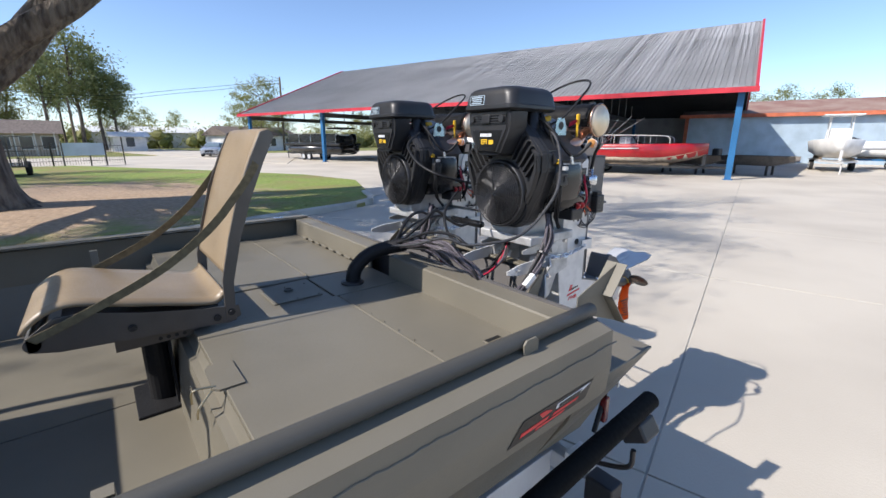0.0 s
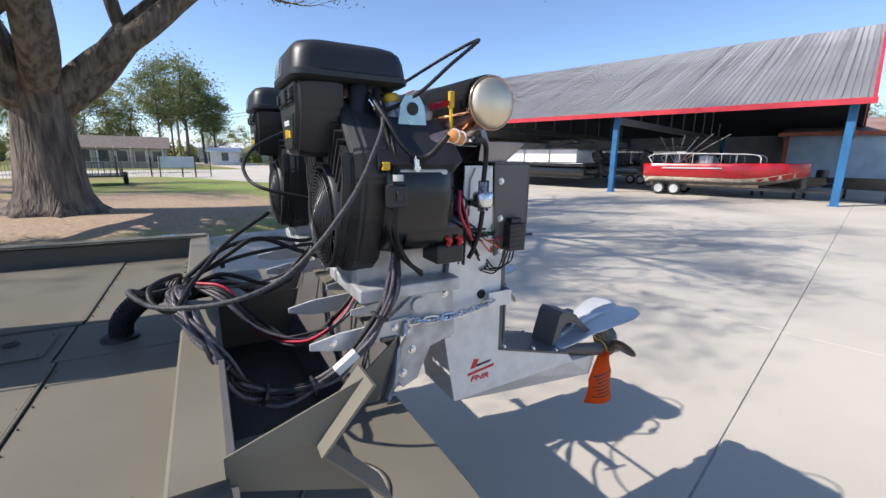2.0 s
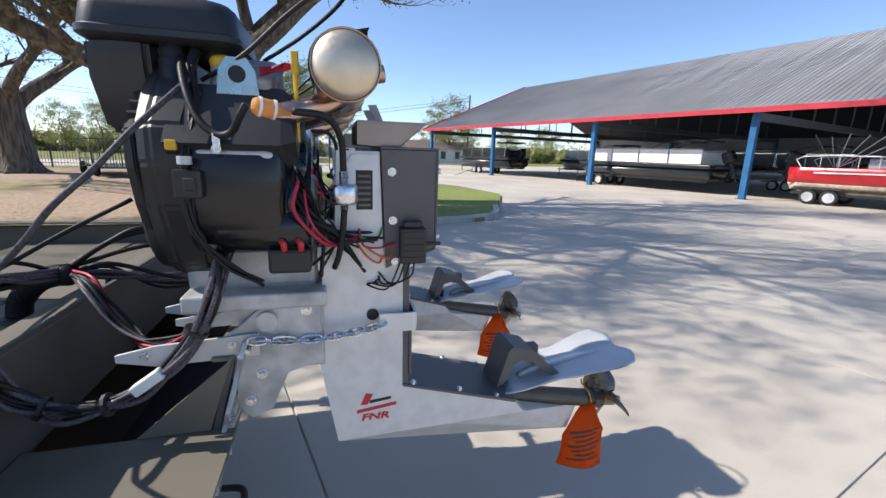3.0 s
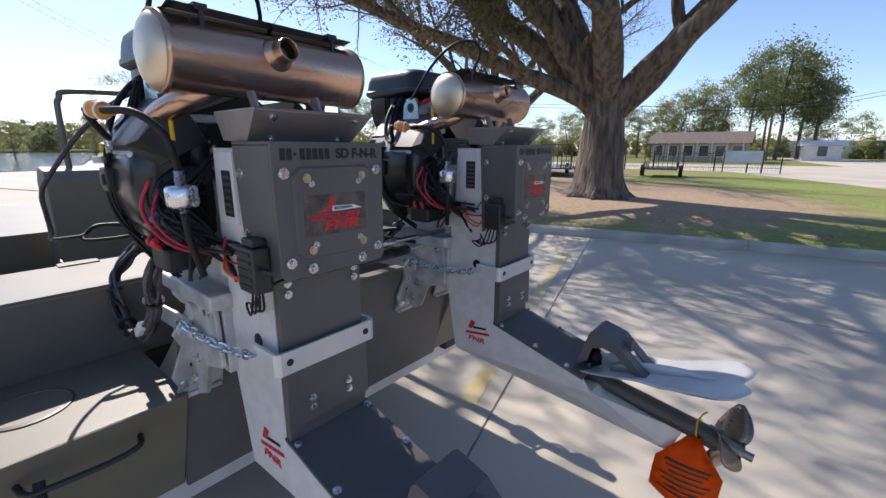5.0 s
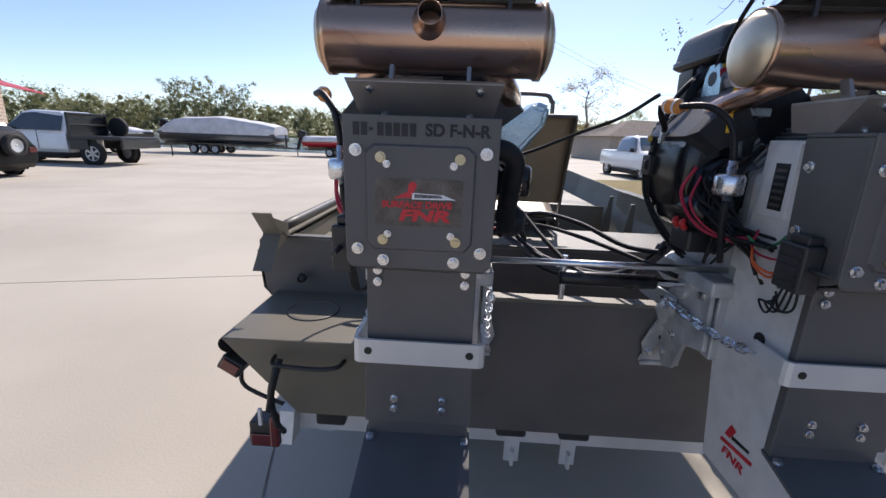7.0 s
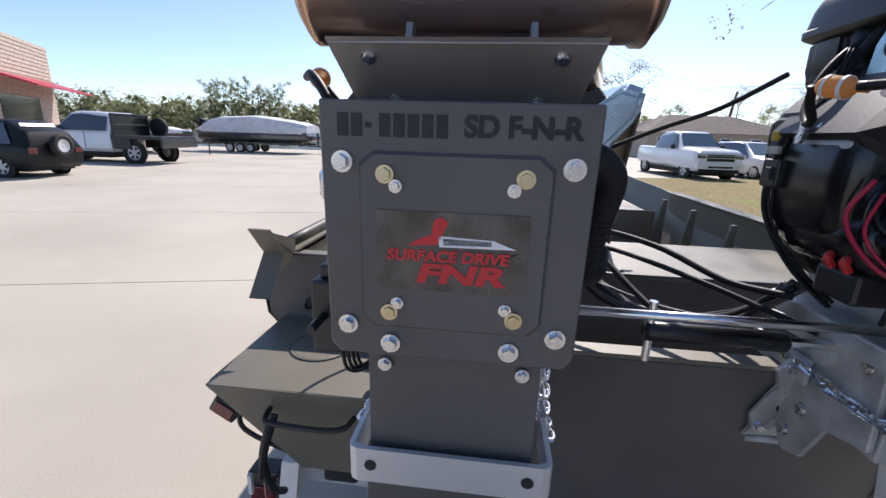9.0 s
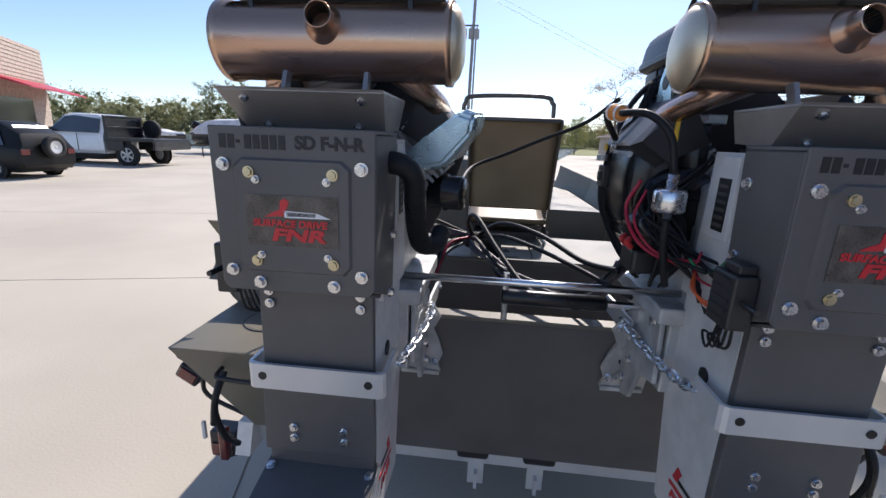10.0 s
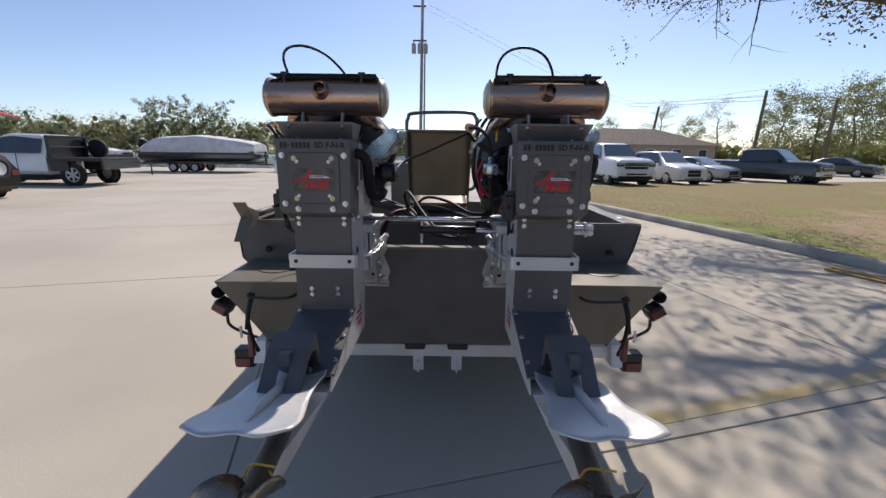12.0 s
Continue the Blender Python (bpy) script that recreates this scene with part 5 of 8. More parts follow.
for sx in (-1, 1):
    for k in range(5):
        bm = B()
        ang = radians(66 - 9 * k)
        b2 = Vector((sx * 0.168 * math.cos(ang), 0.626, FAN_Z + 0.168 * math.sin(ang)))
        a = b2 + Vector((sx * 0.058, 0, 0.098 - 0.006 * k))
        q = Vector((sx * 0.0105, 0, -0.0065))
        loft(bm, [[a - q * 0.5, a + q * 0.5, b2 + q * 0.5, b2 - q * 0.5], [v + Vector((0, 0.024, 0)) for v in (a - q * 0.3, a + q * 0.3, b2 + q * 0.3, b2 - q * 0.3)]])
        part("louvre_rib", bm, "black", shroud)
    bm = B()
    loft(bm, [[(sx * x, 0.63, z) for x, z in ((0.165, 1.70), (0.212, 1.675), (0.212, 1.60), (0.186, 1.52), (0.158, 1.46), (0.152, 1.50), (0.170, 1.56), (0.196, 1.62), (0.196, 1.66))], [(sx * x, 0.650, z) for x, z in ((0.168, 1.694), (0.208, 1.672), (0.208, 1.602), (0.182, 1.522), (0.158, 1.468), (0.155, 1.50), (0.173, 1.56), (0.199, 1.62), (0.199, 1.662))]])
    bmesh.ops.bevel(bm, geom=bm.edges[:], offset=0.004, segments=2, affect="EDGES")
    part("shroud_shoulder", bm, "black", shroud)
    bm = B()
    lathe(bm, (sx * 0.112, 0.575, 1.745), (0, 0, 1), [(0, 0.034), (0.03, 0.030), (0.032, 0.026), (0.052, 0.029), (0.054, 0.025), (0.072, 0.028), (0.074, 0.024), (0.092, 0.027), (0.094, 0.023), (0.108, 0.024), (0.108, 0)], 20)
    part("hose_bellows", bm, "black", shroud, "", True)
bm = B()
FC = Vector((0, 0.635, FAN_Z))
FR = 0.138
lathe(bm, FC - Vector((0, 0.01, 0)), (0, 1, 0), [(0, FR + 0.012), (0.028, FR + 0.010), (0.032, FR + 0.004), (0.028, FR - 0.002), (0.0, FR - 0.002)], 48)
guardf = part("fan_guard", bm, "black", motor, "round black wire fan guard", True)
for k in range(14):
    bm = B()
    r = 0.012 + (FR - 0.012) * k / 14
    y = FC.y + 0.045 - 0.02 * (r / FR) ** 2
    ringpts = [(r * math.cos(2 * math.pi * i / 40), y, FC.z + r * math.sin(2 * math.pi * i / 40)) for i in range(41)]
    tube(bm, ringpts, 0.0021, 6, 1, False, closed=False)
    part("guard_ring", bm, "guardwire", guardf, "", True)
bm = B()
for k in range(6):
    a = 2 * math.pi * k / 6 + 0.3
    tube(bm, [(0, FC.y + 0.043, FC.z), (FR * 0.5 * math.cos(a), FC.y + 0.038, FC.z + FR * 0.5 * math.sin(a)), (FR * math.cos(a), FC.y + 0.02, FC.z + FR * math.sin(a))], 0.003, 6, 2)
part("guard_spoke", bm, "black_gloss", guardf)
bm = B()
cyl(bm, FC + Vector((0, -0.008, 0)), FC + Vector((0, -0.004, 0)), FR, seg=40)
fan = part("fan", bm, "ink", guardf)
for k in range(14):
    bm = B()
    a = 2 * math.pi * k / 14
    m = Matrix.Translation(FC) @ Matrix.Rotation(a, 4, "Y") @ Matrix.Rotation(radians(30), 4, "X")
    box(bm, 0.04, FR - 0.01, -0.001, 0.001, -0.012, 0.02, 0, 2, m)
    part("fan_blade", bm, "black", guardf)
# intake cowl and air cleaner
bm = B()
IC = [(-0.128, 1.856), (0.128, 1.856), (0.126, 1.775), (0.070, 1.665), (-0.070, 1.665), (-0.126, 1.775)]
loft(bm, [[(x, 0.615, z) for x, z in IC], [(x, 0.70, z) for x, z in IC], [(x * 0.93, 0.732, 1.76 + (z - 1.76) * 0.93) for x, z in IC]])
bmesh.ops.bevel(bm, geom=bm.edges[:], offset=0.012, segments=3, affect="EDGES")
cowl = part("intake_cowl", bm, "black", motor, "black intake cowl with badge", "edges")
bm = B()
prism(bm, [(-0.088, 1.770), (0.088, 1.770), (0.052, 1.684), (-0.052, 1.684)], "y", 0.728, 0.7345, 0.001)
prism(bm, [(-0.105, 1.790), (0.105, 1.790), (0.108, 1.842), (-0.108, 1.842)], "y", 0.728, 0.7335, 0.001)
badge = part("badge_plate", bm, "black_gloss", cowl)
for k in range(8):
    bm = B()
    box(bm, 0.030 - k * 0.0085, 0.030 - k * 0.0085 + 0.0065, 0.7340, 0.7355, 1.744, 1.757)
    part("badge_bar", bm, "whiteink", badge)
words("EFI", 0.030, (0.014, 0.7350, 1.722), (90, 0, 180), "yellow", badge, "badge_letters", bold=0.0008)
bm = B()
box(bm, -0.040, -0.014, 0.7340, 0.7355, 1.713, 1.731)
part("badge_bar", bm, "yellow", badge)
for k in range(4):
    bm = B()
    box(bm, -0.095, 0.095, 0.733, 0.737, 1.798 + k * 0.010, 1.803 + k * 0.010, 0.001, 1)
    part("cowl_rib", bm, "black", cowl)
bm = B()
box(bm, -0.024, 0.024, 0.733, 0.744, 1.796, 1.834, 0.005)
part("latch", bm, "black", cowl)
for x in (0.085, -0.085):
    bm = B()
    cyl(bm, (x, 0.72, 1.815), (x, 0.742, 1.815), 0.014, seg=16)
    part("cowl_knob", bm, "black", cowl)


def rounded(w, d, r, n=6):
    out = []
    for cx, cy, a0 in ((w - r, d - r, 0), (-w + r, d - r, 90), (-w + r, -d + r, 180), (w - r, -d + r, 270)):
        for k in range(n + 1):
            a = radians(a0 + 90 * k / n)
            out.append((cx + r * math.cos(a), cy + r * math.sin(a)))
    return out


bm = B()
AC = (0.0, 0.592)
rings = []
for z, w, d, r in ((1.846, 0.132, 0.136, 0.03), (1.852, 0.143, 0.147, 0.035), (1.856, 0.148, 0.152, 0.04), (1.868, 0.148, 0.152, 0.04), (1.872, 0.144, 0.148, 0.04), (1.908, 0.140, 0.144, 0.045), (1.926, 0.135, 0.139, 0.05), (1.937, 0.124, 0.128, 0.05), (1.943, 0.108, 0.112, 0.05), (1.945, 0.085, 0.09, 0.05)):
    rings.append([(AC[0] + x, AC[1] + y, z) for x, y in rounded(w, d, r)])
loft(bm, rings)
clean = part("air_cleaner", bm, "black", motor, "black plastic air-cleaner lid", "edges")
bm = B()
TILT = Matrix.Translation((0.055, 0.7395, 1.892)) @ Matrix.Rotation(radians(6), 4, "X")
box(bm, -0.043, 0.043, -0.002, 0.0015, -0.019, 0.019, 0, 2, TILT)
dec = part("air_cleaner_decal", bm, "lightwall", clean, "dark decal with pale blue border")
bm = B()
box(bm, -0.040, 0.040, 0.0012, 0.0022, -0.0165, 0.0165, 0, 2, TILT)
part("decal_field", bm, "ink", dec)
for k in range(4):
    bm = B()
    box(bm, -0.033 + 0.006 * (k % 2), 0.033 - 0.004 * (k % 3), 0.002, 0.003, 0.009 - k * 0.0075, 0.0135 - k * 0.0075 - (0.001 if k else 0), 0, 2, TILT)
    part("decal_bar", bm, "lightwall", dec)
# throttle body, coil bracket, filters
bm = B()
box(bm, -0.17, -0.06, 0.36, 0.50, 1.70, 1.72, 0.003)
prism(bm, [(0.40, 1.72), (0.49, 1.72), (0.48, 1.80), (0.465, 1.825), (0.425, 1.825), (0.41, 1.80)], "x", -0.165, -0.160)
brk = part("lifting_bracket", bm, "bluezinc", motor, "blue-tinted zinc lifting bracket")
bm = B()
cyl(bm, (-0.1652, 0.445, 1.792), (-0.1662, 0.445, 1.792), 0.017, seg=20)
part("lifting_hole", bm, "ink", brk)
bm = B()
lathe(bm, (-0.12, 0.47, 1.72), (0.1, 0.15, 1), [(0, 0.03), (0.06, 0.03), (0.075, 0.024), (0.09, 0.024), (0.09, 0)], 20)
box(bm, -0.070, 0.085, -0.055, 0.055, -0.050, 0.036, 0.016, 3, Matrix.Translation((-0.085, 0.43, 1.785)) @ Matrix.Rotation(radians(-22), 4, "Y"))
TBM = Matrix.Translation((-0.085, 0.43, 1.785)) @ Matrix.Rotation(radians(-22), 4, "Y")
box(bm, -0.05, 0.06, -0.062, 0.0, -0.02, 0.02, 0.006, 2, TBM)
for x, z in ((-0.045, -0.028), (0.055, -0.028), (0.055, 0.022)):
    cyl(bm, TBM @ Vector((x, -0.050, z)), TBM @ Vector((x, -0.066, z)), 0.009, seg=10)
part("throttle_body", bm, "castgray", motor, "pale cast throttle body", "edges")
bm = B()
lathe(bm, (-0.112, 0.482, 1.81), (0.1, 0.15, 1), [(0, 0.022), (0.014, 0.024), (0.022, 0.018), (0.022, 0)], 16)
part("filler_cap", bm, "yellow", motor, "yellow filler cap", True)
bm = B()
cyl(bm, (-0.17, 0.33, 1.66), (-0.17, 0.33, 1.80), 0.005, seg=8)
box(bm, -0.176, -0.164, 0.322, 0.338, 1.80, 1.845, 0.003)
part("dipstick", bm, "yellow", motor, "yellow dipstick handle")
bm = B()
loft(bm, [[(-0.17, 0.325, 1.818), (-0.17, 0.325, 1.812)], [(-0.178, 0.35, 1.820), (-0.172, 0.35, 1.803)], [(-0.170, 0.375, 1.812), (-0.180, 0.375, 1.796)], [(-0.176, 0.40, 1.808), (-0.172, 0.40, 1.788)]], close=False, caps=False)
bmesh.ops.solidify(bm, geom=bm.faces[:], thickness=0.001)
part("ribbon", bm, "redwire", motor, "small magenta ribbon")
bm = B()
lathe(bm, (-0.29, 0.40, 1.722), (0.35, -0.93, -0.15), [(0, 0), (0, 0.012), (0.008, 0.017), (0.040, 0.017), (0.050, 0.011), (0.055, 0.006), (0.070, 0.006), (0.070, 0)], 18)
ff = part("fuel_filter", bm, "clear", motor, "small translucent amber fuel filter", True)
for k in (0.010, 0.036):
    bm = B()
    q = Vector((0.35, -0.93, -0.15)).normalized()
    lathe(bm, Vector((-0.29, 0.40, 1.722)) + q * k, tuple(q), [(0, 0.012), (0, 0.0185), (0.005, 0.0185), (0.005, 0.012)], 18)
    part("filter_collar", bm, "whiteink", ff, "pale plastic collar")
bm = B()
lathe(bm, (-0.20, 0.235, 1.515), (0, 0, 1), [(0, 0), (0, 0.009), (0.012, 0.009), (0.012, 0.026), (0.018, 0.030), (0.05, 0.030), (0.056, 0.026), (0.056, 0.01), (0.085, 0.010), (0.085, 0)], 20)
cyl(bm, (-0.20, 0.235, 1.54), (-0.165, 0.27, 1.54), 0.012, seg=10)
part("fuel_pump", bm, "zinc", motor, "small silver fuel pump", True)
for pts, r in (([(-0.285, 0.33, 1.715), (-0.25, 0.27, 1.71), (-0.215, 0.24, 1.67), (-0.20, 0.235, 1.60)], 0.0075),
               ([(-0.20, 0.235, 1.515), (-0.195, 0.24, 1.46), (-0.18, 0.25, 1.40), (-0.17, 0.26, 1.37)], 0.0075),
               ([(-0.295, 0.41, 1.722), (-0.285, 0.425, 1.70), (-0.262, 0.445, 1.672), (-0.250, 0.475, 1.668), (-0.235, 0.51, 1.70), (-0.20, 0.535, 1.76), (-0.15, 0.55, 1.81), (-0.10, 0.55, 1.83)], 0.0075),
               ([(-0.12, 0.53, 1.84), (-0.145, 0.535, 1.80), (-0.165, 0.53, 1.76), (-0.15, 0.50, 1.73)], 0.0105)):
    wire("fuel_hose", pts, r, "rubber", motor, "black rubber hose")
bm = B()
box(bm, -0.256, -0.246, 0.468, 0.482, 1.640, 1.672, 0.002, 1)
cyl(bm, (-0.251, 0.475, 1.640), (-0.258, 0.475, 1.640), 0.009, seg=12)
part("hose_clip", bm, "zinc", motor, "zinc hose clip with bolt")
for pts, r in (([(-0.225, 0.33, 1.58), (-0.245, 0.34, 1.52), (-0.23, 0.30, 1.46), (-0.19, 0.26, 1.43), (-0.14, 0.20, 1.44)], 0.0042),
               ([(-0.215, 0.32, 1.56), (-0.235, 0.31, 1.50), (-0.21, 0.28, 1.45), (-0.16, 0.24, 1.42)], 0.003),
               ([(-0.14, 0.20, 1.46), (-0.15, 0.19, 1.42), (-0.14, 0.15, 1.41), (-0.13, 0.11, 1.42)], 0.0025)):
    wire("red_wire", pts, r, "redwire", motor, "red battery wire")
for pts, mm in (([(-0.16, 0.20, 1.445), (-0.15, 0.17, 1.43), (-0.135, 0.15, 1.44), (-0.125, 0.14, 1.46)], "greenwire"), ([(-0.15, 0.19, 1.42), (-0.165, 0.16, 1.40), (-0.15, 0.13, 1.385), (-0.13, 0.12, 1.40), (-0.12, 0.13, 1.43)], "orangewire"), ([(-0.14, 0.21, 1.43), (-0.15, 0.18, 1.39), (-0.135, 0.15, 1.37), (-0.12, 0.14, 1.39)], "orangewire")):
    wire("thin_wire", pts, 0.0028, mm, motor)
rw = random.Random(21)
for k in range(14):
    j = lambda s=0.02: rw.uniform(-s, s)
    a0 = rw.choice([(-0.16, 0.335, 1.61), (-0.20, 0.345, 1.57), (-0.12, 0.33, 1.56), (-0.10, 0.31, 1.62)])
    a3 = rw.choice([(-0.14, 0.22, 1.40), (-0.17, 0.30, 1.36), (-0.11, 0.20, 1.36), (-0.13, 0.16, 1.44)])
    wire("engine_wire", [(a0[0] + j(), a0[1], a0[2] + j()), (-0.20 + j(0.03), 0.315 + j(0.012), 1.52 + j(0.03)), (-0.17 + j(0.03), 0.27 + j(0.02), 1.45 + j(0.02)), (a3[0] + j(), a3[1] + j(), a3[2] + j())], rw.uniform(0.0025, 0.0045), "rubber", motor)
for k in range(8):
    j = lambda s=0.009: rw.uniform(-s, s)
    wire("engine_wire", [(-0.16 + j(), 0.53 + j(), 1.80 + j()), (-0.195 + j(), 0.525 + j(), 1.72 + j()), (-0.238 + j(), 0.53 + j(), 1.64 + j()), (-0.248 + j(), 0.535 + j(), 1.56 + j(0.02)), (-0.236 + j(), 0.53 + j(), 1.47 + j()), (-0.205 + j(), 0.49 + j(), 1.40 + j()), (-0.17 + j(), 0.42, 1.34 + j())], rw.uniform(0.0025, 0.0042), "rubber", motor)
bm = B()
box(bm, -0.262, -0.236, 0.505, 0.555, 1.545, 1.600, 0.004)
box(bm, -0.268, -0.258, 0.515, 0.535, 1.560, 1.585, 0.002, 1)
coil = part("ignition_coil", bm, "black", motor, "black ignition coil beside the housing")
bm = B()
cyl(bm, (-0.262, 0.53, 1.61), (-0.262, 0.53, 1.625), 0.013, seg=14)
part("connector", bm, "cast", coil)
bm = B()
box(bm, -0.252, -0.238, 0.545, 0.565, 1.635, 1.655, 0.003)
part("yellow_plug", bm, "yellow", motor, "small yellow plug")
bm = B()
tube(bm, [(-0.13, 0.52, 1.78), (-0.165, 0.43, 1.83), (-0.180, 0.34, 1.91), (-0.176, 0.27, 1.965), (-0.14, 0.225, 1.995), (-0.07, 0.215, 2.000), (0.0, 0.25, 1.975), (0.05, 0.33, 1.92), (0.06, 0.42, 1.86)], 0.005, 8)
part("throttle_cable", bm, "rubber", motor, "looped black throttle cable", True)
# clamp plates against the transom, with ribs and lip
for sx in (-1, 1):
    bm = B()
    poly = [(0.062, 0.96), (0.062, 1.19), (0.115, 1.205), (0.172, 1.20), (0.190, 1.165), (0.166, 1.12), (0.182, 1.085), (0.196, 1.03), (0.178, 0.99), (0.190, 0.962), (0.150, 0.945)]
    loft(bm, [[(sx * x, 0.492 + (1.15 - z) * 0.265 - 0.004, z) for x, z in poly], [(sx * x, 0.480 + (1.15 - z) * 0.265 - 0.004, z) for x, z in poly]])
    bmesh.ops.bevel(bm, geom=bm.edges[:], offset=0.002, segments=1, affect="EDGES")
    clampp = part("clamp_plate", bm, "cast", motor, "cast aluminium transom clamp plate")
    for x0, z0, x1, z1 in ((0.07, 1.19, 0.15, 1.10), (0.08, 1.10, 0.155, 1.0), (0.07, 0.962, 0.185, 0.958)):
        bm = B()
        tube(bm, [(sx * x0, 0.472 + (1.15 - z0) * 0.265, z0), (sx * x1, 0.474 + (1.15 - z1) * 0.265, z1)], 0.009, 8, 1, False)
        part("rib", bm, "cast", clampp, "", True)
    for x, z, r in ((0.142, 1.06, 0.011), (0.125, 1.145, 0.014), (0.11, 1.02, 0.010)):
        bm = B()
        cyl(bm, (sx * x, 0.476 + (1.15 - z) * 0.265, z), (sx * x, 0.4745 + (1.15 - z) * 0.265, z), r, seg=16)
        part("hole", bm, "ink", clampp)
    bolts("clamp_bolt", [(sx * 0.168, 0.476 + (1.15 - z) * 0.265, z) for z in (1.0, 1.175)], (0, -1, -0.2), 0.010, 0.009, "zinc", clampp)
# tray arms carrying the engine over the well
for sx in (-1, 1):
    bm = B()
    prism(bm, [(0.44, 1.155), (0.66, 1.148), (0.74, 1.165), (0.74, 1.182), (0.66, 1.198), (0.44, 1.212)], "x", sx * 0.150, sx * 0.158, 0.001)
    arm = part("tray_arm", bm, "alu", motor, "bare aluminium tray arm")
    bolts("arm_bolt", [(sx * 0.160, y, 1.19 - (y - 0.44) * 0.05) for y in (0.50, 0.68)], (sx, 0, 0), 0.008, 0.006, "zinc", arm)
# swivel bracket clamping the leg to the transom
bm = B()
for sx in (-1, 1):
    prism(bm, [(0.29, 1.12), (0.30, 1.30), (0.40, 1.30), (0.52, 1.20), (0.50, 1.02), (0.47, 0.98), (0.42, 1.0), (0.38, 1.10)], "x", sx * 0.135, sx * 0.147, 0.003)
    prism(bm, [(0.40, 1.235), (0.56, 1.225), (0.62, 1.235), (0.62, 1.250), (0.56, 1.258), (0.40, 1.272)], "x", sx * 0.128, sx * 0.134)
cyl(bm, (-0.16, 0.42, 1.24), (0.16, 0.42, 1.24), 0.024, seg=18)
box(bm, -0.13, 0.13, 0.29, 0.33, 1.10, 1.30, 0.004)
br = part("swivel_bracket", bm, "cast", motor, "cast aluminium swivel bracket")
for sx in (-1, 1):
    bolts("bracket_bolt", [(sx * 0.147, y, z) for y, z in ((0.33, 1.26), (0.47, 1.03), (0.44, 1.10))], (sx, 0, 0), 0.010, 0.008, "zinc", br)
second = copy_thing(motor, pose(0.414, 0, 0))

# steering link between the motors
link = thing("steering_link", "chromed steering tie bar with black damper between the motors", "tie bar")
bm = B()
cyl(bm, (-0.33, 0.335, 1.327), (0.36, 0.335, 1.328), 0.009, seg=14)
part("tie_bar", bm, "chrome", link, "polished steel bar", True)
for z in (1.275, 1.250):
    bm = B()
    cyl(bm, (0.60, 0.46, z), (0.715, 0.46, z), 0.011, seg=14)
    cyl(bm, (0.70, 0.46, z), (0.728, 0.46, z), 0.017, seg=6)
    part("clevis_bolt", bm, "zinc", link, "bright clevis bolt")
bm = B()
box(bm, 0.688, 0.698, 0.44, 0.48, 1.230, 1.300, 0.004)
part("clevis_plate", bm, "zinc", link)
bm = B()
lathe(bm, (-0.085, 0.40, 1.268), (1, 0, -0.01), [(0, 0), (0, 0.018), (0.006, 0.020), (0.255, 0.020), (0.26, 0.016), (0.26, 0)], 20)
part("damper", bm, "black_gloss", link, "black steering damper", True)
bm = B()
cyl(bm, (0.17, 0.40, 1.266), (0.36, 0.40, 1.263), 0.010, seg=12)
part("damper_rod", bm, "chrome", link)
bm = B()
cyl(bm, (-0.075, 0.40, 1.205), (-0.075, 0.40, 1.33), 0.008, seg=10)
part("damper_pin", bm, "chrome", link)
from mathutils import noise as patch_noise

# ---- trees ----
rng = random.Random(7)


def leafy(name, a, b, scale, thin=0.4):
    m = bpy.data.materials.new(name)
    m.use_nodes = True
    n, l = m.node_tree.nodes, m.node_tree.links
    out = n["Material Output"]
    tc, nz = n.new("ShaderNodeTexCoord"), n.new("ShaderNodeTexNoise")
    nz.inputs["Scale"].default_value = scale
    l.new(tc.outputs["Object"], nz.inputs[0])
    geo = n.new("ShaderNodeNewGeometry")
    ad = n.new("ShaderNodeMath")
    ad.operation = "MULTIPLY_ADD"
    ad.inputs[1].default_value, ad.inputs[2].default_value = 0.6, -0.3
    l.new(geo.outputs["Random Per Island"], ad.inputs[0])
    sm = n.new("ShaderNodeMath")
    l.new(ad.outputs[0], sm.inputs[0])
    l.new(nz.outputs[0], sm.inputs[1])
    mx = n.new("ShaderNodeMix")
    mx.data_type = "RGBA"
    mx.inputs[6].default_value, mx.inputs[7].default_value = (*a, 1), (*b, 1)
    l.new(sm.outputs[0], mx.inputs[0])
    b = n["Principled BSDF"]
    b.inputs["Roughness"].default_value = 0.6
    l.new(mx.outputs[2], b.inputs["Base Color"])
    tr = n.new("ShaderNodeBsdfTranslucent")
    l.new(mx.outputs[2], tr.inputs[0])
    ms = n.new("ShaderNodeMixShader")
    ms.inputs[0].default_value = thin
    l.new(b.outputs[0], ms.inputs[1])
    l.new(tr.outputs[0], ms.inputs[2])
    l.new(ms.outputs[0], out.inputs[0])
    return m


M["leaf"] = leafy("oak_leaf", (0.075, 0.085, 0.025), (0.17, 0.14, 0.05), 0.6)
# leaf2 and woods are paled: distance haze is put into their colours
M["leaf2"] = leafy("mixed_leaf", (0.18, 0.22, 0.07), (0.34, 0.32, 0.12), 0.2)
M["pine"] = leafy("pine_needles", (0.14, 0.18, 0.075), (0.26, 0.28, 0.11), 0.2)
M["autumn"] = leafy("autumn_leaf", (0.22, 0.17, 0.05), (0.35, 0.22, 0.07), 0.2)
M["blade"] = leafy("dry_grass_blade", (0.20, 0.18, 0.06), (0.30, 0.25, 0.10), 0.5, 0.5)
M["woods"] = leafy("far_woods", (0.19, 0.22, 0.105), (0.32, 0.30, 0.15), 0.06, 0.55)


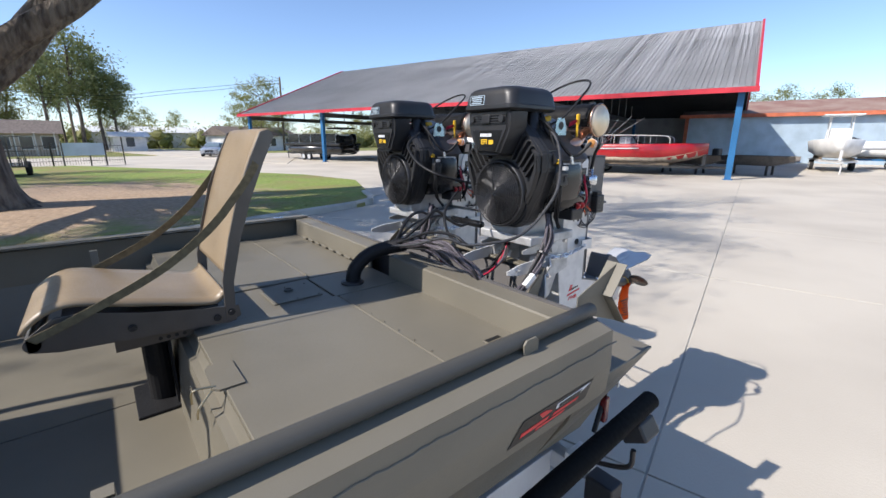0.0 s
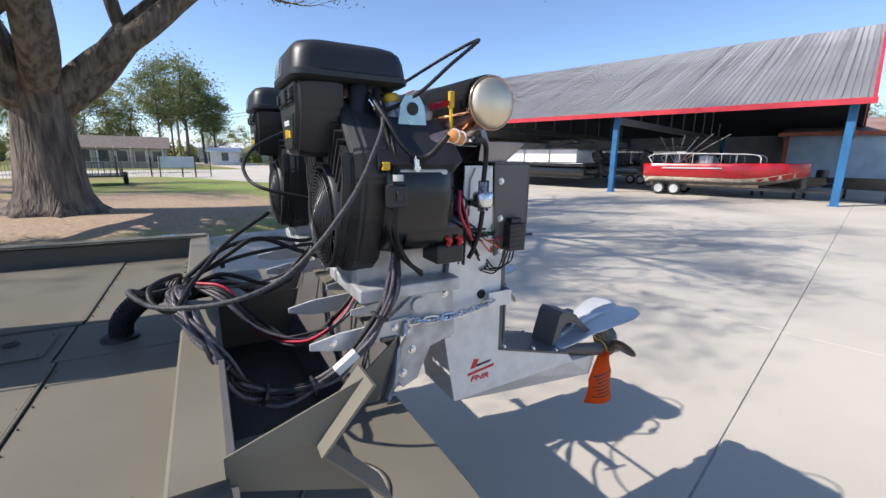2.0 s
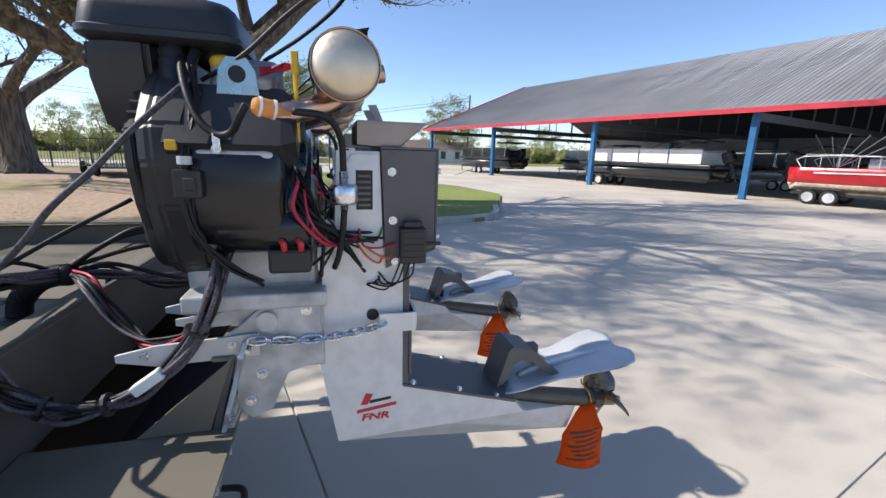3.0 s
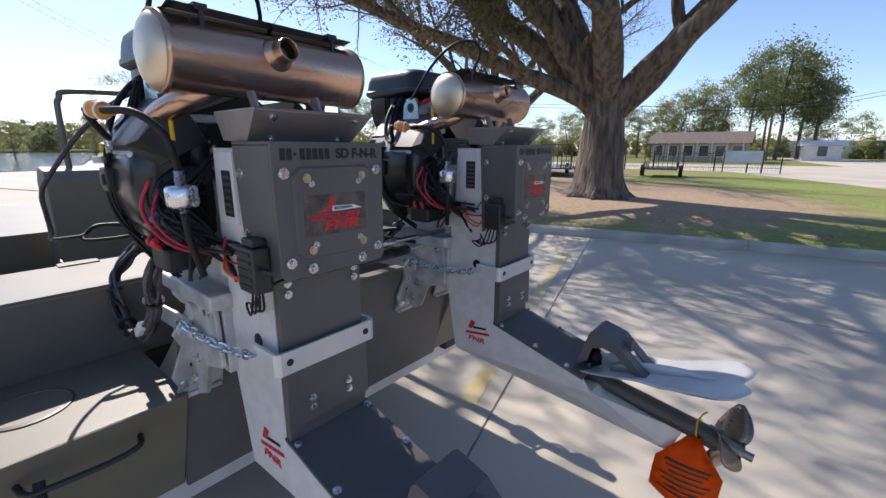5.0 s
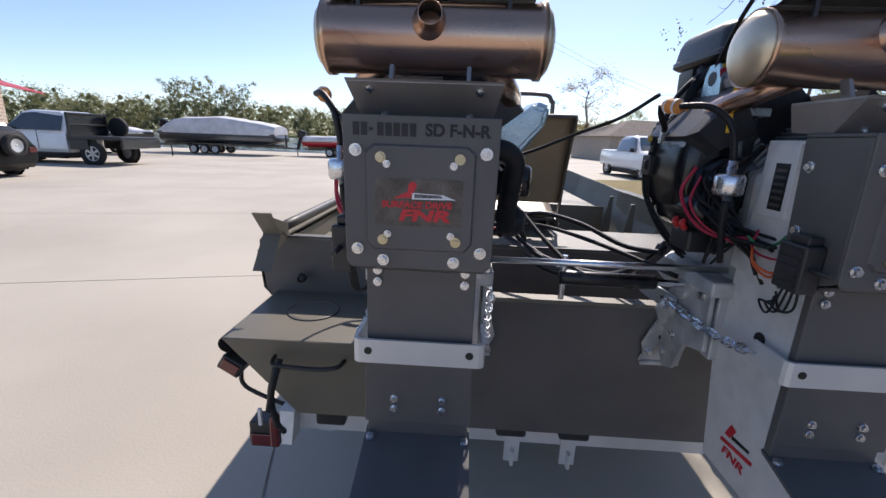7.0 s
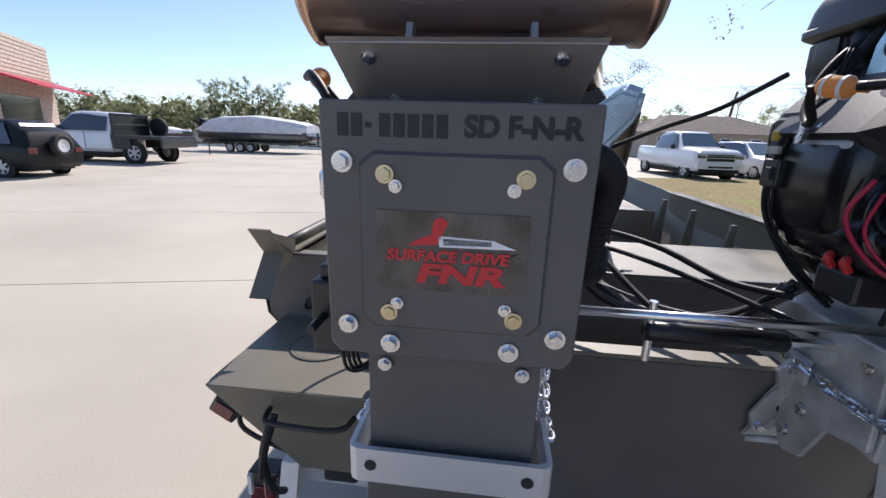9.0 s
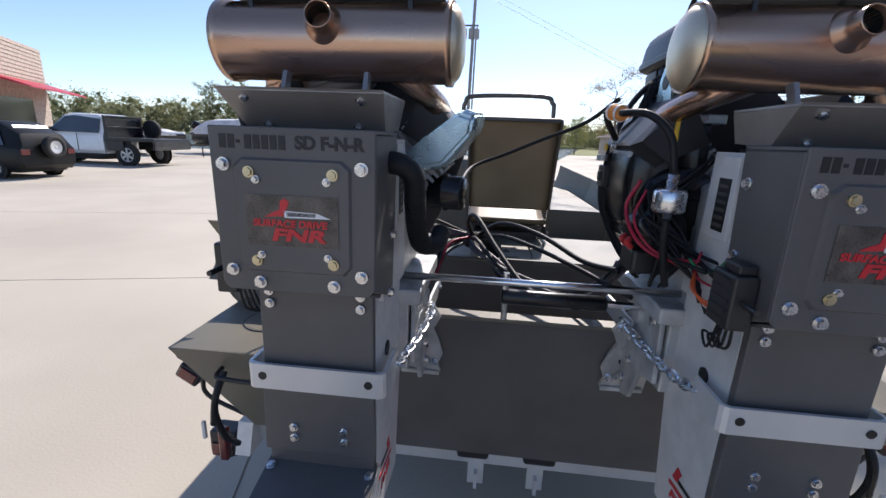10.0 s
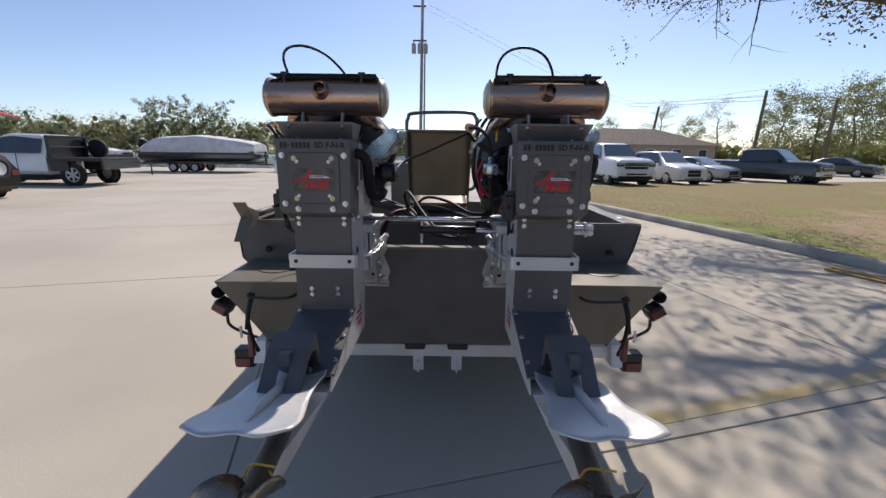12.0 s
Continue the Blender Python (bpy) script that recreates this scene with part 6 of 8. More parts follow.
def leaves(verts, faces, c, r, count, size):
    """Scatters small bent leaf blades in a clump round c."""
    for _ in range(count):
        d = Vector((rng.gauss(0, 1), rng.gauss(0, 1), rng.gauss(0, 0.7)))
        p = c + d * r * 0.5
        a = Vector((rng.uniform(-1, 1), rng.uniform(-1, 1), rng.uniform(-1, 1))).normalized()
        b = a.cross(Vector((rng.uniform(-1, 1), rng.uniform(-1, 1), rng.uniform(-1, 1)))).normalized()
        s = size * rng.uniform(0.6, 1.3)
        k = len(verts)
        verts += [p - a * s, p + b * s * 0.45, p + a * s, p - b * s * 0.45]
        faces.append((k, k + 1, k + 2, k + 3))


def core(verts, faces, c, r):
    """The dense inside of a crown: an uneven lump that the leaves cover."""
    k0 = len(verts)
    for i in range(4):
        a = math.pi * (i + 0.5) / 4
        for j in range(6):
            b = 2 * math.pi * (j + 0.5 * (i % 2)) / 6
            rr = r * rng.uniform(0.7, 1.1)
            verts.append(c + Vector((rr * math.sin(a) * math.cos(b), rr * math.sin(a) * math.sin(b), rr * math.cos(a))))
    for i in range(3):
        for j in range(6):
            faces.append((k0 + i * 6 + j, k0 + i * 6 + (j + 1) % 6, k0 + (i + 1) * 6 + (j + 1) % 6, k0 + (i + 1) * 6 + j))


def mesh_of(name, verts, faces, material, parent):
    me = bpy.data.meshes.new(name)
    me.from_pydata([tuple(v) for v in verts], [], faces)
    me.materials.append(M[material])
    ob = new(name, me)
    ob.parent = parent
    return ob


def limb(bm, ends, p, d, length, r, depth, droop, wander=0.35):
    """One limb with its twigs; the ends of the twigs are gathered for leaves."""
    pts, q = [Vector(p)], Vector(d).normalized()
    steps = 7
    for k in range(steps):
        q = (q + Vector((rng.uniform(-1, 1), rng.uniform(-1, 1), rng.uniform(-0.8, 0.8))) * wander * 0.5 + Vector((0, 0, droop))).normalized()
        pts.append(pts[-1] + q * length / steps)
    if depth < 3 or len(ends) % 6 == 0:
        tube(bm, pts, r, 9 if depth < 2 else 5, 3 if depth < 2 else 2, r1=r * (0.45 if depth < 2 else 0.2))
    if depth >= 3:
        ends.append(pts[-1])
        ends.append(pts[len(pts) // 2])
        return
    for k in range(2, steps + 1):
        for _ in range(2 if depth == 2 or k > 4 else 1):
            side = Vector((rng.uniform(-1, 1), rng.uniform(-1, 1), rng.uniform(-0.3, 0.8))).normalized()
            limb(bm, ends, pts[k], (q + side * 1.2), length * rng.uniform(0.35, 0.6), r * (0.5 - 0.04 * k) , depth + 1, droop * 0.7, wander)


def oak(at, trunk_r, fork, limbs, label, leaf_count, leaf_r):
    tree = thing("oak_tree", label, "tree", at=at)
    bm = B()
    rings = []
    for k in range(13):
        z = fork * 1.06 * k / 12
        f = k / 12
        ring = []
        for i in range(28):
            a = 2 * math.pi * i / 28
            flare = 1.25 * math.exp(-z / 0.32) * (0.45 + 0.8 * math.cos(3.5 * a + 0.8) ** 4) + 0.25 * math.exp(-z / 1.2)
            rr = trunk_r * (1.12 - 0.25 * f + flare * 0.6 + 0.45 * max(0, f - 0.8)) * (1 + 0.05 * math.cos(3 * a + 1) + 0.04 * math.cos(9 * a + 2 * z) + 0.02 * math.cos(17 * a))
            ring.append((rr * math.cos(a), rr * math.sin(a), z - 0.1))
        rings.append(ring)
    loft(bm, rings)
    part("trunk", bm, "bark", tree, "deeply furrowed grey-brown trunk", True)
    ends = []
    for d, length, r, z0, droop in limbs:
        bm = B()
        limb(bm, ends, Vector((0, 0, z0)) + Vector((d[0], d[1], 0)).normalized() * trunk_r * 0.35, d, length, r, 0, droop)
        part("limb", bm, "bark", tree, "crooked bare limb", True)
    vs, fs = [], []
    for e in ends:
        if patch_noise.noise(e * 0.55) + rng.uniform(-0.12, 0.12) > 0.01:
            leaves(vs, fs, e, leaf_r * 0.66, leaf_count, 0.055)
    ob = mesh_of("crown", vs, fs, "leaf", tree)
    ob["label"] = "thin crown of small olive leaves"
    return tree


near_oak = oak((13.2, 4.35, 0.08), 0.64, 3.2,
    [((-0.35, 0.95, 0.85), 9.0, 0.42, 2.75, 0.015), ((0.25, -0.95, 0.80), 9.0, 0.44, 2.75, 0.015), ((-0.1, 0.2, 1.6), 6.5, 0.36, 2.9, 0.03), ((-0.9, 0.35, 1.2), 6.0, 0.32, 2.9, 0.02), ((-0.75, 0.6, 0.95), 9.5, 0.34, 2.85, 0.01), ((-0.7, -0.6, 1.1), 9.0, 0.32, 2.95, 0.015), ((-0.2, -1.0, 1.0), 10.5, 0.34, 2.9, 0.015), ((-1.0, -0.15, 0.95), 9.0, 0.30, 2.9, 0.015), ((-0.80, 0.80, 0.70), 8.5, 0.30, 2.8, 0.0)],
    "large spreading oak with furrowed trunk beside the kerb", 14, 0.7)
bm = B()
tube(bm, [(-0.30, -0.1, 2.6), (-0.45, -0.12, 3.3), (-0.62, -0.16, 3.9), (-0.70, -0.2, 4.2)], 0.34, 14, 4, r1=0.28, closed=False)
lathe(bm, (-0.70, -0.19, 4.18), (-0.3, -0.1, 1), [(0, 0.29), (0.05, 0.28), (0.05, 0.22), (-0.05, 0.16), (-0.07, 0)], 16)
part("cut_stub", bm, "bark", near_oak, "hollow sawn-off limb stub", True)
oak((24.2, 15.2, 0.08), 0.72, 3.6,
    [((-0.9, 0.5, 0.8), 8.0, 0.36, 3.2, 0.02), ((0.7, -0.7, 0.9), 7.5, 0.36, 3.1, 0.02), ((-0.2, 0.2, 1.6), 7.0, 0.36, 3.3, 0.03), ((0.5, 0.8, 1.0), 7.0, 0.3, 3.3, 0.02), ((-0.7, -0.7, 1.0), 7.5, 0.3, 3.3, 0.01)],
    "large gnarled oak standing on bare earth", 4, 0.9)


def grove_tree(name, label, h, kind, seed, material, count=46, size=0.34, bare=0.45):
    """A taller tree seen from afar: trunk, boughs, and a ragged crown."""
    rng.seed(seed)
    tree = thing(name, label, "tree")
    bm = B()
    bend = 0.02 * h if kind == "pine" else 0.05 * h
    tube(bm, [(0, 0, -0.1), (bend * 0.5, -bend * 0.2, h * 0.35), (-bend * 0.4, bend * 0.4, h * 0.65), (bend * 0.3, 0, h * (0.97 if kind == "pine" else 0.82))], h * 0.017, 8, 4, r1=h * 0.003)
    vs, fs = [], []
    for k in range(count):
        f = bare + (1 - bare) * (k + rng.random()) / count
        g = (f - bare) / (1 - bare)
        spread = h * (0.19 if kind == "pine" else 0.36) * math.sqrt(max(0.06, 1 - ((g - 0.45) / 0.60) ** 2))
        a = rng.uniform(0, 6.28)
        rr = spread * rng.uniform(0.3, 1.0)
        c = Vector((rr * math.cos(a), rr * math.sin(a), f * h + rng.uniform(-0.05, 0.05) * h))
        if k % 2 == 0:
            tube(bm, [(0, 0, c.z - 0.12 * h), (c.x * 0.5, c.y * 0.5, c.z - 0.07 * h), tuple(c)], h * 0.005, 4, 2, r1=h * 0.0015)
        leaves(vs, fs, c, h * rng.uniform(0.06, 0.13), 120, size * h / 12)
    part("trunk", bm, "bark", tree)
    mesh_of("crown", vs, fs, material, tree)
    return tree


def polar(az, dist, z=0.0):
    return (dist * math.sin(radians(az)) - 0.5, dist * math.cos(radians(az)) - 0.3, z)


protos = {"pine": grove_tree("pine_tree", "tall thin pine with a ragged dark crown", 16, "pine", 3, "pine", 44, 0.15, 0.45),
          "leafy": grove_tree("shade_tree", "rounded green shade tree", 11, "leafy", 5, "leaf2", 70, 0.14, 0.2),
          "thin": grove_tree("bare_tree", "half-bare tree with sparse yellowing leaves", 10, "leafy", 8, "autumn", 40, 0.09, 0.28)}
first = set()
for kind, az, dist, h in (("pine", 85.5, 80, 15.5), ("pine", 88.0, 84, 16.5), ("pine", 89.8, 88, 15), ("leafy", 83, 90, 13), ("leafy", 91.0, 96, 10), ("pine", 86.8, 95, 15), ("leafy", 81, 86, 12), ("leafy", 79, 88, 11), ("pine", 90.9, 86, 12),
                         ("leafy", 105.3, 80, 11.5), ("leafy", 103.5, 84, 8), ("leafy", 107.5, 95, 9), ("leafy", 94, 150, 10), ("leafy", 97, 150, 9.5), ("leafy", 77, 88, 10), ("leafy", 74.5, 92, 9), ("leafy", 72, 90, 10),
                         ("thin", 15.4, 60, 10.5), ("leafy", 21, 62, 6), ("thin", 27.0, 66, 8.2), ("thin", 32.8, 62, 7.6), ("leafy", 38.5, 60, 8.5), ("leafy", 41.5, 56, 7.5), ("leafy", 44, 60, 9), ("leafy", 30, 80, 7), ("leafy", 47, 66, 9), ("thin", 50.5, 80, 8),
                         ("thin", 59.5, 70, 9.0), ("leafy", 55, 95, 8), ("leafy", 63, 95, 8), ("leafy", 66, 100, 9), ("leafy", 69, 92, 10), ("leafy", 17.5, 66, 5), ("leafy", 11, 75, 6), ("leafy", 5, 80, 5),
                         ("leafy", 160, 75, 8.5), ("leafy", 163.5, 80, 9), ("leafy", 167, 78, 9), ("leafy", 171, 80, 9), ("leafy", 176, 80, 8), ("leafy", 113, 120, 9), ("leafy", 118, 120, 9)):
    base = protos[kind]
    hh = {"pine": 16, "leafy": 11, "thin": 10}[kind]
    m = Matrix.Translation(polar(az, dist, -0.06)) @ Matrix.Rotation(az * 1.7, 4, "Z") @ Matrix.Diagonal((h / hh * (0.85 + 0.5 * (az * 7.3 % 1)), h / hh * (0.85 + 0.5 * (az * 3.1 % 1)), h / hh, 1))
    if kind not in first:
        base.matrix_world = m
        first.add(kind)
    else:
        t = copy_thing(base, Matrix.Identity(4))
        t.matrix_basis = m
# far shore woods
rng.seed(11)
vs, fs = [], []
for k in range(520):
    az = rng.uniform(-80, 24)
    dist = rng.uniform(152, 182)
    h = rng.uniform(7.0, 11.5) * (1.0 if az > -46 else 1.15) * (0.8 if az > -15 else 1.0)
    base = Vector(polar(az, dist, 0.3))
    for j in range(5):
        r = rng.uniform(1.3, 2.0)
        c = base + Vector((rng.uniform(-1.8, 1.8), rng.uniform(-1.8, 1.8), h * (0.15 + 0.7 * j / 4)))
        leaves(vs, fs, c, r * 1.5, 70, 0.30)
        core(vs, fs, c, r * 0.4)
for k in range(17):
    az = -34.8 + 8.4 * (k + rng.random()) / 17
    base = Vector(polar(az, rng.uniform(150, 158), 0.3))
    h = rng.uniform(12, 17.5)
    for j in range(9):
        leaves(vs, fs, base + Vector((rng.uniform(-2.0, 2.0), rng.uniform(-1.8, 1.8), h * (0.50 + 0.48 * j / 8))), rng.uniform(0.8, 1.4), 55, 0.26)
        if j % 4 == 0:
            core(vs, fs, base + Vector((rng.uniform(-0.8, 0.8), rng.uniform(-0.8, 0.8), h * (0.52 + 0.42 * j / 8))), 0.4)
    k0 = len(vs)
    for z in (0.0, h * 0.95):
        vs += [base + Vector((0.16 - 0.10 * z / h, 0, z)), base + Vector((-0.08 + 0.05 * z / h, 0.14 - 0.09 * z / h, z)), base + Vector((-0.08 + 0.05 * z / h, -0.14 + 0.09 * z / h, z))]
    fs += [(k0, k0 + 1, k0 + 4, k0 + 3), (k0 + 1, k0 + 2, k0 + 5, k0 + 4), (k0 + 2, k0, k0 + 3, k0 + 5)]
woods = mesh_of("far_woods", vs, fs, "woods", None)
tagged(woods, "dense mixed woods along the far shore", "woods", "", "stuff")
vs, fs = [], []
for k in range(260):
    az = rng.choice([rng.uniform(24, 80), rng.uniform(76, 125), rng.uniform(155, 185)])
    dist = rng.uniform(100, 130)
    base = Vector(polar(az, dist, 0.0))
    for j in range(4):
        leaves(vs, fs, base + Vector((rng.uniform(-2.4, 2.4), rng.uniform(-2.4, 2.4), 5.2 * (0.1 + 0.8 * j / 4))), 2.4, 30, 0.30)
        core(vs, fs, base + Vector((rng.uniform(-1.6, 1.6), rng.uniform(-1.6, 1.6), 0.6 + 2.6 * j / 4)), 1.2)
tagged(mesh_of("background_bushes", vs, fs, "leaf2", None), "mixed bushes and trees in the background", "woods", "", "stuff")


# ---- short grass along the lawn's near edge ----
rng.seed(17)
vs, fs = [], []
for k in range(34000):
    a = 7.32 + 5.5 * rng.random() ** 1.6
    b = rng.uniform(-6.0, 16.3)
    if a > 7.9 + 0.9 * (b + 6.6) + 1.0:
        continue
    p = lot(a, b, 0.088)
    d = math.hypot(p.x - 13.0, p.y - 3.6) + 1.3 * math.sin(p.x * 1.9 + p.y) + 1.1 * math.sin(p.y * 2.3 - p.x * 0.7)
    if d < 4.3 or patch_noise.noise(Vector((p.x * 0.9, p.y * 0.9, 3.1))) + 0.5 * patch_noise.noise(Vector((p.x * 2.3, p.y * 2.3, 7.7))) < rng.uniform(-0.8, 0.6):
        continue
    h, w, t = rng.uniform(0.010, 0.028), rng.uniform(0.004, 0.009), rng.uniform(0, 6.28)
    q = Vector((math.cos(t), math.sin(t), 0)) * w
    k0 = len(vs)
    vs += [p - q, p + q, p + Vector((rng.uniform(-0.03, 0.03), rng.uniform(-0.03, 0.03), h))]
    fs.append((k0, k0 + 1, k0 + 2))
tagged(mesh_of("grass_blades", vs, fs, "blade", None), "short uneven grass blades on the lawn edge", "grass", "", "stuff")


# ---- vehicles ----
def wheel(parent, x, y, r, w, side, spokes=6):
    bm = B()
    lathe(bm, (x - side * w / 2, y, r), (side, 0, 0), [(0, r * 0.6), (0, r * 0.92), (w * 0.12, r), (w * 0.88, r), (w, r * 0.92), (w, r * 0.66)], 28)
    t = part("wheel", bm, "tyre", parent, "", True)
    bm = B()
    lathe(bm, (x + side * w * 0.28, y, r), (side, 0, 0), [(0, 0), (0, r * 0.66), (w * 0.2, r * 0.66), (w * 0.22, r * 0.6), (w * 0.1, r * 0.56), (w * 0.1, 0.0)], 24)
    for k in range(spokes):
        m = Matrix.Translation((x + side * w * 0.42, y, r)) @ Matrix.Rotation(2 * math.pi * k / spokes, 4, "X")
        box(bm, -0.02, 0.02, -r * 0.09, r * 0.09, 0, r * 0.58, 0, 1, m)
    part("rim", bm, "alu", t, "", False)


def vehicle(name, label, cat, at, rz, stations, paint, wheels, glass_side, extras=()):
    """Body skinned over stations along its length: y, bottom, belt and roof heights, belt and roof half-widths."""
    car = thing(name, label, cat, "parked vehicles", at=at, rz=rz)
    bm = B()
    rings = []
    for y, zb, zm, zr, wm, wr in stations:
        half = [(wm * 0.92, zb), (wm, zb + 0.12), (wm, zm - 0.08), (wm * 0.97, zm), (wr, zr - 0.04), (wr * 0.86, zr)]
        rings.append([(x, y, z) for x, z in half] + [(-x, y, z) for x, z in reversed(half)])
    loft(bm, rings)
    bmesh.ops.bevel(bm, geom=[e for e in bm.edges if e.is_manifold and e.calc_face_angle(0) > 0.6], offset=0.03, segments=2, affect="EDGES")
    part("body", bm, paint, car, "", "edges")
    for poly, x0, x1 in glass_side:
        for s in (-1, 1):
            bm = B()
            lo = [(s * (x0 + (x1 - x0) * f), y, z) for y, z, f in poly]
            loft(bm, [lo, [(x + s * 0.012, y, z) for x, y, z in lo]])
            part("window", bm, "glassdark", car)
    for x, y, r in wheels:
        for s in (-1, 1):
            bm = B()
            lathe(bm, (s * (x + 0.005), y, r), (s, 0, 0), [(0, 0), (0, r * 1.18), (0.012, r * 1.18), (0.012, 0)], 28)
            part("wheel_arch", bm, "rubber", car)
            wheel(car, s * (x - 0.08), y, r, 0.22, s)
    bm = B()
    box(bm, -wheels[0][0] + 0.12, wheels[0][0] - 0.12, stations[-1][0] + 0.25, stations[0][0] - 0.2, 0.19, 0.5, 0.03, 2)
    part("underbody", bm, "rubber", car)
    for nm, (x0, x1, y0, y1, z0, z1), mm in extras:
        bm = B()
        box(bm, x0, x1, y0, y1, z0, z1, 0.012, 2)
        part(nm, bm, mm, car)
    return car


def pickup(label, at, rz, paint, flat=False):
    st = [(2.90, 0.46, 0.98, 1.06, 0.86, 0.76), (2.82, 0.38, 1.06, 1.14, 0.93, 0.84), (2.60, 0.36, 1.10, 1.20, 0.97, 0.87), (1.45, 0.38, 1.14, 1.27, 0.98, 0.88), (1.30, 0.38, 1.14, 1.29, 0.98, 0.80), (0.65, 0.42, 1.12, 1.86, 0.97, 0.70), (0.3, 0.42, 1.12, 1.92, 0.97, 0.70), (-0.75, 0.42, 1.12, 1.90, 0.97, 0.70), (-1.0, 0.42, 1.12, 1.80, 0.97, 0.72), (-1.06, 0.42, 1.12, 1.26, 0.97, 0.90)]
    if not flat:
        st += [(-1.10, 0.42, 1.12, 1.24, 0.97, 0.94), (-2.9, 0.46, 1.12, 1.24, 0.96, 0.93), (-2.95, 0.6, 1.05, 1.16, 0.95, 0.92)]
    gl = [([(0.62, 1.78, 0.9), (1.12, 1.28, 0.1), (1.12, 1.2, 0.0), (-0.9, 1.2, 0.0), (-0.88, 1.72, 0.85), (0.2, 1.82, 0.95)], 0.965, 0.71)]
    bumper = "zinc" if paint == "cargray" else paint
    ex = [("grille", (-0.56, 0.56, 2.86, 2.925, 0.76, 1.03), "black_gloss"), ("bumper", (-0.95, 0.95, 2.78, 2.98, 0.46, 0.70), bumper), ("lower_grille", (-0.50, 0.50, 2.96, 2.99, 0.50, 0.58), "black_gloss"), ("air_dam", (-0.82, 0.82, 2.72, 2.92, 0.30, 0.46), "rubber"), ("fog_light", (0.60, 0.74, 2.965, 2.99, 0.52, 0.60), "zinc"), ("fog_light", (-0.74, -0.60, 2.965, 2.99, 0.52, 0.60), "zinc"),
          ("headlight", (0.58, 0.92, 2.76, 2.905, 0.86, 1.02), "glassdark"), ("headlight", (-0.92, -0.58, 2.76, 2.905, 0.86, 1.02), "glassdark"), ("headlight_bar", (0.60, 0.90, 2.78, 2.915, 0.97, 0.995), "whiteink"), ("headlight_bar", (-0.90, -0.60, 2.78, 2.915, 0.97, 0.995), "whiteink"),
          ("mirror", (1.0, 1.18, 0.95, 1.05, 1.18, 1.36), "black"), ("mirror", (-1.18, -1.0, 0.95, 1.05, 1.18, 1.36), "black"), ("grille_bar", (-0.56, 0.56, 2.92, 2.94, 0.87, 0.90), "zinc"), ("grille_bar", (-0.56, 0.56, 2.92, 2.94, 0.97, 0.99), "zinc"), ("side_step", (0.88, 1.02, -1.2, 1.3, 0.34, 0.40), "rubber"), ("side_step", (-1.02, -0.88, -1.2, 1.3, 0.34, 0.40), "rubber")]
    if flat:
        ex += [("flatbed", (-1.05, 1.05, -3.2, -1.15, 0.92, 1.04), "black"), ("rack_post", (-0.95, -0.87, -1.22, -1.12, 1.0, 1.85), "black"), ("rack_post", (0.87, 0.95, -1.22, -1.12, 1.0, 1.85), "black"), ("rack_bar", (-0.95, 0.95, -1.22, -1.12, 1.78, 1.86), "black"), ("rack_bar", (-0.95, 0.95, -1.22, -1.12, 1.40, 1.46), "black"), ("rack_mesh", (-0.87, 0.87, -1.17, -1.15, 1.04, 1.78), "carblack"), ("door_seam", (-0.985, -0.975, 0.02, 0.035, 0.55, 1.20), "rubber"), ("door_seam", (0.975, 0.985, 0.02, 0.035, 0.55, 1.20), "rubber"), ("door_handle", (0.975, 1.0, -0.28, -0.10, 1.02, 1.06), "black"), ("door_handle", (0.975, 1.0, 0.62, 0.80, 1.02, 1.06), "black"), ("toolbox", (-1.02, -0.6, -1.9, -1.2, 0.55, 0.92), "black"), ("toolbox", (0.6, 1.02, -1.9, -1.2, 0.55, 0.92), "black"), ("tail_panel", (-1.05, 1.05, -3.25, -3.15, 0.62, 0.95), "carblack")]
    else:
        ex += [("tail_light", (0.80, 0.94, -2.98, -2.90, 0.78, 1.1), "lamp_red"), ("tail_light", (-0.94, -0.80, -2.98, -2.90, 0.78, 1.1), "lamp_red")]
    car = vehicle("pickup_truck", label, "truck", at, rz, st, paint, [(0.93, 1.95, 0.41), (0.93, -1.95, 0.41)], gl, ex)
    bm = B()
    loft(bm, [[(-0.76, 1.27, 1.30), (0.76, 1.27, 1.30), (0.66, 0.70, 1.83), (-0.66, 0.70, 1.83)], [(-0.76, 1.29, 1.31), (0.76, 1.29, 1.31), (0.66, 0.72, 1.84), (-0.66, 0.72, 1.84)]])
    part("windscreen", bm, "windscreen", car)
    return car


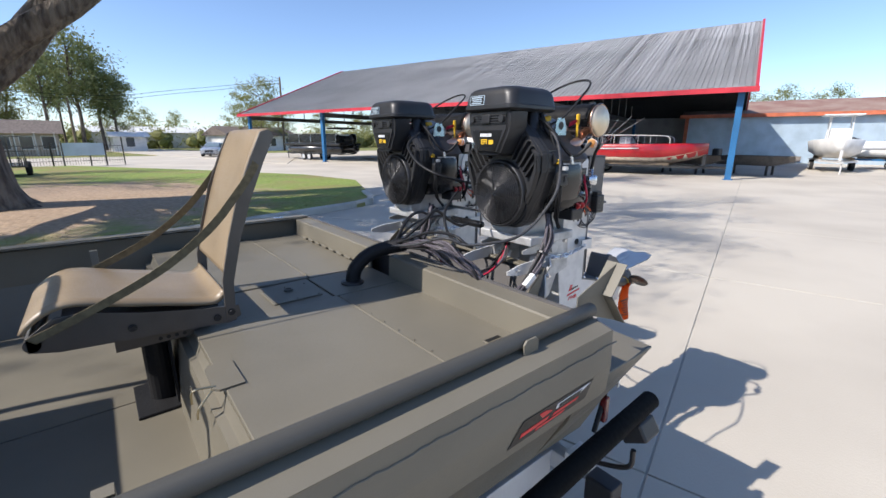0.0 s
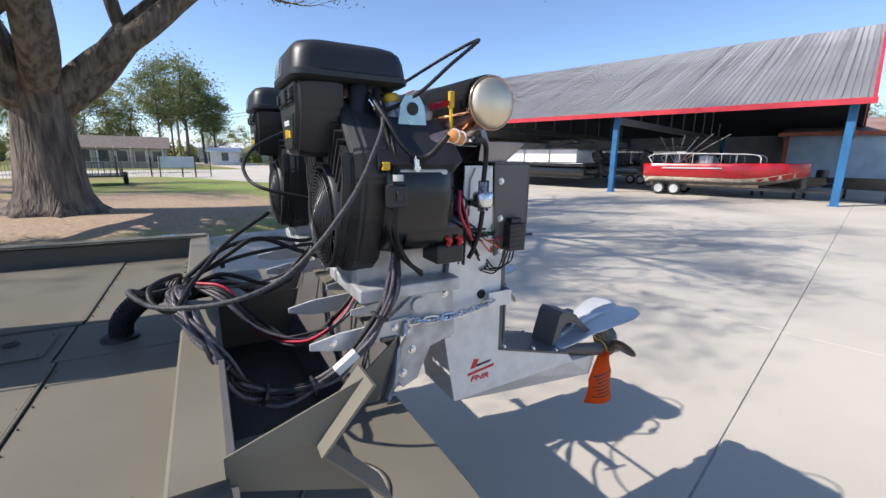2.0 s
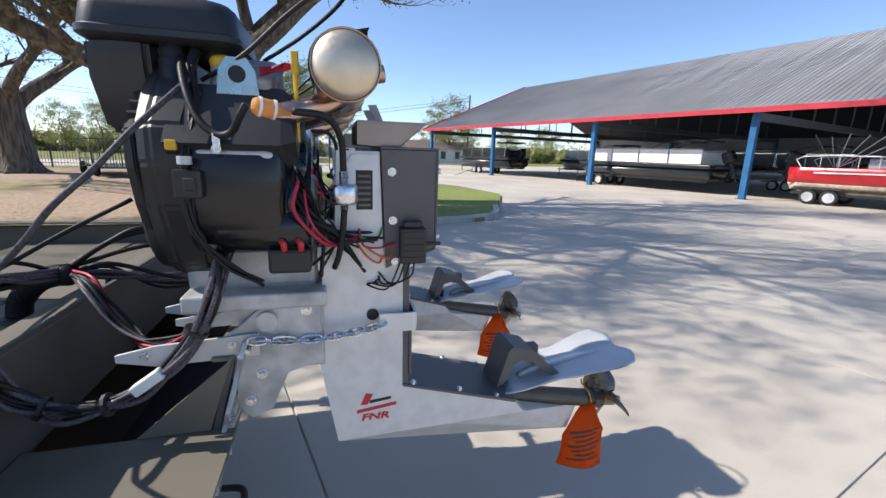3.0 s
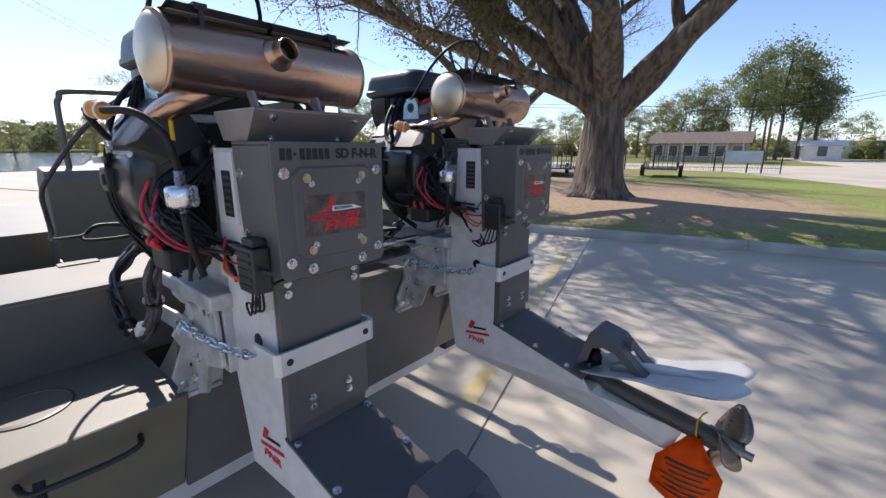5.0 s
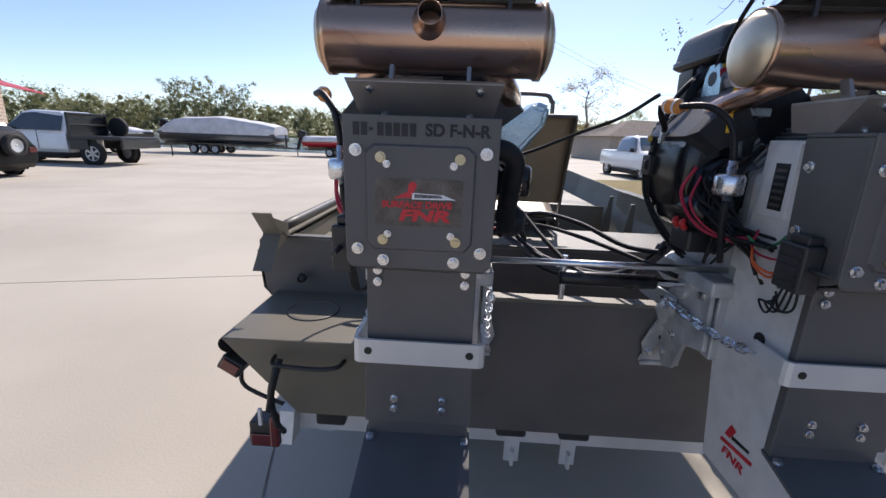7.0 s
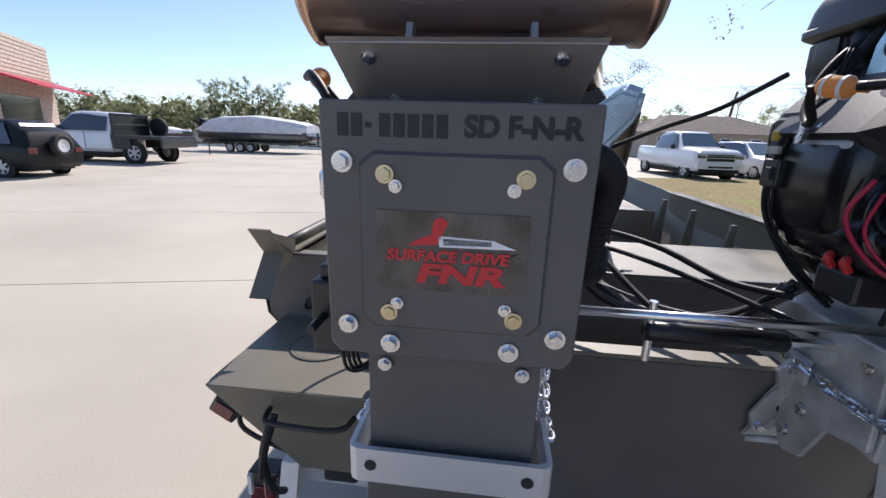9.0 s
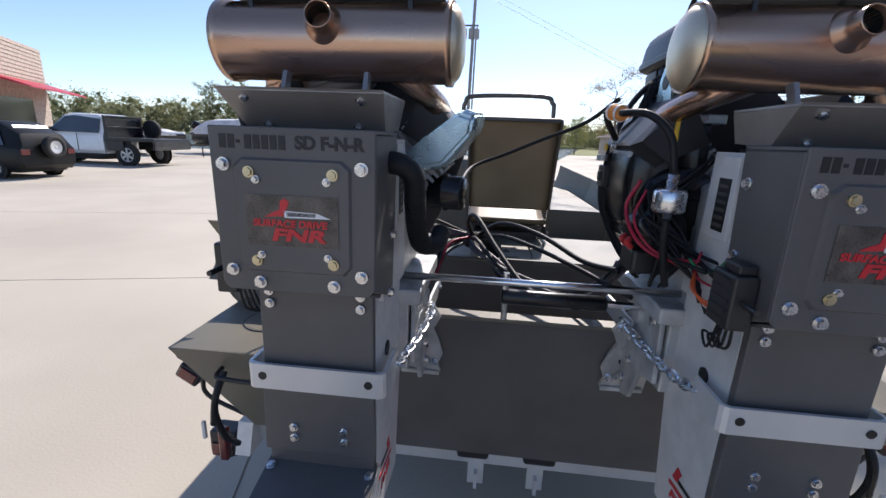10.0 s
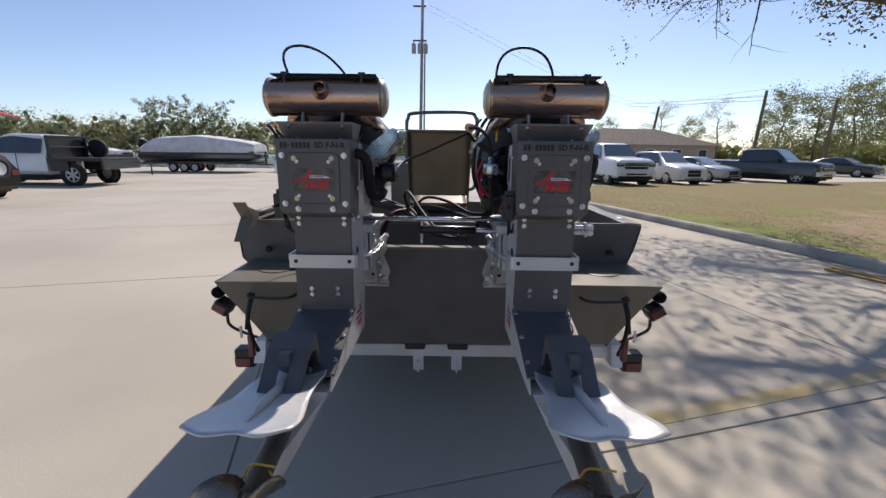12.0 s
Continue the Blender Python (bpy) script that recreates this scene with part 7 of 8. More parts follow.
def sedan(label, at, rz, paint, suv=False, name="car"):
    r = 1.70 if suv else 1.42
    u = 0.13 if suv else 0.0
    st = [(2.28, 0.38, 0.66 + u, 0.70 + u, 0.72, 0.62), (2.20, 0.28, 0.70 + u, 0.77 + u, 0.82, 0.72), (2.0, 0.24, 0.76 + u, 0.84 + u, 0.89, 0.79), (1.3, 0.22, 0.86 + u, 0.95 + u, 0.91, 0.80), (1.0, 0.22, 0.90 + u / 2, 0.98 + u, 0.91, 0.76), (0.30, 0.24, 0.92, r - 0.04, 0.91, 0.62), (-0.3, 0.24, 0.93, r, 0.91, 0.62)]
    st += [(-1.5, 0.24, 0.95, r - 0.03, 0.91, 0.62), (-2.1, 0.26, 0.95, r - 0.35, 0.90, 0.66), (-2.25, 0.4, 0.92, 1.0, 0.86, 0.78)] if suv else [(-1.0, 0.24, 0.94, r - 0.06, 0.91, 0.62), (-1.65, 0.24, 0.95, 1.06, 0.90, 0.74), (-2.15, 0.26, 0.94, 1.0, 0.88, 0.76), (-2.25, 0.4, 0.86, 0.9, 0.84, 0.74)]
    yb = -1.8 if suv else -1.35
    gl = [([(0.25, r - 0.1, 0.9), (0.92, 1.0, 0.1), (0.9, 0.97, 0.05), (yb, 1.0, 0.05), (yb + 0.35, r - 0.12, 0.85), (-0.3, r - 0.07, 0.95)], 0.905, 0.64)]
    ex = [("grille", (-0.38, 0.38, 2.22, 2.30, 0.44, 0.64 + u), "black_gloss"), ("grille_bar", (-0.38, 0.38, 2.295, 2.31, 0.53 + u / 2, 0.55 + u / 2), "zinc"), ("headlight", (0.46, 0.78, 2.06, 2.235, 0.60 + u, 0.70 + u), "zinc"), ("headlight", (-0.78, -0.46, 2.06, 2.235, 0.60 + u, 0.70 + u), "zinc"), ("bumper", (-0.74, 0.74, 2.18, 2.31, 0.28, 0.42), paint), ("lower_grille", (-0.55, 0.55, 2.30, 2.32, 0.31, 0.37), "black_gloss"),
          ("tail_light", (0.6, 0.86, -2.27, -2.18, 0.72, 0.88), "lamp_red"), ("tail_light", (-0.86, -0.6, -2.27, -2.18, 0.72, 0.88), "lamp_red"), ("mirror", (0.92, 1.06, 0.72, 0.84, 0.96, 1.08), paint), ("mirror", (-1.06, -0.92, 0.72, 0.84, 0.96, 1.08), paint)]
    car = vehicle(name, label, "car", at, rz, st, paint, [(0.88, 1.38, 0.33), (0.88, -1.35, 0.33)], gl, ex)
    bm = B()
    loft(bm, [[(-0.70, 0.98, 1.0 + u), (0.70, 0.98, 1.0 + u), (0.58, 0.34, r - 0.07), (-0.58, 0.34, r - 0.07)], [(-0.70, 1.0, 1.01 + u), (0.70, 1.0, 1.01 + u), (0.58, 0.36, r - 0.06), (-0.58, 0.36, r - 0.06)]])
    part("windscreen", bm, "windscreen", car)
    if suv:
        bm = B()
        loft(bm, [[(-0.6, -2.12, 1.02), (0.6, -2.12, 1.02), (0.52, -1.72, r - 0.12), (-0.52, -1.72, r - 0.12)], [(-0.6, -2.15, 1.03), (0.6, -2.15, 1.03), (0.52, -1.75, r - 0.11), (-0.52, -1.75, r - 0.11)]])
        part("rear_window", bm, "glassdark", car)
    return car


# parked past the lawn, noses towards the lot
wp = pickup("white pickup truck parked nose-out by the lawn", (8.9, 22.0, 0.03), 186, "carwhite")
wp.matrix_world = wp.matrix_world @ Matrix.Diagonal((1.05, 1.0, 1.09, 1))
sedan("pearl white crossover parked beside other cars", (12.1, 22.3, 0.03), 192, "carwhite", True, "crossover_car")
sedan("silver saloon car parked beside other cars", (15.2, 24.6, 0.03), 206, "carsilver")
pickup("dark grey crew-cab pickup truck with chrome bumper", (19.0, 24.0, 0.03), 210, "cargray")
sedan("low black car parked beyond the pickup", (30.4, 31.6, 0.03), 205, "carblack")
sedan("pale blue saloon car parked by the road", (49.5, -8.2, 0.03), 65, "carsilver")
sedan("dark van parked before the brick house", (66, 9, 0.03), 80, "carblack", True, "van")
suv = sedan("dark grey off-road vehicle with rear spare wheel", (-16.1, 11.4, 0.0), 92, "suvpaint", True, "off_road_vehicle")
bm = B()
lathe(bm, (0.05, -2.28, 0.95), (0, -1, 0), [(0, 0), (0, 0.30), (0.04, 0.34), (0.18, 0.34), (0.2, 0.30), (0.2, 0.2), (0.15, 0.18), (0.15, 0)], 26)
part("spare_wheel", bm, "tyre", suv, "", True)
bm = B()
lathe(bm, (0.05, -2.44, 0.95), (0, -1, 0), [(0, 0), (0, 0.2), (0.03, 0.2), (0.03, 0.16), (0.01, 0.05), (0.03, 0)], 20)
part("spare_rim", bm, "alu", suv)
flat = pickup("white crew-cab truck with black flatbed", (-18.0, 17.5, 0.0), 92, "carwhite", True)
flat.matrix_world = flat.matrix_world @ Matrix.Diagonal((1.1, 1.1, 1.13, 1))
bm = B()
lathe(bm, (0.95, -1.55, 1.38), (1, 0, 0), [(0, 0), (0, 0.32), (0.04, 0.38), (0.2, 0.38), (0.24, 0.32), (0.24, 0.22), (0.2, 0)], 24)
spare = part("spare_wheel", bm, "tyre", flat, "", True)
bm = B()
lathe(bm, (1.15, -1.55, 1.38), (1, 0, 0), [(0, 0), (0, 0.23), (0.045, 0.23), (0.048, 0.20), (0.02, 0.17), (0.03, 0.0)], 20)
part("rim", bm, "alu", spare)


# ---- boats on trailers ----
def boat_on_trailer(name, label, at, rz, length, beam, z0, depth, hull_mat, top_mat, top_h, trailer_mat, wheels=2, cover=True, outboard=True, axle=-0.16):
    b = thing(name, label, "boat", "parked boats", at=at, rz=rz)
    bm = B()
    rings = []
    n = 14
    for k in range(n + 1):
        f = k / n
        y = -length / 2 + length * f
        w = beam / 2 * (1 - max(0, (f - 0.55) / 0.45) ** 2.2 * 0.96)
        rise = max(0, (f - 0.6) / 0.4) ** 2 * depth * 0.55
        rings.append([(-w * 0.55, y, z0 + rise + 0.05), (-w * 0.9, y, z0 + rise + depth * 0.35), (-w, y, z0 + depth + 0.1 * f), (-w * 0.94, y, z0 + depth + 0.04 + 0.1 * f), (w * 0.94, y, z0 + depth + 0.04 + 0.1 * f), (w, y, z0 + depth + 0.1 * f), (w * 0.9, y, z0 + rise + depth * 0.35), (w * 0.55, y, z0 + rise + 0.05), (0, y, z0 + rise)])
    loft(bm, rings)
    part("hull", bm, hull_mat, b, "", True)
    if cover:
        bm = B()
        rings = []
        for k in range(13):
            f = k / 12
            y = -length / 2 * 0.98 + length * 0.97 * f
            w = beam / 2 * (1.01 - max(0, (f - 0.55) / 0.45) ** 2.4 * 0.9)
            zt = z0 + depth + top_h * (0.55 + 0.45 * math.sin(math.pi * min(1, f * 1.15 + 0.12)) ** 0.6 + 0.06 * math.sin(f * 19))
            zb = z0 + depth - 0.06 + 0.1 * f
            rings.append([(-w * 1.01, y, zb), (-w * 0.93, y, zb + (zt - zb) * 0.7), (-w * 0.5, y, zt), (w * 0.5, y, zt), (w * 0.93, y, zb + (zt - zb) * 0.7), (w * 1.01, y, zb)])
        loft(bm, rings)
        part("cover", bm, top_mat, b, "shrink-wrapped cover", True)
    if outboard:
        bm = B()
        m = Matrix.Translation((0, -length / 2 - 0.3, z0 + depth + 0.25)) @ Matrix.Rotation(radians(-18), 4, "X")
        box(bm, -0.2, 0.2, -0.28, 0.28, -0.1, 0.45, 0.09, 3, m)
        box(bm, -0.07, 0.07, -0.12, 0.12, -0.95, -0.1, 0.02, 2, m)
        box(bm, -0.12, 0.12, -0.4, 0.12, -0.62, -0.58, 0.01, 1, m)
        part("outboard_motor", bm, "black_gloss", b, "black outboard motor")
    tr = thing("boat_trailer", "low steel boat trailer under a parked boat", "trailer", "boat trailers", at=at, rz=rz)
    for s in (-1, 1):
        bm = B()
        box(bm, s * beam * 0.33 - 0.05, s * beam * 0.33 + 0.05, -length / 2 + 0.1, length / 2 - 0.6, z0 - 0.16, z0 - 0.04)
        part("rail", bm, trailer_mat, tr)
        bm = B()
        box(bm, s * beam * 0.3 - 0.06, s * beam * 0.3 + 0.06, -length / 2 + 0.3, length / 4, z0 - 0.04, z0 + 0.09)
        part("bunk", bm, "wood", tr)
        bm = B()
        loft(bm, [[(s * beam * 0.36, length / 2 - 0.7, z0 - 0.16), (s * beam * 0.33, length / 2 - 0.7, z0 - 0.16), (s * beam * 0.33, length / 2 - 0.7, z0 - 0.06), (s * beam * 0.36, length / 2 - 0.7, z0 - 0.06)], [(0.03 * s, length / 2 + 1.2, z0 - 0.16), (0, length / 2 + 1.2, z0 - 0.16), (0, length / 2 + 1.2, z0 - 0.06), (0.03 * s, length / 2 + 1.2, z0 - 0.06)]])
        part("tongue", bm, trailer_mat, tr)
        for k in range(wheels):
            wheel(tr, s * (beam * 0.40), length * axle + k * 0.72, 0.31, 0.2, s, 5)
        bm = B()
        box(bm, s * beam * 0.40 - 0.14, s * beam * 0.40 + 0.14, length * axle - 0.4, length * axle + 0.72 * (wheels - 1) + 0.4, 0.64, 0.67, 0.01)
        part("fender", bm, "black", tr)
    bm = B()
    box(bm, -beam * 0.36, beam * 0.36, -0.1, 0.1, z0 - 0.2, z0 - 0.1)
    part("cross_beam", bm, trailer_mat, tr)
    bm = B()
    cyl(bm, (0, length / 2 + 1.0, 0), (0, length / 2 + 1.0, z0 - 0.06), 0.04, seg=8)
    part("jack", bm, trailer_mat, tr)
    bm = B()
    box(bm, -0.06, 0.06, length / 2 - 0.2, length / 2 - 0.05, z0 - 0.1, z0 + depth * 0.8)
    part("winch_post", bm, trailer_mat, tr)
    return b


# lakeside boats
def pontoon(label, at, rz, L, beam, log_mat, skirt_mat, fence_mat, wrap=False, axle=-0.9, wheels=2):
    """A deck boat on two logs, fenced or shrink-wrapped, on its own trailer."""
    b = thing("pontoon_boat", label, "boat", "pontoon boats", at=at, rz=rz)
    for s in (-1, 1):
        bm = B()
        lathe(bm, (s * beam * 0.36, -L / 2 + 0.1, 1.0), (0, 1, 0.0), [(0, 0), (0, 0.29), (L * 0.86, 0.29), (L * 0.93, 0.22), (L * 0.97, 0.08), (L * 0.98, 0)], 18)
        part("pontoon_log", bm, log_mat, b, "", True)
    bm = B()
    box(bm, -beam / 2, beam / 2, -L / 2, L / 2, 1.27, 1.46, 0.03)
    part("deck", bm, skirt_mat, b)
    if wrap:
        bm = B()
        rings = []
        for k in range(15):
            f = k / 14
            y = -L * 0.5 + L * f
            zt = (1.62, 2.02, 2.32, 2.42, 2.44, 2.46, 2.50, 2.54, 2.50, 2.44, 2.36, 2.30, 2.22, 2.14, 2.0)[k]
            w = beam / 2 * (1.02 if 0 < k < 14 else 0.97)
            rings.append([(-w, y, 1.36), (-w * 1.0, y, 1.36 + (zt - 1.36) * 0.55), (-w * 0.86, y, zt - 0.10), (-w * 0.35, y, zt + 0.03 * (k % 2)), (w * 0.35, y, zt), (w * 0.86, y, zt - 0.10), (w * 1.0, y, 1.36 + (zt - 1.36) * 0.55), (w, y, 1.36)])
        loft(bm, rings)
        part("shrink_wrap", bm, "whitecloth", b, "taut white shrink wrap", "edges")
        bm = B()
        box(bm, -beam / 2 - 0.02, beam / 2 + 0.02, -L / 2 + 0.05, L / 2 + 0.1, 0.86, 1.34, 0.12, 3)
        part("wrap_skirt", bm, "carblack", b, "black lower hull")
    else:
        for s in (-1, 1):
            for k in range(4):
                y0 = -L * 0.44 + k * L * 0.215
                bm = B()
                box(bm, s * (beam / 2 - 0.06), s * (beam / 2 - 0.03), y0, y0 + L * 0.205, 1.50, 2.24, 0.01)
                fp = part("fence_panel", bm, fence_mat, b)
                bm = B()
                tube(bm, [(s * (beam / 2 - 0.045), y0, 1.47), (s * (beam / 2 - 0.045), y0, 2.28), (s * (beam / 2 - 0.045), y0 + L * 0.205, 2.28), (s * (beam / 2 - 0.045), y0 + L * 0.205, 1.47)], 0.018, 6, 1, False)
                part("rail", bm, "zinc", fp)
        for y in (-L * 0.44, L * 0.42):
            bm = B()
            box(bm, -beam / 2 + 0.08, beam / 2 - 0.08, y, y + 0.03, 1.50, 2.10, 0.01)
            part("end_panel", bm, fence_mat, b)
        for x0, x1, y0, y1, z1 in ((-0.95, -0.35, -L * 0.40, -L * 0.1, 2.0), (0.35, 0.95, -L * 0.40, -L * 0.2, 2.0), (-0.95, -0.3, L * 0.12, L * 0.36, 2.0), (0.3, 0.95, L * 0.16, L * 0.36, 2.0)):
            bm = B()
            box(bm, x0, x1, y0, y1, 1.46, 1.85, 0.05, 3)
            box(bm, x0 if x0 < 0 else x1 - 0.16, x0 + 0.16 if x0 < 0 else x1, y0, y1, 1.85, z1 + 0.22, 0.05, 3)
            part("bench_seat", bm, "white", b)
        bm = B()
        box(bm, 0.3, 0.9, -0.3, 0.3, 1.46, 2.2, 0.06, 3)
        part("helm_console", bm, skirt_mat, b)
        bm = B()
        for s in (-1, 1):
            tube(bm, [(s * (beam / 2 - 0.1), -0.4, 2.1), (s * (beam / 2 - 0.1), -L * 0.2, 2.62), (s * (beam / 2 - 0.1), -L * 0.42, 2.70)], 0.02, 6, 3)
        for y, z in ((-L * 0.30, 2.68), (-L * 0.42, 2.70)):
            box(bm, -beam / 2 + 0.1, beam / 2 - 0.1, y - 0.08, y + 0.08, z - 0.06, z + 0.08, 0.03)
        part("folded_bimini", bm, "carblack", b, "folded dark bimini top")
    bm = B()
    m = Matrix.Translation((0, -L / 2 - 0.32, 1.75)) @ Matrix.Rotation(radians(-22), 4, "X")
    box(bm, -0.2, 0.2, -0.28, 0.30, -0.12, 0.46, 0.1, 3, m)
    box(bm, -0.07, 0.07, -0.10, 0.12, -0.95, -0.1, 0.02, 2, m)
    box(bm, -0.12, 0.12, -0.4, 0.12, -0.62, -0.58, 0.01, 1, m)
    part("outboard_motor", bm, "black_gloss", b, "black outboard motor")
    tr = thing("boat_trailer", "low dark trailer under a pontoon boat", "trailer", "boat trailers", at=at, rz=rz)
    for s in (-1, 1):
        bm = B()
        box(bm, s * beam * 0.36 - 0.05, s * beam * 0.36 + 0.05, -L / 2 + 0.2, L / 2 - 0.2, 0.58, 0.71)
        part("rail", bm, "carblack", tr)
        for k in range(wheels):
            wheel(tr, s * beam * 0.42, axle + k * 0.74, 0.32, 0.2, s, 5)
    for k in range(6):
        bm = B()
        y = -L / 2 + 0.5 + k * (L - 1.2) / 5
        box(bm, -beam * 0.40, beam * 0.40, y - 0.04, y + 0.04, 0.50, 0.58)
        part("cross_beam", bm, "carblack", tr)
    bm = B()
    box(bm, -0.06, 0.06, L / 2 - 0.4, L / 2 + 1.3, 0.48, 0.58)
    cyl(bm, (0, L / 2 + 1.1, 0), (0, L / 2 + 1.1, 0.7), 0.04, seg=8)
    box(bm, -0.05, 0.05, L / 2 + 0.25, L / 2 + 0.37, 0.58, 1.45)
    part("tongue", bm, "carblack", tr)
    return b


pontoon("long pontoon boat under white shrink wrap on a black trailer", (-17.3, 29.4, 0.0), -88, 8.0, 2.5, "carblack", "carblack", "white", True, -1.7, 3)
boat_on_trailer("bass_boat", "low red boat under a pale cover by the lake", (-9.2, 30.9, 0.0), -85, 5.6, 2.1, 0.6, 0.5, "redgel", "whitecloth", 0.38, "carblack", 2)
boat_on_trailer("small_boat", "small covered boat parked behind the flatbed", (-21.3, 24.5, 0.0), -88, 4.6, 1.9, 0.8, 0.4, "carblack", "whitecloth", 0.5, "carblack", 1)
# in and beside the shed
sang = math.degrees(math.atan2(SU.y, SU.x)) - 90
red = boat_on_trailer("red_fishing_boat", "glossy red fishing boat on a trailer under the shed", tuple(shed(4.3, 1.9, 0)), sang + 180, 6.6, 2.3, 0.55, 0.95, "redgel", "white", 0.3, "carblack", 2, False, True, -0.38)
for x in (-0.98, 0.98):
    bm = B()
    tube(bm, [(x, -2.9, 1.50), (x, -2.9, 2.0), (x, 0.5, 2.02), (x * 0.9, 1.5, 1.95), (x * 0.9, 1.6, 1.58)], 0.022, 6, 3)
    for y in (-2.3, -1.7, -1.1, -0.5, 0.1, 0.7):
        cyl(bm, (x, y, 1.5), (x, y, 2.01), 0.014, seg=6)
    part("side_rail", bm, "white", red, "white tubular side rail")
for k in range(6):
    bm = B()
    cyl(bm, (-0.5 + 0.2 * k, -2.3 + 0.1 * k, 1.6), (-1.3 + 0.5 * k, -3.4 + 0.75 * k, 3.0 - 0.1 * (k % 2)), 0.016, seg=5)
    part("fishing_rod", bm, "white", red, "pale fishing rod in its holder")
bm = B()
box(bm, -0.7, 0.7, -0.9, -0.3, 1.5, 1.95, 0.06, 3)
part("console", bm, "carsilver", red)
bm = B()
rings = []
for k in range(15):
    f = k / 14
    w = 2.3 / 2 * (1 - max(0, (f - 0.55) / 0.45) ** 2.2 * 0.96)
    rise = max(0, (f - 0.6) / 0.4) ** 2 * 0.95 * 0.55
    y = -3.3 + 6.6 * f
    rings.append([(-w * 0.915, y, 0.56 + rise + 0.95 * 0.35), (-w * 0.57, y, 0.585 + rise), (0, y, 0.535 + rise), (w * 0.57, y, 0.585 + rise), (w * 0.915, y, 0.56 + rise + 0.95 * 0.35)])
loft(bm, rings, close=False, caps=False)
bmesh.ops.solidify(bm, geom=bm.faces[:], thickness=0.01)
part("hull_bottom", bm, "brick", red, "pale beige hull bottom", True)
for sg in (-1, 1):
    bm = B()
    loft(bm, [[(sg * 1.146, -2.4, 1.30), (sg * 1.156, -2.4, 1.30), (sg * 1.156, -2.4, 1.36), (sg * 1.146, -2.4, 1.36)], [(sg * 1.146, 0.2, 1.34), (sg * 1.156, 0.2, 1.34), (sg * 1.156, 0.2, 1.39), (sg * 1.146, 0.2, 1.39)]])
    part("side_stripe", bm, "white", red, "white side stripe")
bm = B()
loft(bm, [[(-0.6, 0.0, 1.56), (0.6, 0.0, 1.56), (0.45, -0.3, 2.0), (-0.45, -0.3, 2.0)], [(-0.6, 0.02, 1.56), (0.6, 0.02, 1.56), (0.45, -0.28, 2.0), (-0.45, -0.28, 2.0)]])
part("windshield", bm, "glassdark", red)
pontoon("pontoon boat with silver fence panels under the shed", tuple(shed(15.2, 2.2, 0)), sang, 8.4, 2.5, "carblack", "carblack", "white", axle=2.6)
pontoon("black pontoon boat under the shed", tuple(shed(31.0, 2.6, 0)), sang, 7.4, 2.5, "carblack", "carblack", "carblack", axle=0.4)
pontoon("pale pontoon boat deep in the shed", tuple(shed(24.5, 9.5, 0)), sang, 7.0, 2.5, "carsilver", "carblack", "carsilver")
pontoon("dark pontoon boat deep in the shed", tuple(shed(11.5, 10.5, 0)), sang, 7.0, 2.5, "carsilver", "carblack", "cargray")
pontoon("grey pontoon boat at the back of the shed", tuple(shed(18.0, 17.5, 0)), sang, 7.0, 2.5, "carsilver", "cargray", "carsilver")
cc = boat_on_trailer("centre_console_boat", "white centre-console boat on a trailer beside the shed", (3.6, -33.5, 0), 14, 6.2, 2.4, 0.75, 1.0, "white", "white", 0.3, "galv", 2, False, False)
bm = B()
for x in (-0.55, 0.55):
    for y in (-0.5, 0.5):
        cyl(bm, (x, y, 1.7), (x * 0.9, y, 3.25), 0.03, seg=6)
box(bm, -0.9, 0.9, -1.0, 0.9, 3.25, 3.33, 0.03)
box(bm, -0.5, 0.5, -0.3, 0.4, 1.7, 2.5, 0.05)
part("t_top", bm, "white", cc)
boat_on_trailer("covered_boat", "boat under grey cover on a blue trailer", (0.2, -37.5, 0), 80, 6, 2.2, 0.7, 0.6, "white", "whitecloth", 0.5, "blue", 2)
# clutter trailers under the near shed corner
for s, d in ((1.9, 3.8), (-1.2, 4.6)):
    ct = thing("jon_boat", "dark flat boat stored near the shed post", "boat", "stored boats", at=tuple(shed(s, d, 0)), rz=sang + 160)
    bm = B()
    rings = []
    for y, w, zb in ((-1.8, 0.6, 0.5), (0.8, 0.6, 0.5), (1.7, 0.45, 0.75)):
        rings.append([(-w * 0.8, y, zb), (-w, y, 1.0), (-w * 0.95, y, 1.0), (-w * 0.75, y, zb + 0.05), (w * 0.75, y, zb + 0.05), (w * 0.95, y, 1.0), (w, y, 1.0), (w * 0.8, y, zb)])
    loft(bm, rings)
    part("hull", bm, "shade_gray", ct)
    bm = B()
    box(bm, -0.3, 0.3, -2.2, -1.85, 0.8, 1.35, 0.08)
    part("outboard_motor", bm, "black", ct)
    for x in (-0.45, 0.45):
        for y in (-1.2, 0.6):
            bm = B()
            box(bm, x - 0.05, x + 0.05, y - 0.05, y + 0.05, 0, 0.5)
            part("stand_leg", bm, "black", ct)


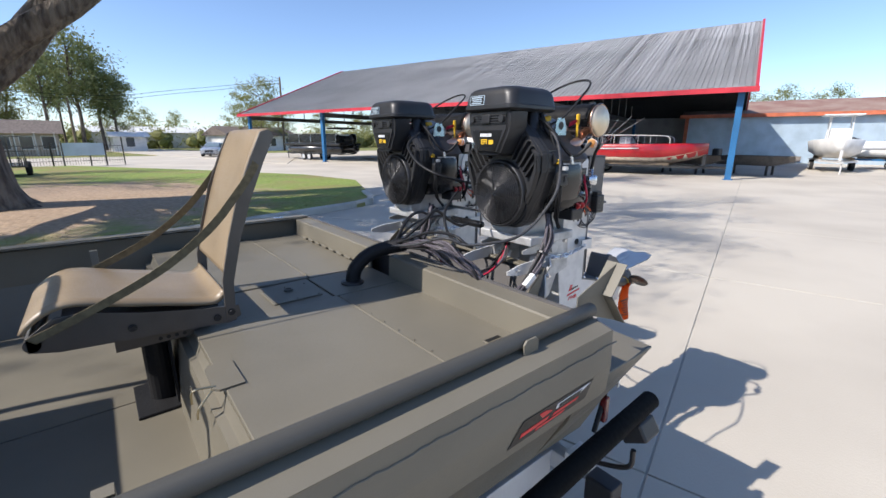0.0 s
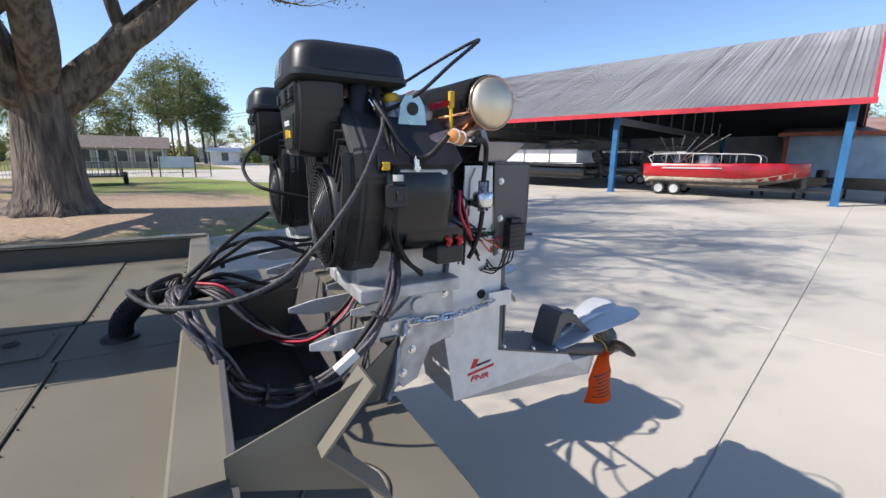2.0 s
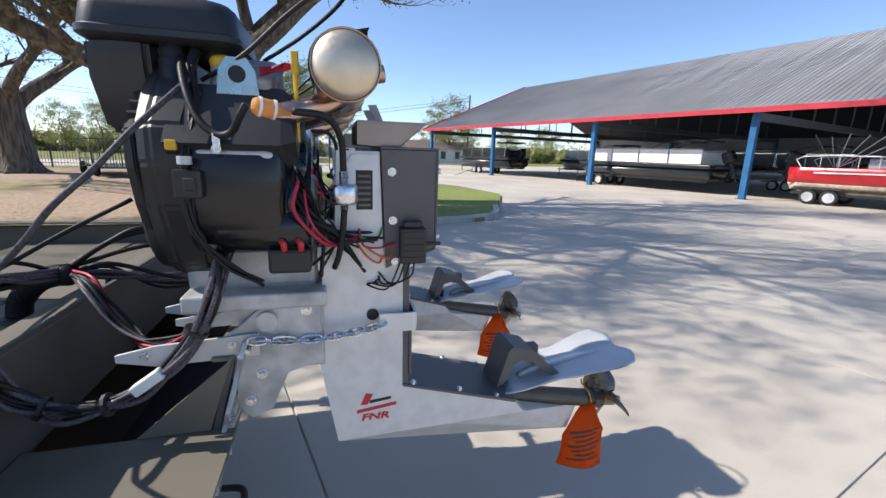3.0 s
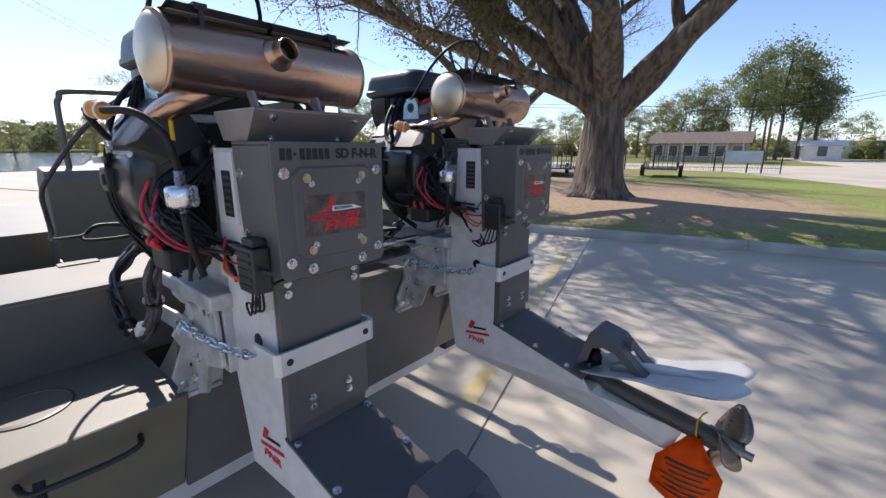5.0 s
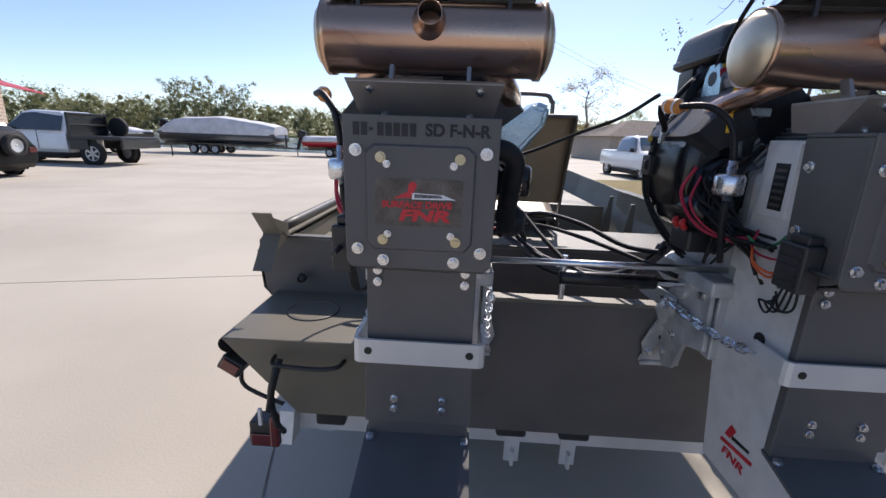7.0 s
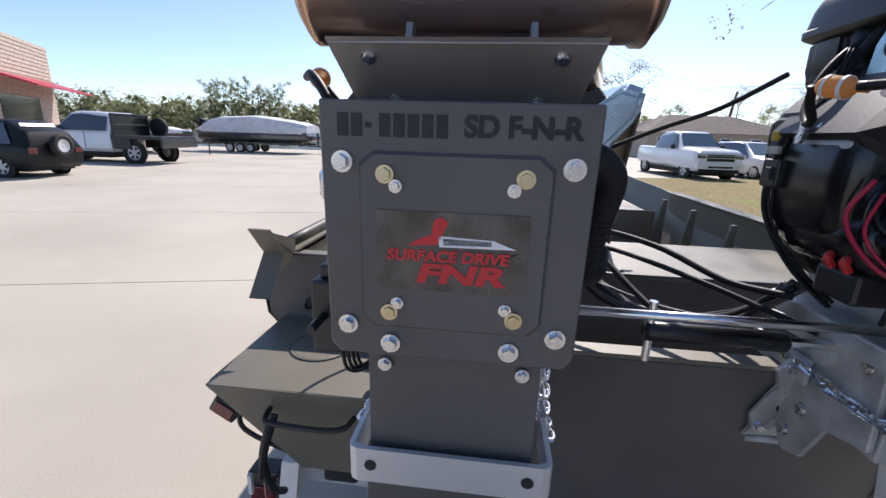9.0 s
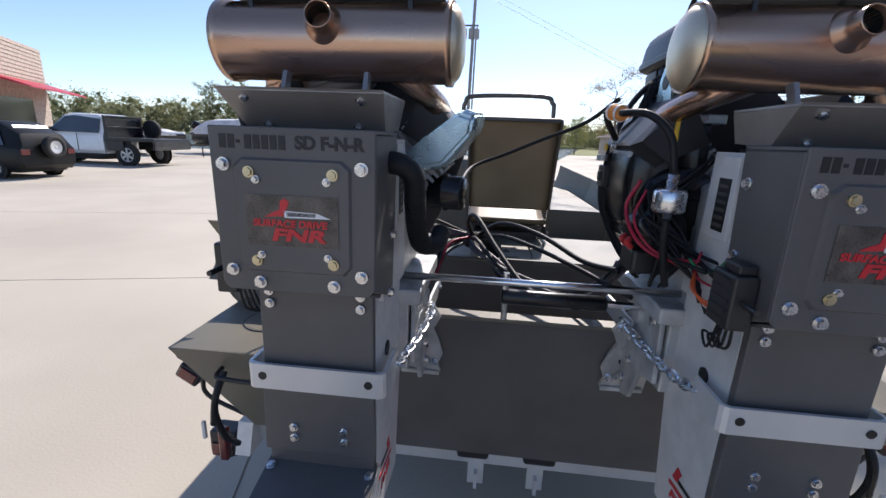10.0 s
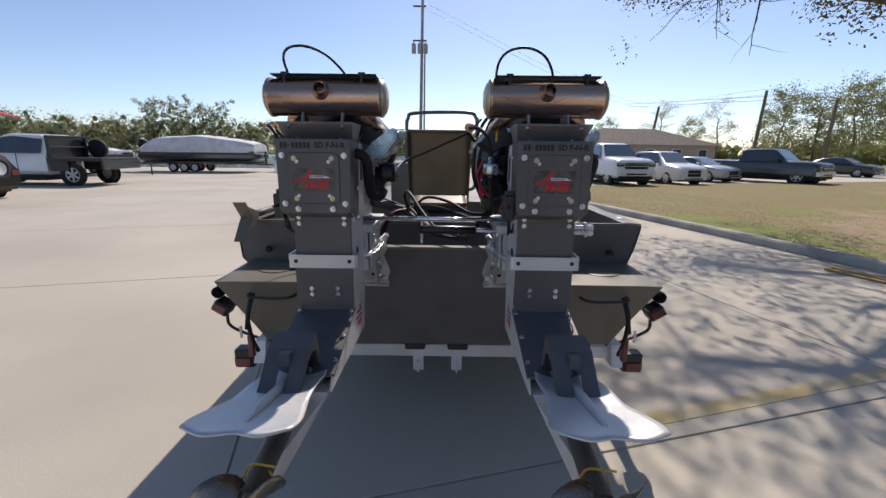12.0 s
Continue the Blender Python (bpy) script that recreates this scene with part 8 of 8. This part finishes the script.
# ---- buildings round about ----
def house(name, label, at, rz, w, d, h, roof_h, wall_mat, roof_mat, wins=5, hip=False, gable_h=0.0):
    hs = thing(name, label, "building", at=at, rz=rz)
    bm = B()
    box(bm, -w / 2, w / 2, -d / 2, d / 2, -0.1, h)
    part("wall", bm, wall_mat, hs)
    bm = B()
    e = 0.5
    x1 = w / 2 - d / 2 if hip else w / 2 + e
    a, b2 = h - 0.1, h + roof_h
    loft(bm, [[(-w / 2 - e, -d / 2 - e, a), (w / 2 + e, -d / 2 - e, a), (w / 2 + e, d / 2 + e, a), (-w / 2 - e, d / 2 + e, a)], [(-x1, -0.02, b2), (x1, -0.02, b2), (x1, 0.02, b2), (-x1, 0.02, b2)]])
    part("roof", bm, roof_mat, hs)
    for k in range(wins):
        x = -w / 2 + w * (k + 0.5) / wins
        for s in (-1, 1):
            bm = B()
            box(bm, x - 0.5, x + 0.5, s * (d / 2 + 0.03), s * (d / 2 - 0.05), 0.7, 2.0)
            wn2 = part("window", bm, "glassdark", hs)
            bm = B()
            for x0, x3, z0, z3 in ((x - 0.58, x - 0.5, 0.62, 2.08), (x + 0.5, x + 0.58, 0.62, 2.08), (x - 0.5, x + 0.5, 0.62, 0.7), (x - 0.5, x + 0.5, 2.0, 2.08)):
                box(bm, x0, x3, s * (d / 2 + 0.06), s * (d / 2 - 0.03), z0, z3)
            part("frame", bm, "white", wn2)
    return hs


home = house("brick_house", "long low brick house with porch", (66, 10.0, 0), 92, 10.5, 8, 2.4, 1.4, "brick", "shingle", 6)
for k in range(7):
    bm = B()
    box(bm, -5.0 + 1.6 * k, -4.88 + 1.6 * k, 4.3, 4.42, 0, 2.4)
    part("porch_post", bm, "white", home)
house("white_warehouse", "long white metal warehouse", (112, -9.5, 0), 95, 26, 14, 3.2, 1.2, "white", "white", 3)
house("white_shed", "small white storage shed", (78, -2.5, 0), 95, 4, 3, 2.2, 0.6, "white", "white", 1)
house("hip_house", "brown-roofed house behind the parked cars", (21.5, 50, 0), 10, 16, 9, 2.6, 1.8, "brick", "shingle", 5, True)
house("gable_house", "dark gabled house beyond the oaks", (78, 56, 0), 20, 7, 8, 2.6, 2.6, "brick", "shingle", 3)
house("pale_house", "low pale house beyond the road", (78, -20, 0), 105, 12, 8, 2.5, 1.4, "white", "shingle", 4)
office = house("blue_shed", "pale blue corrugated shed with red trim", (7.4, -49, 0), 17, 20, 10, 4.0, 1.4, "lightwall", "rust", 0)
bm = B()
box(bm, -10.6, 10.6, 5.35, 5.55, 3.75, 4.05)
part("fascia", bm, "rusttrim", office, "faded orange trim")
for x in (-10.02, 10.02):
    bm = B()
    box(bm, x - 0.15, x + 0.15, 4.95, 5.08, 0, 3.8)
    part("corner_trim", bm, "rusttrim", office, "faded orange trim")
house("grey_shed", "grey metal shed beyond the boats", (-8, -52, 0), 10, 14, 9, 3.6, 1.4, "darkwall", "roof", 2)
shop = thing("brick_shop", "tan lap-sided building with red awning", "building", at=(-30.5, 20.0, 0), rz=30)
bm = B()
box(bm, -4, 3.98, -4, 4, 0, 6.15)
shop_wall = part("wall", bm, "brick", shop, "tan horizontal siding")
for k in range(28):
    bm = B()
    loft(bm, [[(3.985, y, 0.22 * k), (4.03, y, 0.22 * k), (4.0, y, 0.22 * k + 0.21), (3.985, y, 0.22 * k + 0.21)] for y in (-4, 4)])
    part("siding_board", bm, "brick", shop_wall)
bm = B()
box(bm, 4.0, 4.06, -3.0, 1.5, 0.9, 3.0)
part("window", bm, "glassdark", shop)
bm = B()
prism(bm, [(4.0, 4.1), (6.0, 3.5), (6.0, 3.42), (4.0, 3.95)], "y", -4.0, 4.2)
part("awning", bm, "redpaint", shop, "red metal awning")

# ---- poles, wires, fence, lawn trailers ----


def pole(label, at, h, lean=0.0, arms=(), cans=0, mast="wood", r=0.19):
    p = thing("utility_pole", label, "utility pole", "utility poles", at=at)
    bm = B()
    cyl(bm, (0, 0, -0.1), (lean, 0, h), r, r * 0.7, seg=10)
    part("mast", bm, mast, p)
    for z, w in arms:
        bm = B()
        box(bm, -w / 2, w / 2, -0.06, 0.06, z - 0.06, z + 0.06)
        part("cross_arm", bm, "wood", p)
    for k in range(cans):
        bm = B()
        x = -0.55 + 0.55 * k
        lathe(bm, (x, -0.22, arms[0][0] - 1.15 if arms else h - 2), (0, 0, 1), [(0, 0), (0, 0.2), (0.8, 0.2), (0.86, 0.14), (0.86, 0.04), (1.1, 0.04), (1.1, 0)], 14)
        part("transformer", bm, "darkwall", p, "grey transformer can")
    return p


pole("tall utility pole with transformers", (-2.5, 41, 0), 17, 0.3, ((11.6, 1.3), (14.5, 1.2)), 3, "polegray", 0.17)
pole("wooden utility pole behind the parked cars", (25.3, 53, 0), 7.2, 0.9)
pole("wooden utility pole behind the parked cars", (31.5, 43, 0), 7.8, 0.4)
pole("wooden utility pole by the trees", (34.5, 38, 0), 6.5, 0.2)
pole("wooden utility pole by the road", (78, 3.5, 0), 7.2)
pole("leaning utility pole by the shed", (75, -24.5, 0), 12, -0.5, ((11, 1.6),))
for dz in (0, 0.5):
    for pts, r in (([(30, 72, 9.0), (62, 32, 7.8), (78, 3.5, 7.1), (76, -10, 8.6), (75, -24.5, 11)], 0.028), ([(-2.2, 41, 14.4), (15, 46, 8.0), (26, 53, 7.0), (31.5, 43, 7.4), (34.5, 38, 6.3)], 0.012)):
        bm = B()
        tube(bm, [(x, y, z + dz) for x, y, z in pts], r, 4, 4)
        tagged(part("overhead_wire", bm, "rubber"), "sagging overhead power wire", "cable", "overhead wires")
mast2 = pole("slim steel pole beside the transformer pole", (-2.15, 41.3, 0), 11.2, 0.1, (), 0, "polegray", 0.10)
fence = thing("iron_fence", "black iron picket fence along the lawn", "fence")
F0, F1 = Vector((36.0, 0.3, 0)), Vector((28.5, 22.5, 0))
for k in range(13):
    p = F0 + (F1 - F0) * k / 12
    bm = B()
    box(bm, p.x - 0.04, p.x + 0.04, p.y - 0.04, p.y + 0.04, 0, 1.5 if k else 1.9)
    part("post", bm, "carblack", fence)
for z in (0.35, 1.3):
    bm = B()
    tube(bm, [F0 + Vector((0, 0, z)), F1 + Vector((0, 0, z))], 0.018, 5, 1)
    part("rail", bm, "carblack", fence)
d = (F1 - F0) / 160
for k in range(160):
    bm = B()
    p = F0 + d * k
    box(bm, p.x - 0.008, p.x + 0.008, p.y - 0.008, p.y + 0.008, 0.1, 1.4)
    part("picket", bm, "carblack", fence)
sign = thing("yard_sign", "pale blue sign board on the fence", "sign", at=(35.0, 2.4, 0), rz=-70)
bm = B()
box(bm, -1.2, 1.2, -0.03, 0.03, 0.7, 1.5)
part("board", bm, "lightwall", sign)
for x in (-1.15, 1.15):
    bm = B()
    box(bm, x - 0.04, x + 0.04, -0.05, 0.05, 0, 1.55)
    part("sign_post", bm, "carblack", sign)
for x, y, rz in ((25.9, 5.4, 100), (22.4, 10.0, 105), (24.5, 11.5, 105)):
    t = thing("utility_trailer", "black utility trailer with raised mesh ramp on the lawn", "trailer", "lawn trailers", at=(x, y, 0.09), rz=rz)
    bm = B()
    box(bm, -0.85, 0.85, -1.4, 1.4, 0.42, 0.5)
    box(bm, -0.85, -0.81, -1.4, 1.4, 0.78, 0.82)
    box(bm, 0.81, 0.85, -1.4, 1.4, 0.78, 0.82)
    part("bed", bm, "carblack", t)
    for s in (-0.83, 0.83):
        for yy in (-1.38, -0.5, 0.5, 1.38):
            bm = B()
            box(bm, s - 0.02, s + 0.02, yy - 0.02, yy + 0.02, 0.5, 0.8)
            part("stake", bm, "carblack", t)
    bm = B()
    box(bm, -0.82, 0.82, 1.38, 1.41, 1.72, 1.76)
    gate = part("ramp_gate", bm, "carblack", t)
    for x0, x1, z0, z1 in [(-0.815 + 1.6 * k / 7, -0.785 + 1.6 * k / 7, 0.5, 1.72) for k in range(8)] + [(-0.82, 0.82, 1.1, 1.13)]:
        bm = B()
        box(bm, x0, x1, 1.382, 1.408, z0, z1)
        part("ramp_bar", bm, "carblack", gate)
    for s in (-1, 1):
        wheel(t, s * 0.98, 0.0, 0.32, 0.2, s, 5)
bm = B()
box(bm, -0.045, 0.045, -0.36, 0.36, 0.0, 0.028, 0.003)
pl = tagged(part("timber_plank", bm, "timber"), "loose yellow timber plank lying along the kerb", "plank", "loose planks")
pl.matrix_world = pose(5.66, 4.05, 0.002, 0, 0, 18)
copy_thing(pl, pose(5.82, 4.13, 0.002, 0, 0, 14))

# ---- trailer under the boat ----
tra = thing("boat_trailer", "aluminium boat trailer under the duck boat", "trailer")
bm = B()
box(bm, -1.0, 1.0, 0.74, 0.80, 0.455, 0.53, 0.004)
beam = part("rear_crossbeam", bm, "alu", tra, "bare aluminium crossbeam")
for x in (-0.115, 0.107):
    bm = B()
    prism(bm, [(x - 0.03, 0.375), (x + 0.03, 0.375), (x + 0.03, 0.52), (x - 0.03, 0.52)], "y", 0.728, 0.735, 0.001)
    box(bm, x - 0.006, x + 0.006, 0.70, 0.735, 0.375, 0.44)
    part("plate_bracket", bm, "alu", beam)
for x in (-0.83, -0.13, 0.11, 0.80):
    bm = B()
    box(bm, x - 0.05, x + 0.05, 0.70, 4.6, 0.535, 0.568, 0.008)
    bk = part("bunk", bm, "rubber", tra, "black carpeted bunk")
    bm = B()
    box(bm, x - 0.058, x + 0.058, 0.675, 0.73, 0.525, 0.595, 0.012)
    part("bunk_cap", bm, "black", bk, "black rubber end cap")
for sx in (-1, 1):
    bm = B()
    box(bm, sx * 0.86, sx * 0.92, 0.80, 5.0, 0.40, 0.53, 0.004)
    part("side_rail", bm, "alu", tra)
    bm = B()
    prism(bm, [(0.66, 0.44), (0.74, 0.44), (0.80, 0.50), (0.80, 0.56), (0.70, 0.56)], "x", sx * 0.98, sx * 1.04)
    part("corner_bracket", bm, "galv", tra)
    bm = B()
    box(bm, sx * 1.06, sx * 1.17, 0.70, 0.78, 0.39, 0.50, 0.008)
    lt = part("tail_light", bm, "black", tra, "black-housed trailer tail light")
    bm = B()
    box(bm, sx * 1.075, sx * 1.16, 0.692, 0.70, 0.395, 0.45, 0.003)
    box(bm, sx * 1.165, sx * 1.176, 0.71, 0.77, 0.40, 0.44, 0.003)
    part("lens", bm, "lamp_red", lt, "red lens")
    bm = B()
    tube(bm, [(sx * 0.90, 0.76, 0.50), (sx * 1.05, 0.76, 0.55), (sx * 1.20, 0.76, 0.62), (sx * 1.215, 0.76, 0.70)], 0.009, 8)
    part("guide_arm", bm, "black", tra)
    bm = B()
    m = Matrix.Translation((sx * 1.205, 0.72, 0.76)) @ Matrix.Rotation(sx * radians(-32), 4, "Y")
    box(bm, -0.045, 0.045, -0.05, 0.05, -0.032, 0.032, 0.008, 2, m)
    sl = part("side_light", bm, "black", tra, "tilted black side marker lamp")
    bm = B()
    box(bm, -0.034, 0.034, -0.056, -0.05, -0.022, 0.022, 0.002, 1, m)
    part("lens", bm, "lamp_red", sl, "red lens")
    bm = B()
    lathe(bm, (sx * 1.208, 0.655, 0.855), (sx * 0.02, 1, -0.03), [(0, 0), (0, 0.02), (0.012, 0.031), (1.5, 0.031), (1.52, 0.02), (1.52, 0)], 18)
    part("guide_pad", bm, "foam", tra, "black foam guide pad", True)
    for y in (1.25, 2.0):
        bm = B()
        tube(bm, [(sx * 0.90, y, 0.46), (sx * 1.10, y, 0.47), (sx * 1.20, y, 0.60), (sx * 1.215, y, 0.82)], 0.02, 8)
        part("guide_post", bm, "black", tra)
    bm = B()
    rings = []
    for a in range(0, 181, 15):
        c, s2 = math.cos(radians(a)), math.sin(radians(a))
        rings.append([(sx * 0.98, 2.9 + 0.45 * c, 0.36 + 0.42 * s2), (sx * 1.26, 2.9 + 0.45 * c, 0.36 + 0.42 * s2), (sx * 1.26, 2.9 + 0.43 * c, 0.36 + 0.40 * s2), (sx * 0.98, 2.9 + 0.43 * c, 0.36 + 0.40 * s2)])
    loft(bm, rings)
    part("fender", bm, "black", tra)
    wheel(tra, sx * 1.12, 2.9, 0.33, 0.2, sx, 5)
bm = B()
box(bm, -1.0, 1.0, 2.85, 2.95, 0.30, 0.40)
box(bm, -0.05, 0.05, 4.5, 7.2, 0.40, 0.50)
box(bm, -0.9, 0.9, 4.5, 4.6, 0.40, 0.50)
cyl(bm, (0, 6.9, 0), (0, 6.9, 0.5), 0.035, seg=10)
part("axle_and_tongue", bm, "alu", tra)

# ---- wiring over the deck and well ----
boot = wire("cable_boot", [(-0.083, 1.212, 1.105), (-0.084, 1.20, 1.16), (-0.10, 1.15, 1.215), (-0.14, 1.08, 1.25), (-0.20, 1.0, 1.27)], 0.030, "rubber", None, "", 14)
tagged(boot, "thick black corrugated cable boot rising from the deck", "cable")
bm = B()
line = spline([(-0.083, 1.212, 1.105), (-0.084, 1.20, 1.16), (-0.10, 1.15, 1.215), (-0.14, 1.08, 1.25), (-0.20, 1.0, 1.27)], 8)
for i in range(0, len(line) - 1, 1):
    d = (line[i + 1] - line[i]).normalized()
    cyl(bm, line[i] - d * 0.003, line[i] + d * 0.003, 0.033, seg=14)
part("boot_ribs", bm, "rubber", boot)
bm = B()
lathe(bm, (-0.083, 1.215, 1.10), (0, 0, 1), [(0, 0.052), (0.008, 0.05), (0.012, 0.04), (0.012, 0.0)], 24)
part("boot_flange", bm, "black", boot)
loom = thing("wire_loom", "bundle of braided cables looping over the motor well", "cable", "engine wiring")
rl = random.Random(4)
for k in range(14):
    j = lambda s=0.017: rl.uniform(-s, s)
    wire("cable", [(-0.18 + j(), 1.03, 1.265 + j()), (-0.34 + j(), 1.02 + j(), 1.30 + j()), (-0.49 + j(), 1.03 + j(), 1.322 + j()), (-0.59 + j(), 0.985 + j(), 1.27 + j()), (-0.635 + j(), 0.945 + j(), 1.20 + j()), (-0.635 + j(), 0.90 + j(), 1.115 + j()), (-0.635 + j(), 0.80 + j(), 1.082 + j()), (-0.635 + j(), 0.69 + j(), 1.105 + j()), (-0.63 + j(), 0.59 + j(), 1.20 + j()), (-0.635 + j(), 0.52 + j(), 1.32 + j()), (-0.60 + j(), 0.49 + j(), 1.42)], rl.uniform(0.0045, 0.007), "wire_gray" if k % 4 else "rubber", loom)
for c, d in (((-0.635, 0.95, 1.19), (0, 0.3, 1)), ((-0.635, 0.86, 1.097), (0, 1, 0.4)), ((-0.635, 0.745, 1.09), (0, 1, -0.2)), ((-0.63, 0.56, 1.245), (0, 0.6, -1))):
    bm = B()
    c, d = Vector(c), Vector(d).normalized()
    cyl(bm, c - d * 0.004, c + d * 0.004, 0.026, seg=12)
    part("zip_tie", bm, "black", loom)
bm = B()
m = Matrix.Translation((-0.645, 0.66, 1.14)) @ Matrix.Rotation(radians(-35), 4, "X")
box(bm, -0.012, 0.012, -0.035, 0.035, -0.012, 0.012, 0.003, 2, m)
part("connector", bm, "white", loom, "white plug connector")
loom2 = thing("wire_loom", "bundle of cables running from the boot to the far motor", "cable", "engine wiring")
for k in range(8):
    j = lambda s=0.022: rl.uniform(-s, s)
    wire("cable", [(-0.19 + j(0.01), 1.02, 1.268 + j(0.01)), (-0.16 + j(), 0.92 + j(), 1.27 + j()), (-0.05 + j(), 0.80 + j(), 1.20 + j()), (0.08 + j(), 0.70 + j(), 1.18 + j()), (0.18 + j(), 0.60 + j(), 1.22 + j()), (0.24 + j(), 0.50 + j(), 1.34 + j())], rl.uniform(0.005, 0.008), "wire_gray" if k % 3 else "rubber", loom2)
loom3 = thing("wire_loom", "grey and black cables crossing to the near motor", "cable", "engine wiring")
for k in range(7):
    j = lambda s=0.02: rl.uniform(-s, s)
    wire("cable", [(-0.20 + j(0.01), 1.0, 1.272 + j(0.01)), (-0.28 + j(), 0.92 + j(), 1.25 + j()), (-0.34 + j(), 0.82 + j(), 1.16 + j()), (-0.40 + j(), 0.72 + j(), 1.12 + j()), (-0.42 + j(), 0.60 + j(), 1.20 + j()), (-0.40 + j(), 0.52, 1.30 + j())], rl.uniform(0.004, 0.006), ("wire_gray", "rubber", "wire_gray", "rubber", "redwire")[k % 5], loom3)
tagged(wire("throttle_cable", [(-0.16, 1.06, 1.26), (-0.40, 1.09, 1.32), (-0.56, 1.10, 1.375), (-0.625, 1.095, 1.385), (-0.665, 1.055, 1.365), (-0.725, 0.985, 1.372), (-0.765, 0.905, 1.388), (-0.770, 0.825, 1.418), (-0.780, 0.760, 1.475), (-0.785, 0.705, 1.540), (-0.755, 0.648, 1.605), (-0.715, 0.600, 1.672), (-0.66, 0.555, 1.735), (-0.60, 0.53, 1.78)], 0.0056, "cable_gray"), "long grey throttle cable rising to the motor", "cable", "control cables")
tagged(wire("throttle_cable", [(-0.17, 1.04, 1.27), (-0.40, 1.02, 1.36), (-0.60, 1.06, 1.39), (-0.66, 1.055, 1.37), (-0.66, 1.02, 1.35), (-0.5, 0.99, 1.36), (-0.36, 0.90, 1.43), (-0.30, 0.78, 1.50)], 0.006, "rubber"), "black control cable looped beside the boot", "cable", "control cables")
tagged(wire("control_cable", [(-0.22, 0.60, 1.52), (-0.19, 0.78, 1.565), (-0.08, 0.82, 1.61), (0.03, 0.80, 1.66), (0.14, 0.74, 1.71), (0.20, 0.62, 1.77)], 0.006, "rubber"), "black cable strung between the two motors", "cable", "control cables")
tagged(wire("control_cable", [(-0.18, 1.03, 1.27), (-0.20, 0.90, 1.36), (-0.17, 0.80, 1.40), (-0.10, 0.66, 1.33), (-0.03, 0.52, 1.27), (0.015, 0.42, 1.262)], 0.008, "rubber"), "black hose running down to the steering damper", "cable", "control cables")
tagged(wire("control_cable", [(-0.17, 1.04, 1.272), (-0.08, 0.90, 1.36), (0.04, 0.74, 1.36), (0.15, 0.60, 1.32), (0.22, 0.48, 1.33)], 0.008, "rubber"), "black cable running to the far motor", "cable", "control cables")
tagged(wire("control_cable", [(-0.17, 1.05, 1.272), (-0.06, 0.86, 1.32), (0.10, 0.62, 1.31), (0.24, 0.42, 1.28)], 0.007, "rubber"), "black cable running to the far motor", "cable", "control cables")
# pods' drain plugs and rear eye
for sx in (-1, 1):
    bm = B()
    lathe(bm, (sx * 1.0, 0.90, 1.05), (0, -1, 0), [(0, 0), (0, 0.02), (0.02, 0.018), (0.024, 0.012), (0.016, 0.009), (0.016, 0)], 16)
    tagged(part("drain_fitting", bm, "black"), "black drain fitting on the stern bulkhead", "fitting", "drain fittings")
# steering console with its grab rail, ahead of the seat
console = thing("steering_console", "olive boat console with a grey tubular grab rail", "console")
bm = B()
prism(bm, [(2.78, 0.80), (3.15, 0.80), (3.12, 1.42), (3.02, 1.52), (2.84, 1.50), (2.78, 1.44)], "x", -0.52, 0.24, 0.008)
part("console_body", bm, "olive", console)
bm = B()
tube(bm, [(-0.37, 2.95, 1.45), (-0.37, 2.95, 1.84), (-0.355, 2.95, 1.94), (-0.28, 2.95, 1.99), (0.24, 2.95, 2.0), (0.33, 2.95, 1.95), (0.345, 2.95, 1.87), (0.345, 2.95, 1.30), (0.24, 2.95, 1.22)], 0.018, 10)
part("grab_rail", bm, "shade_gray", console, "grey tubular grab rail", True)
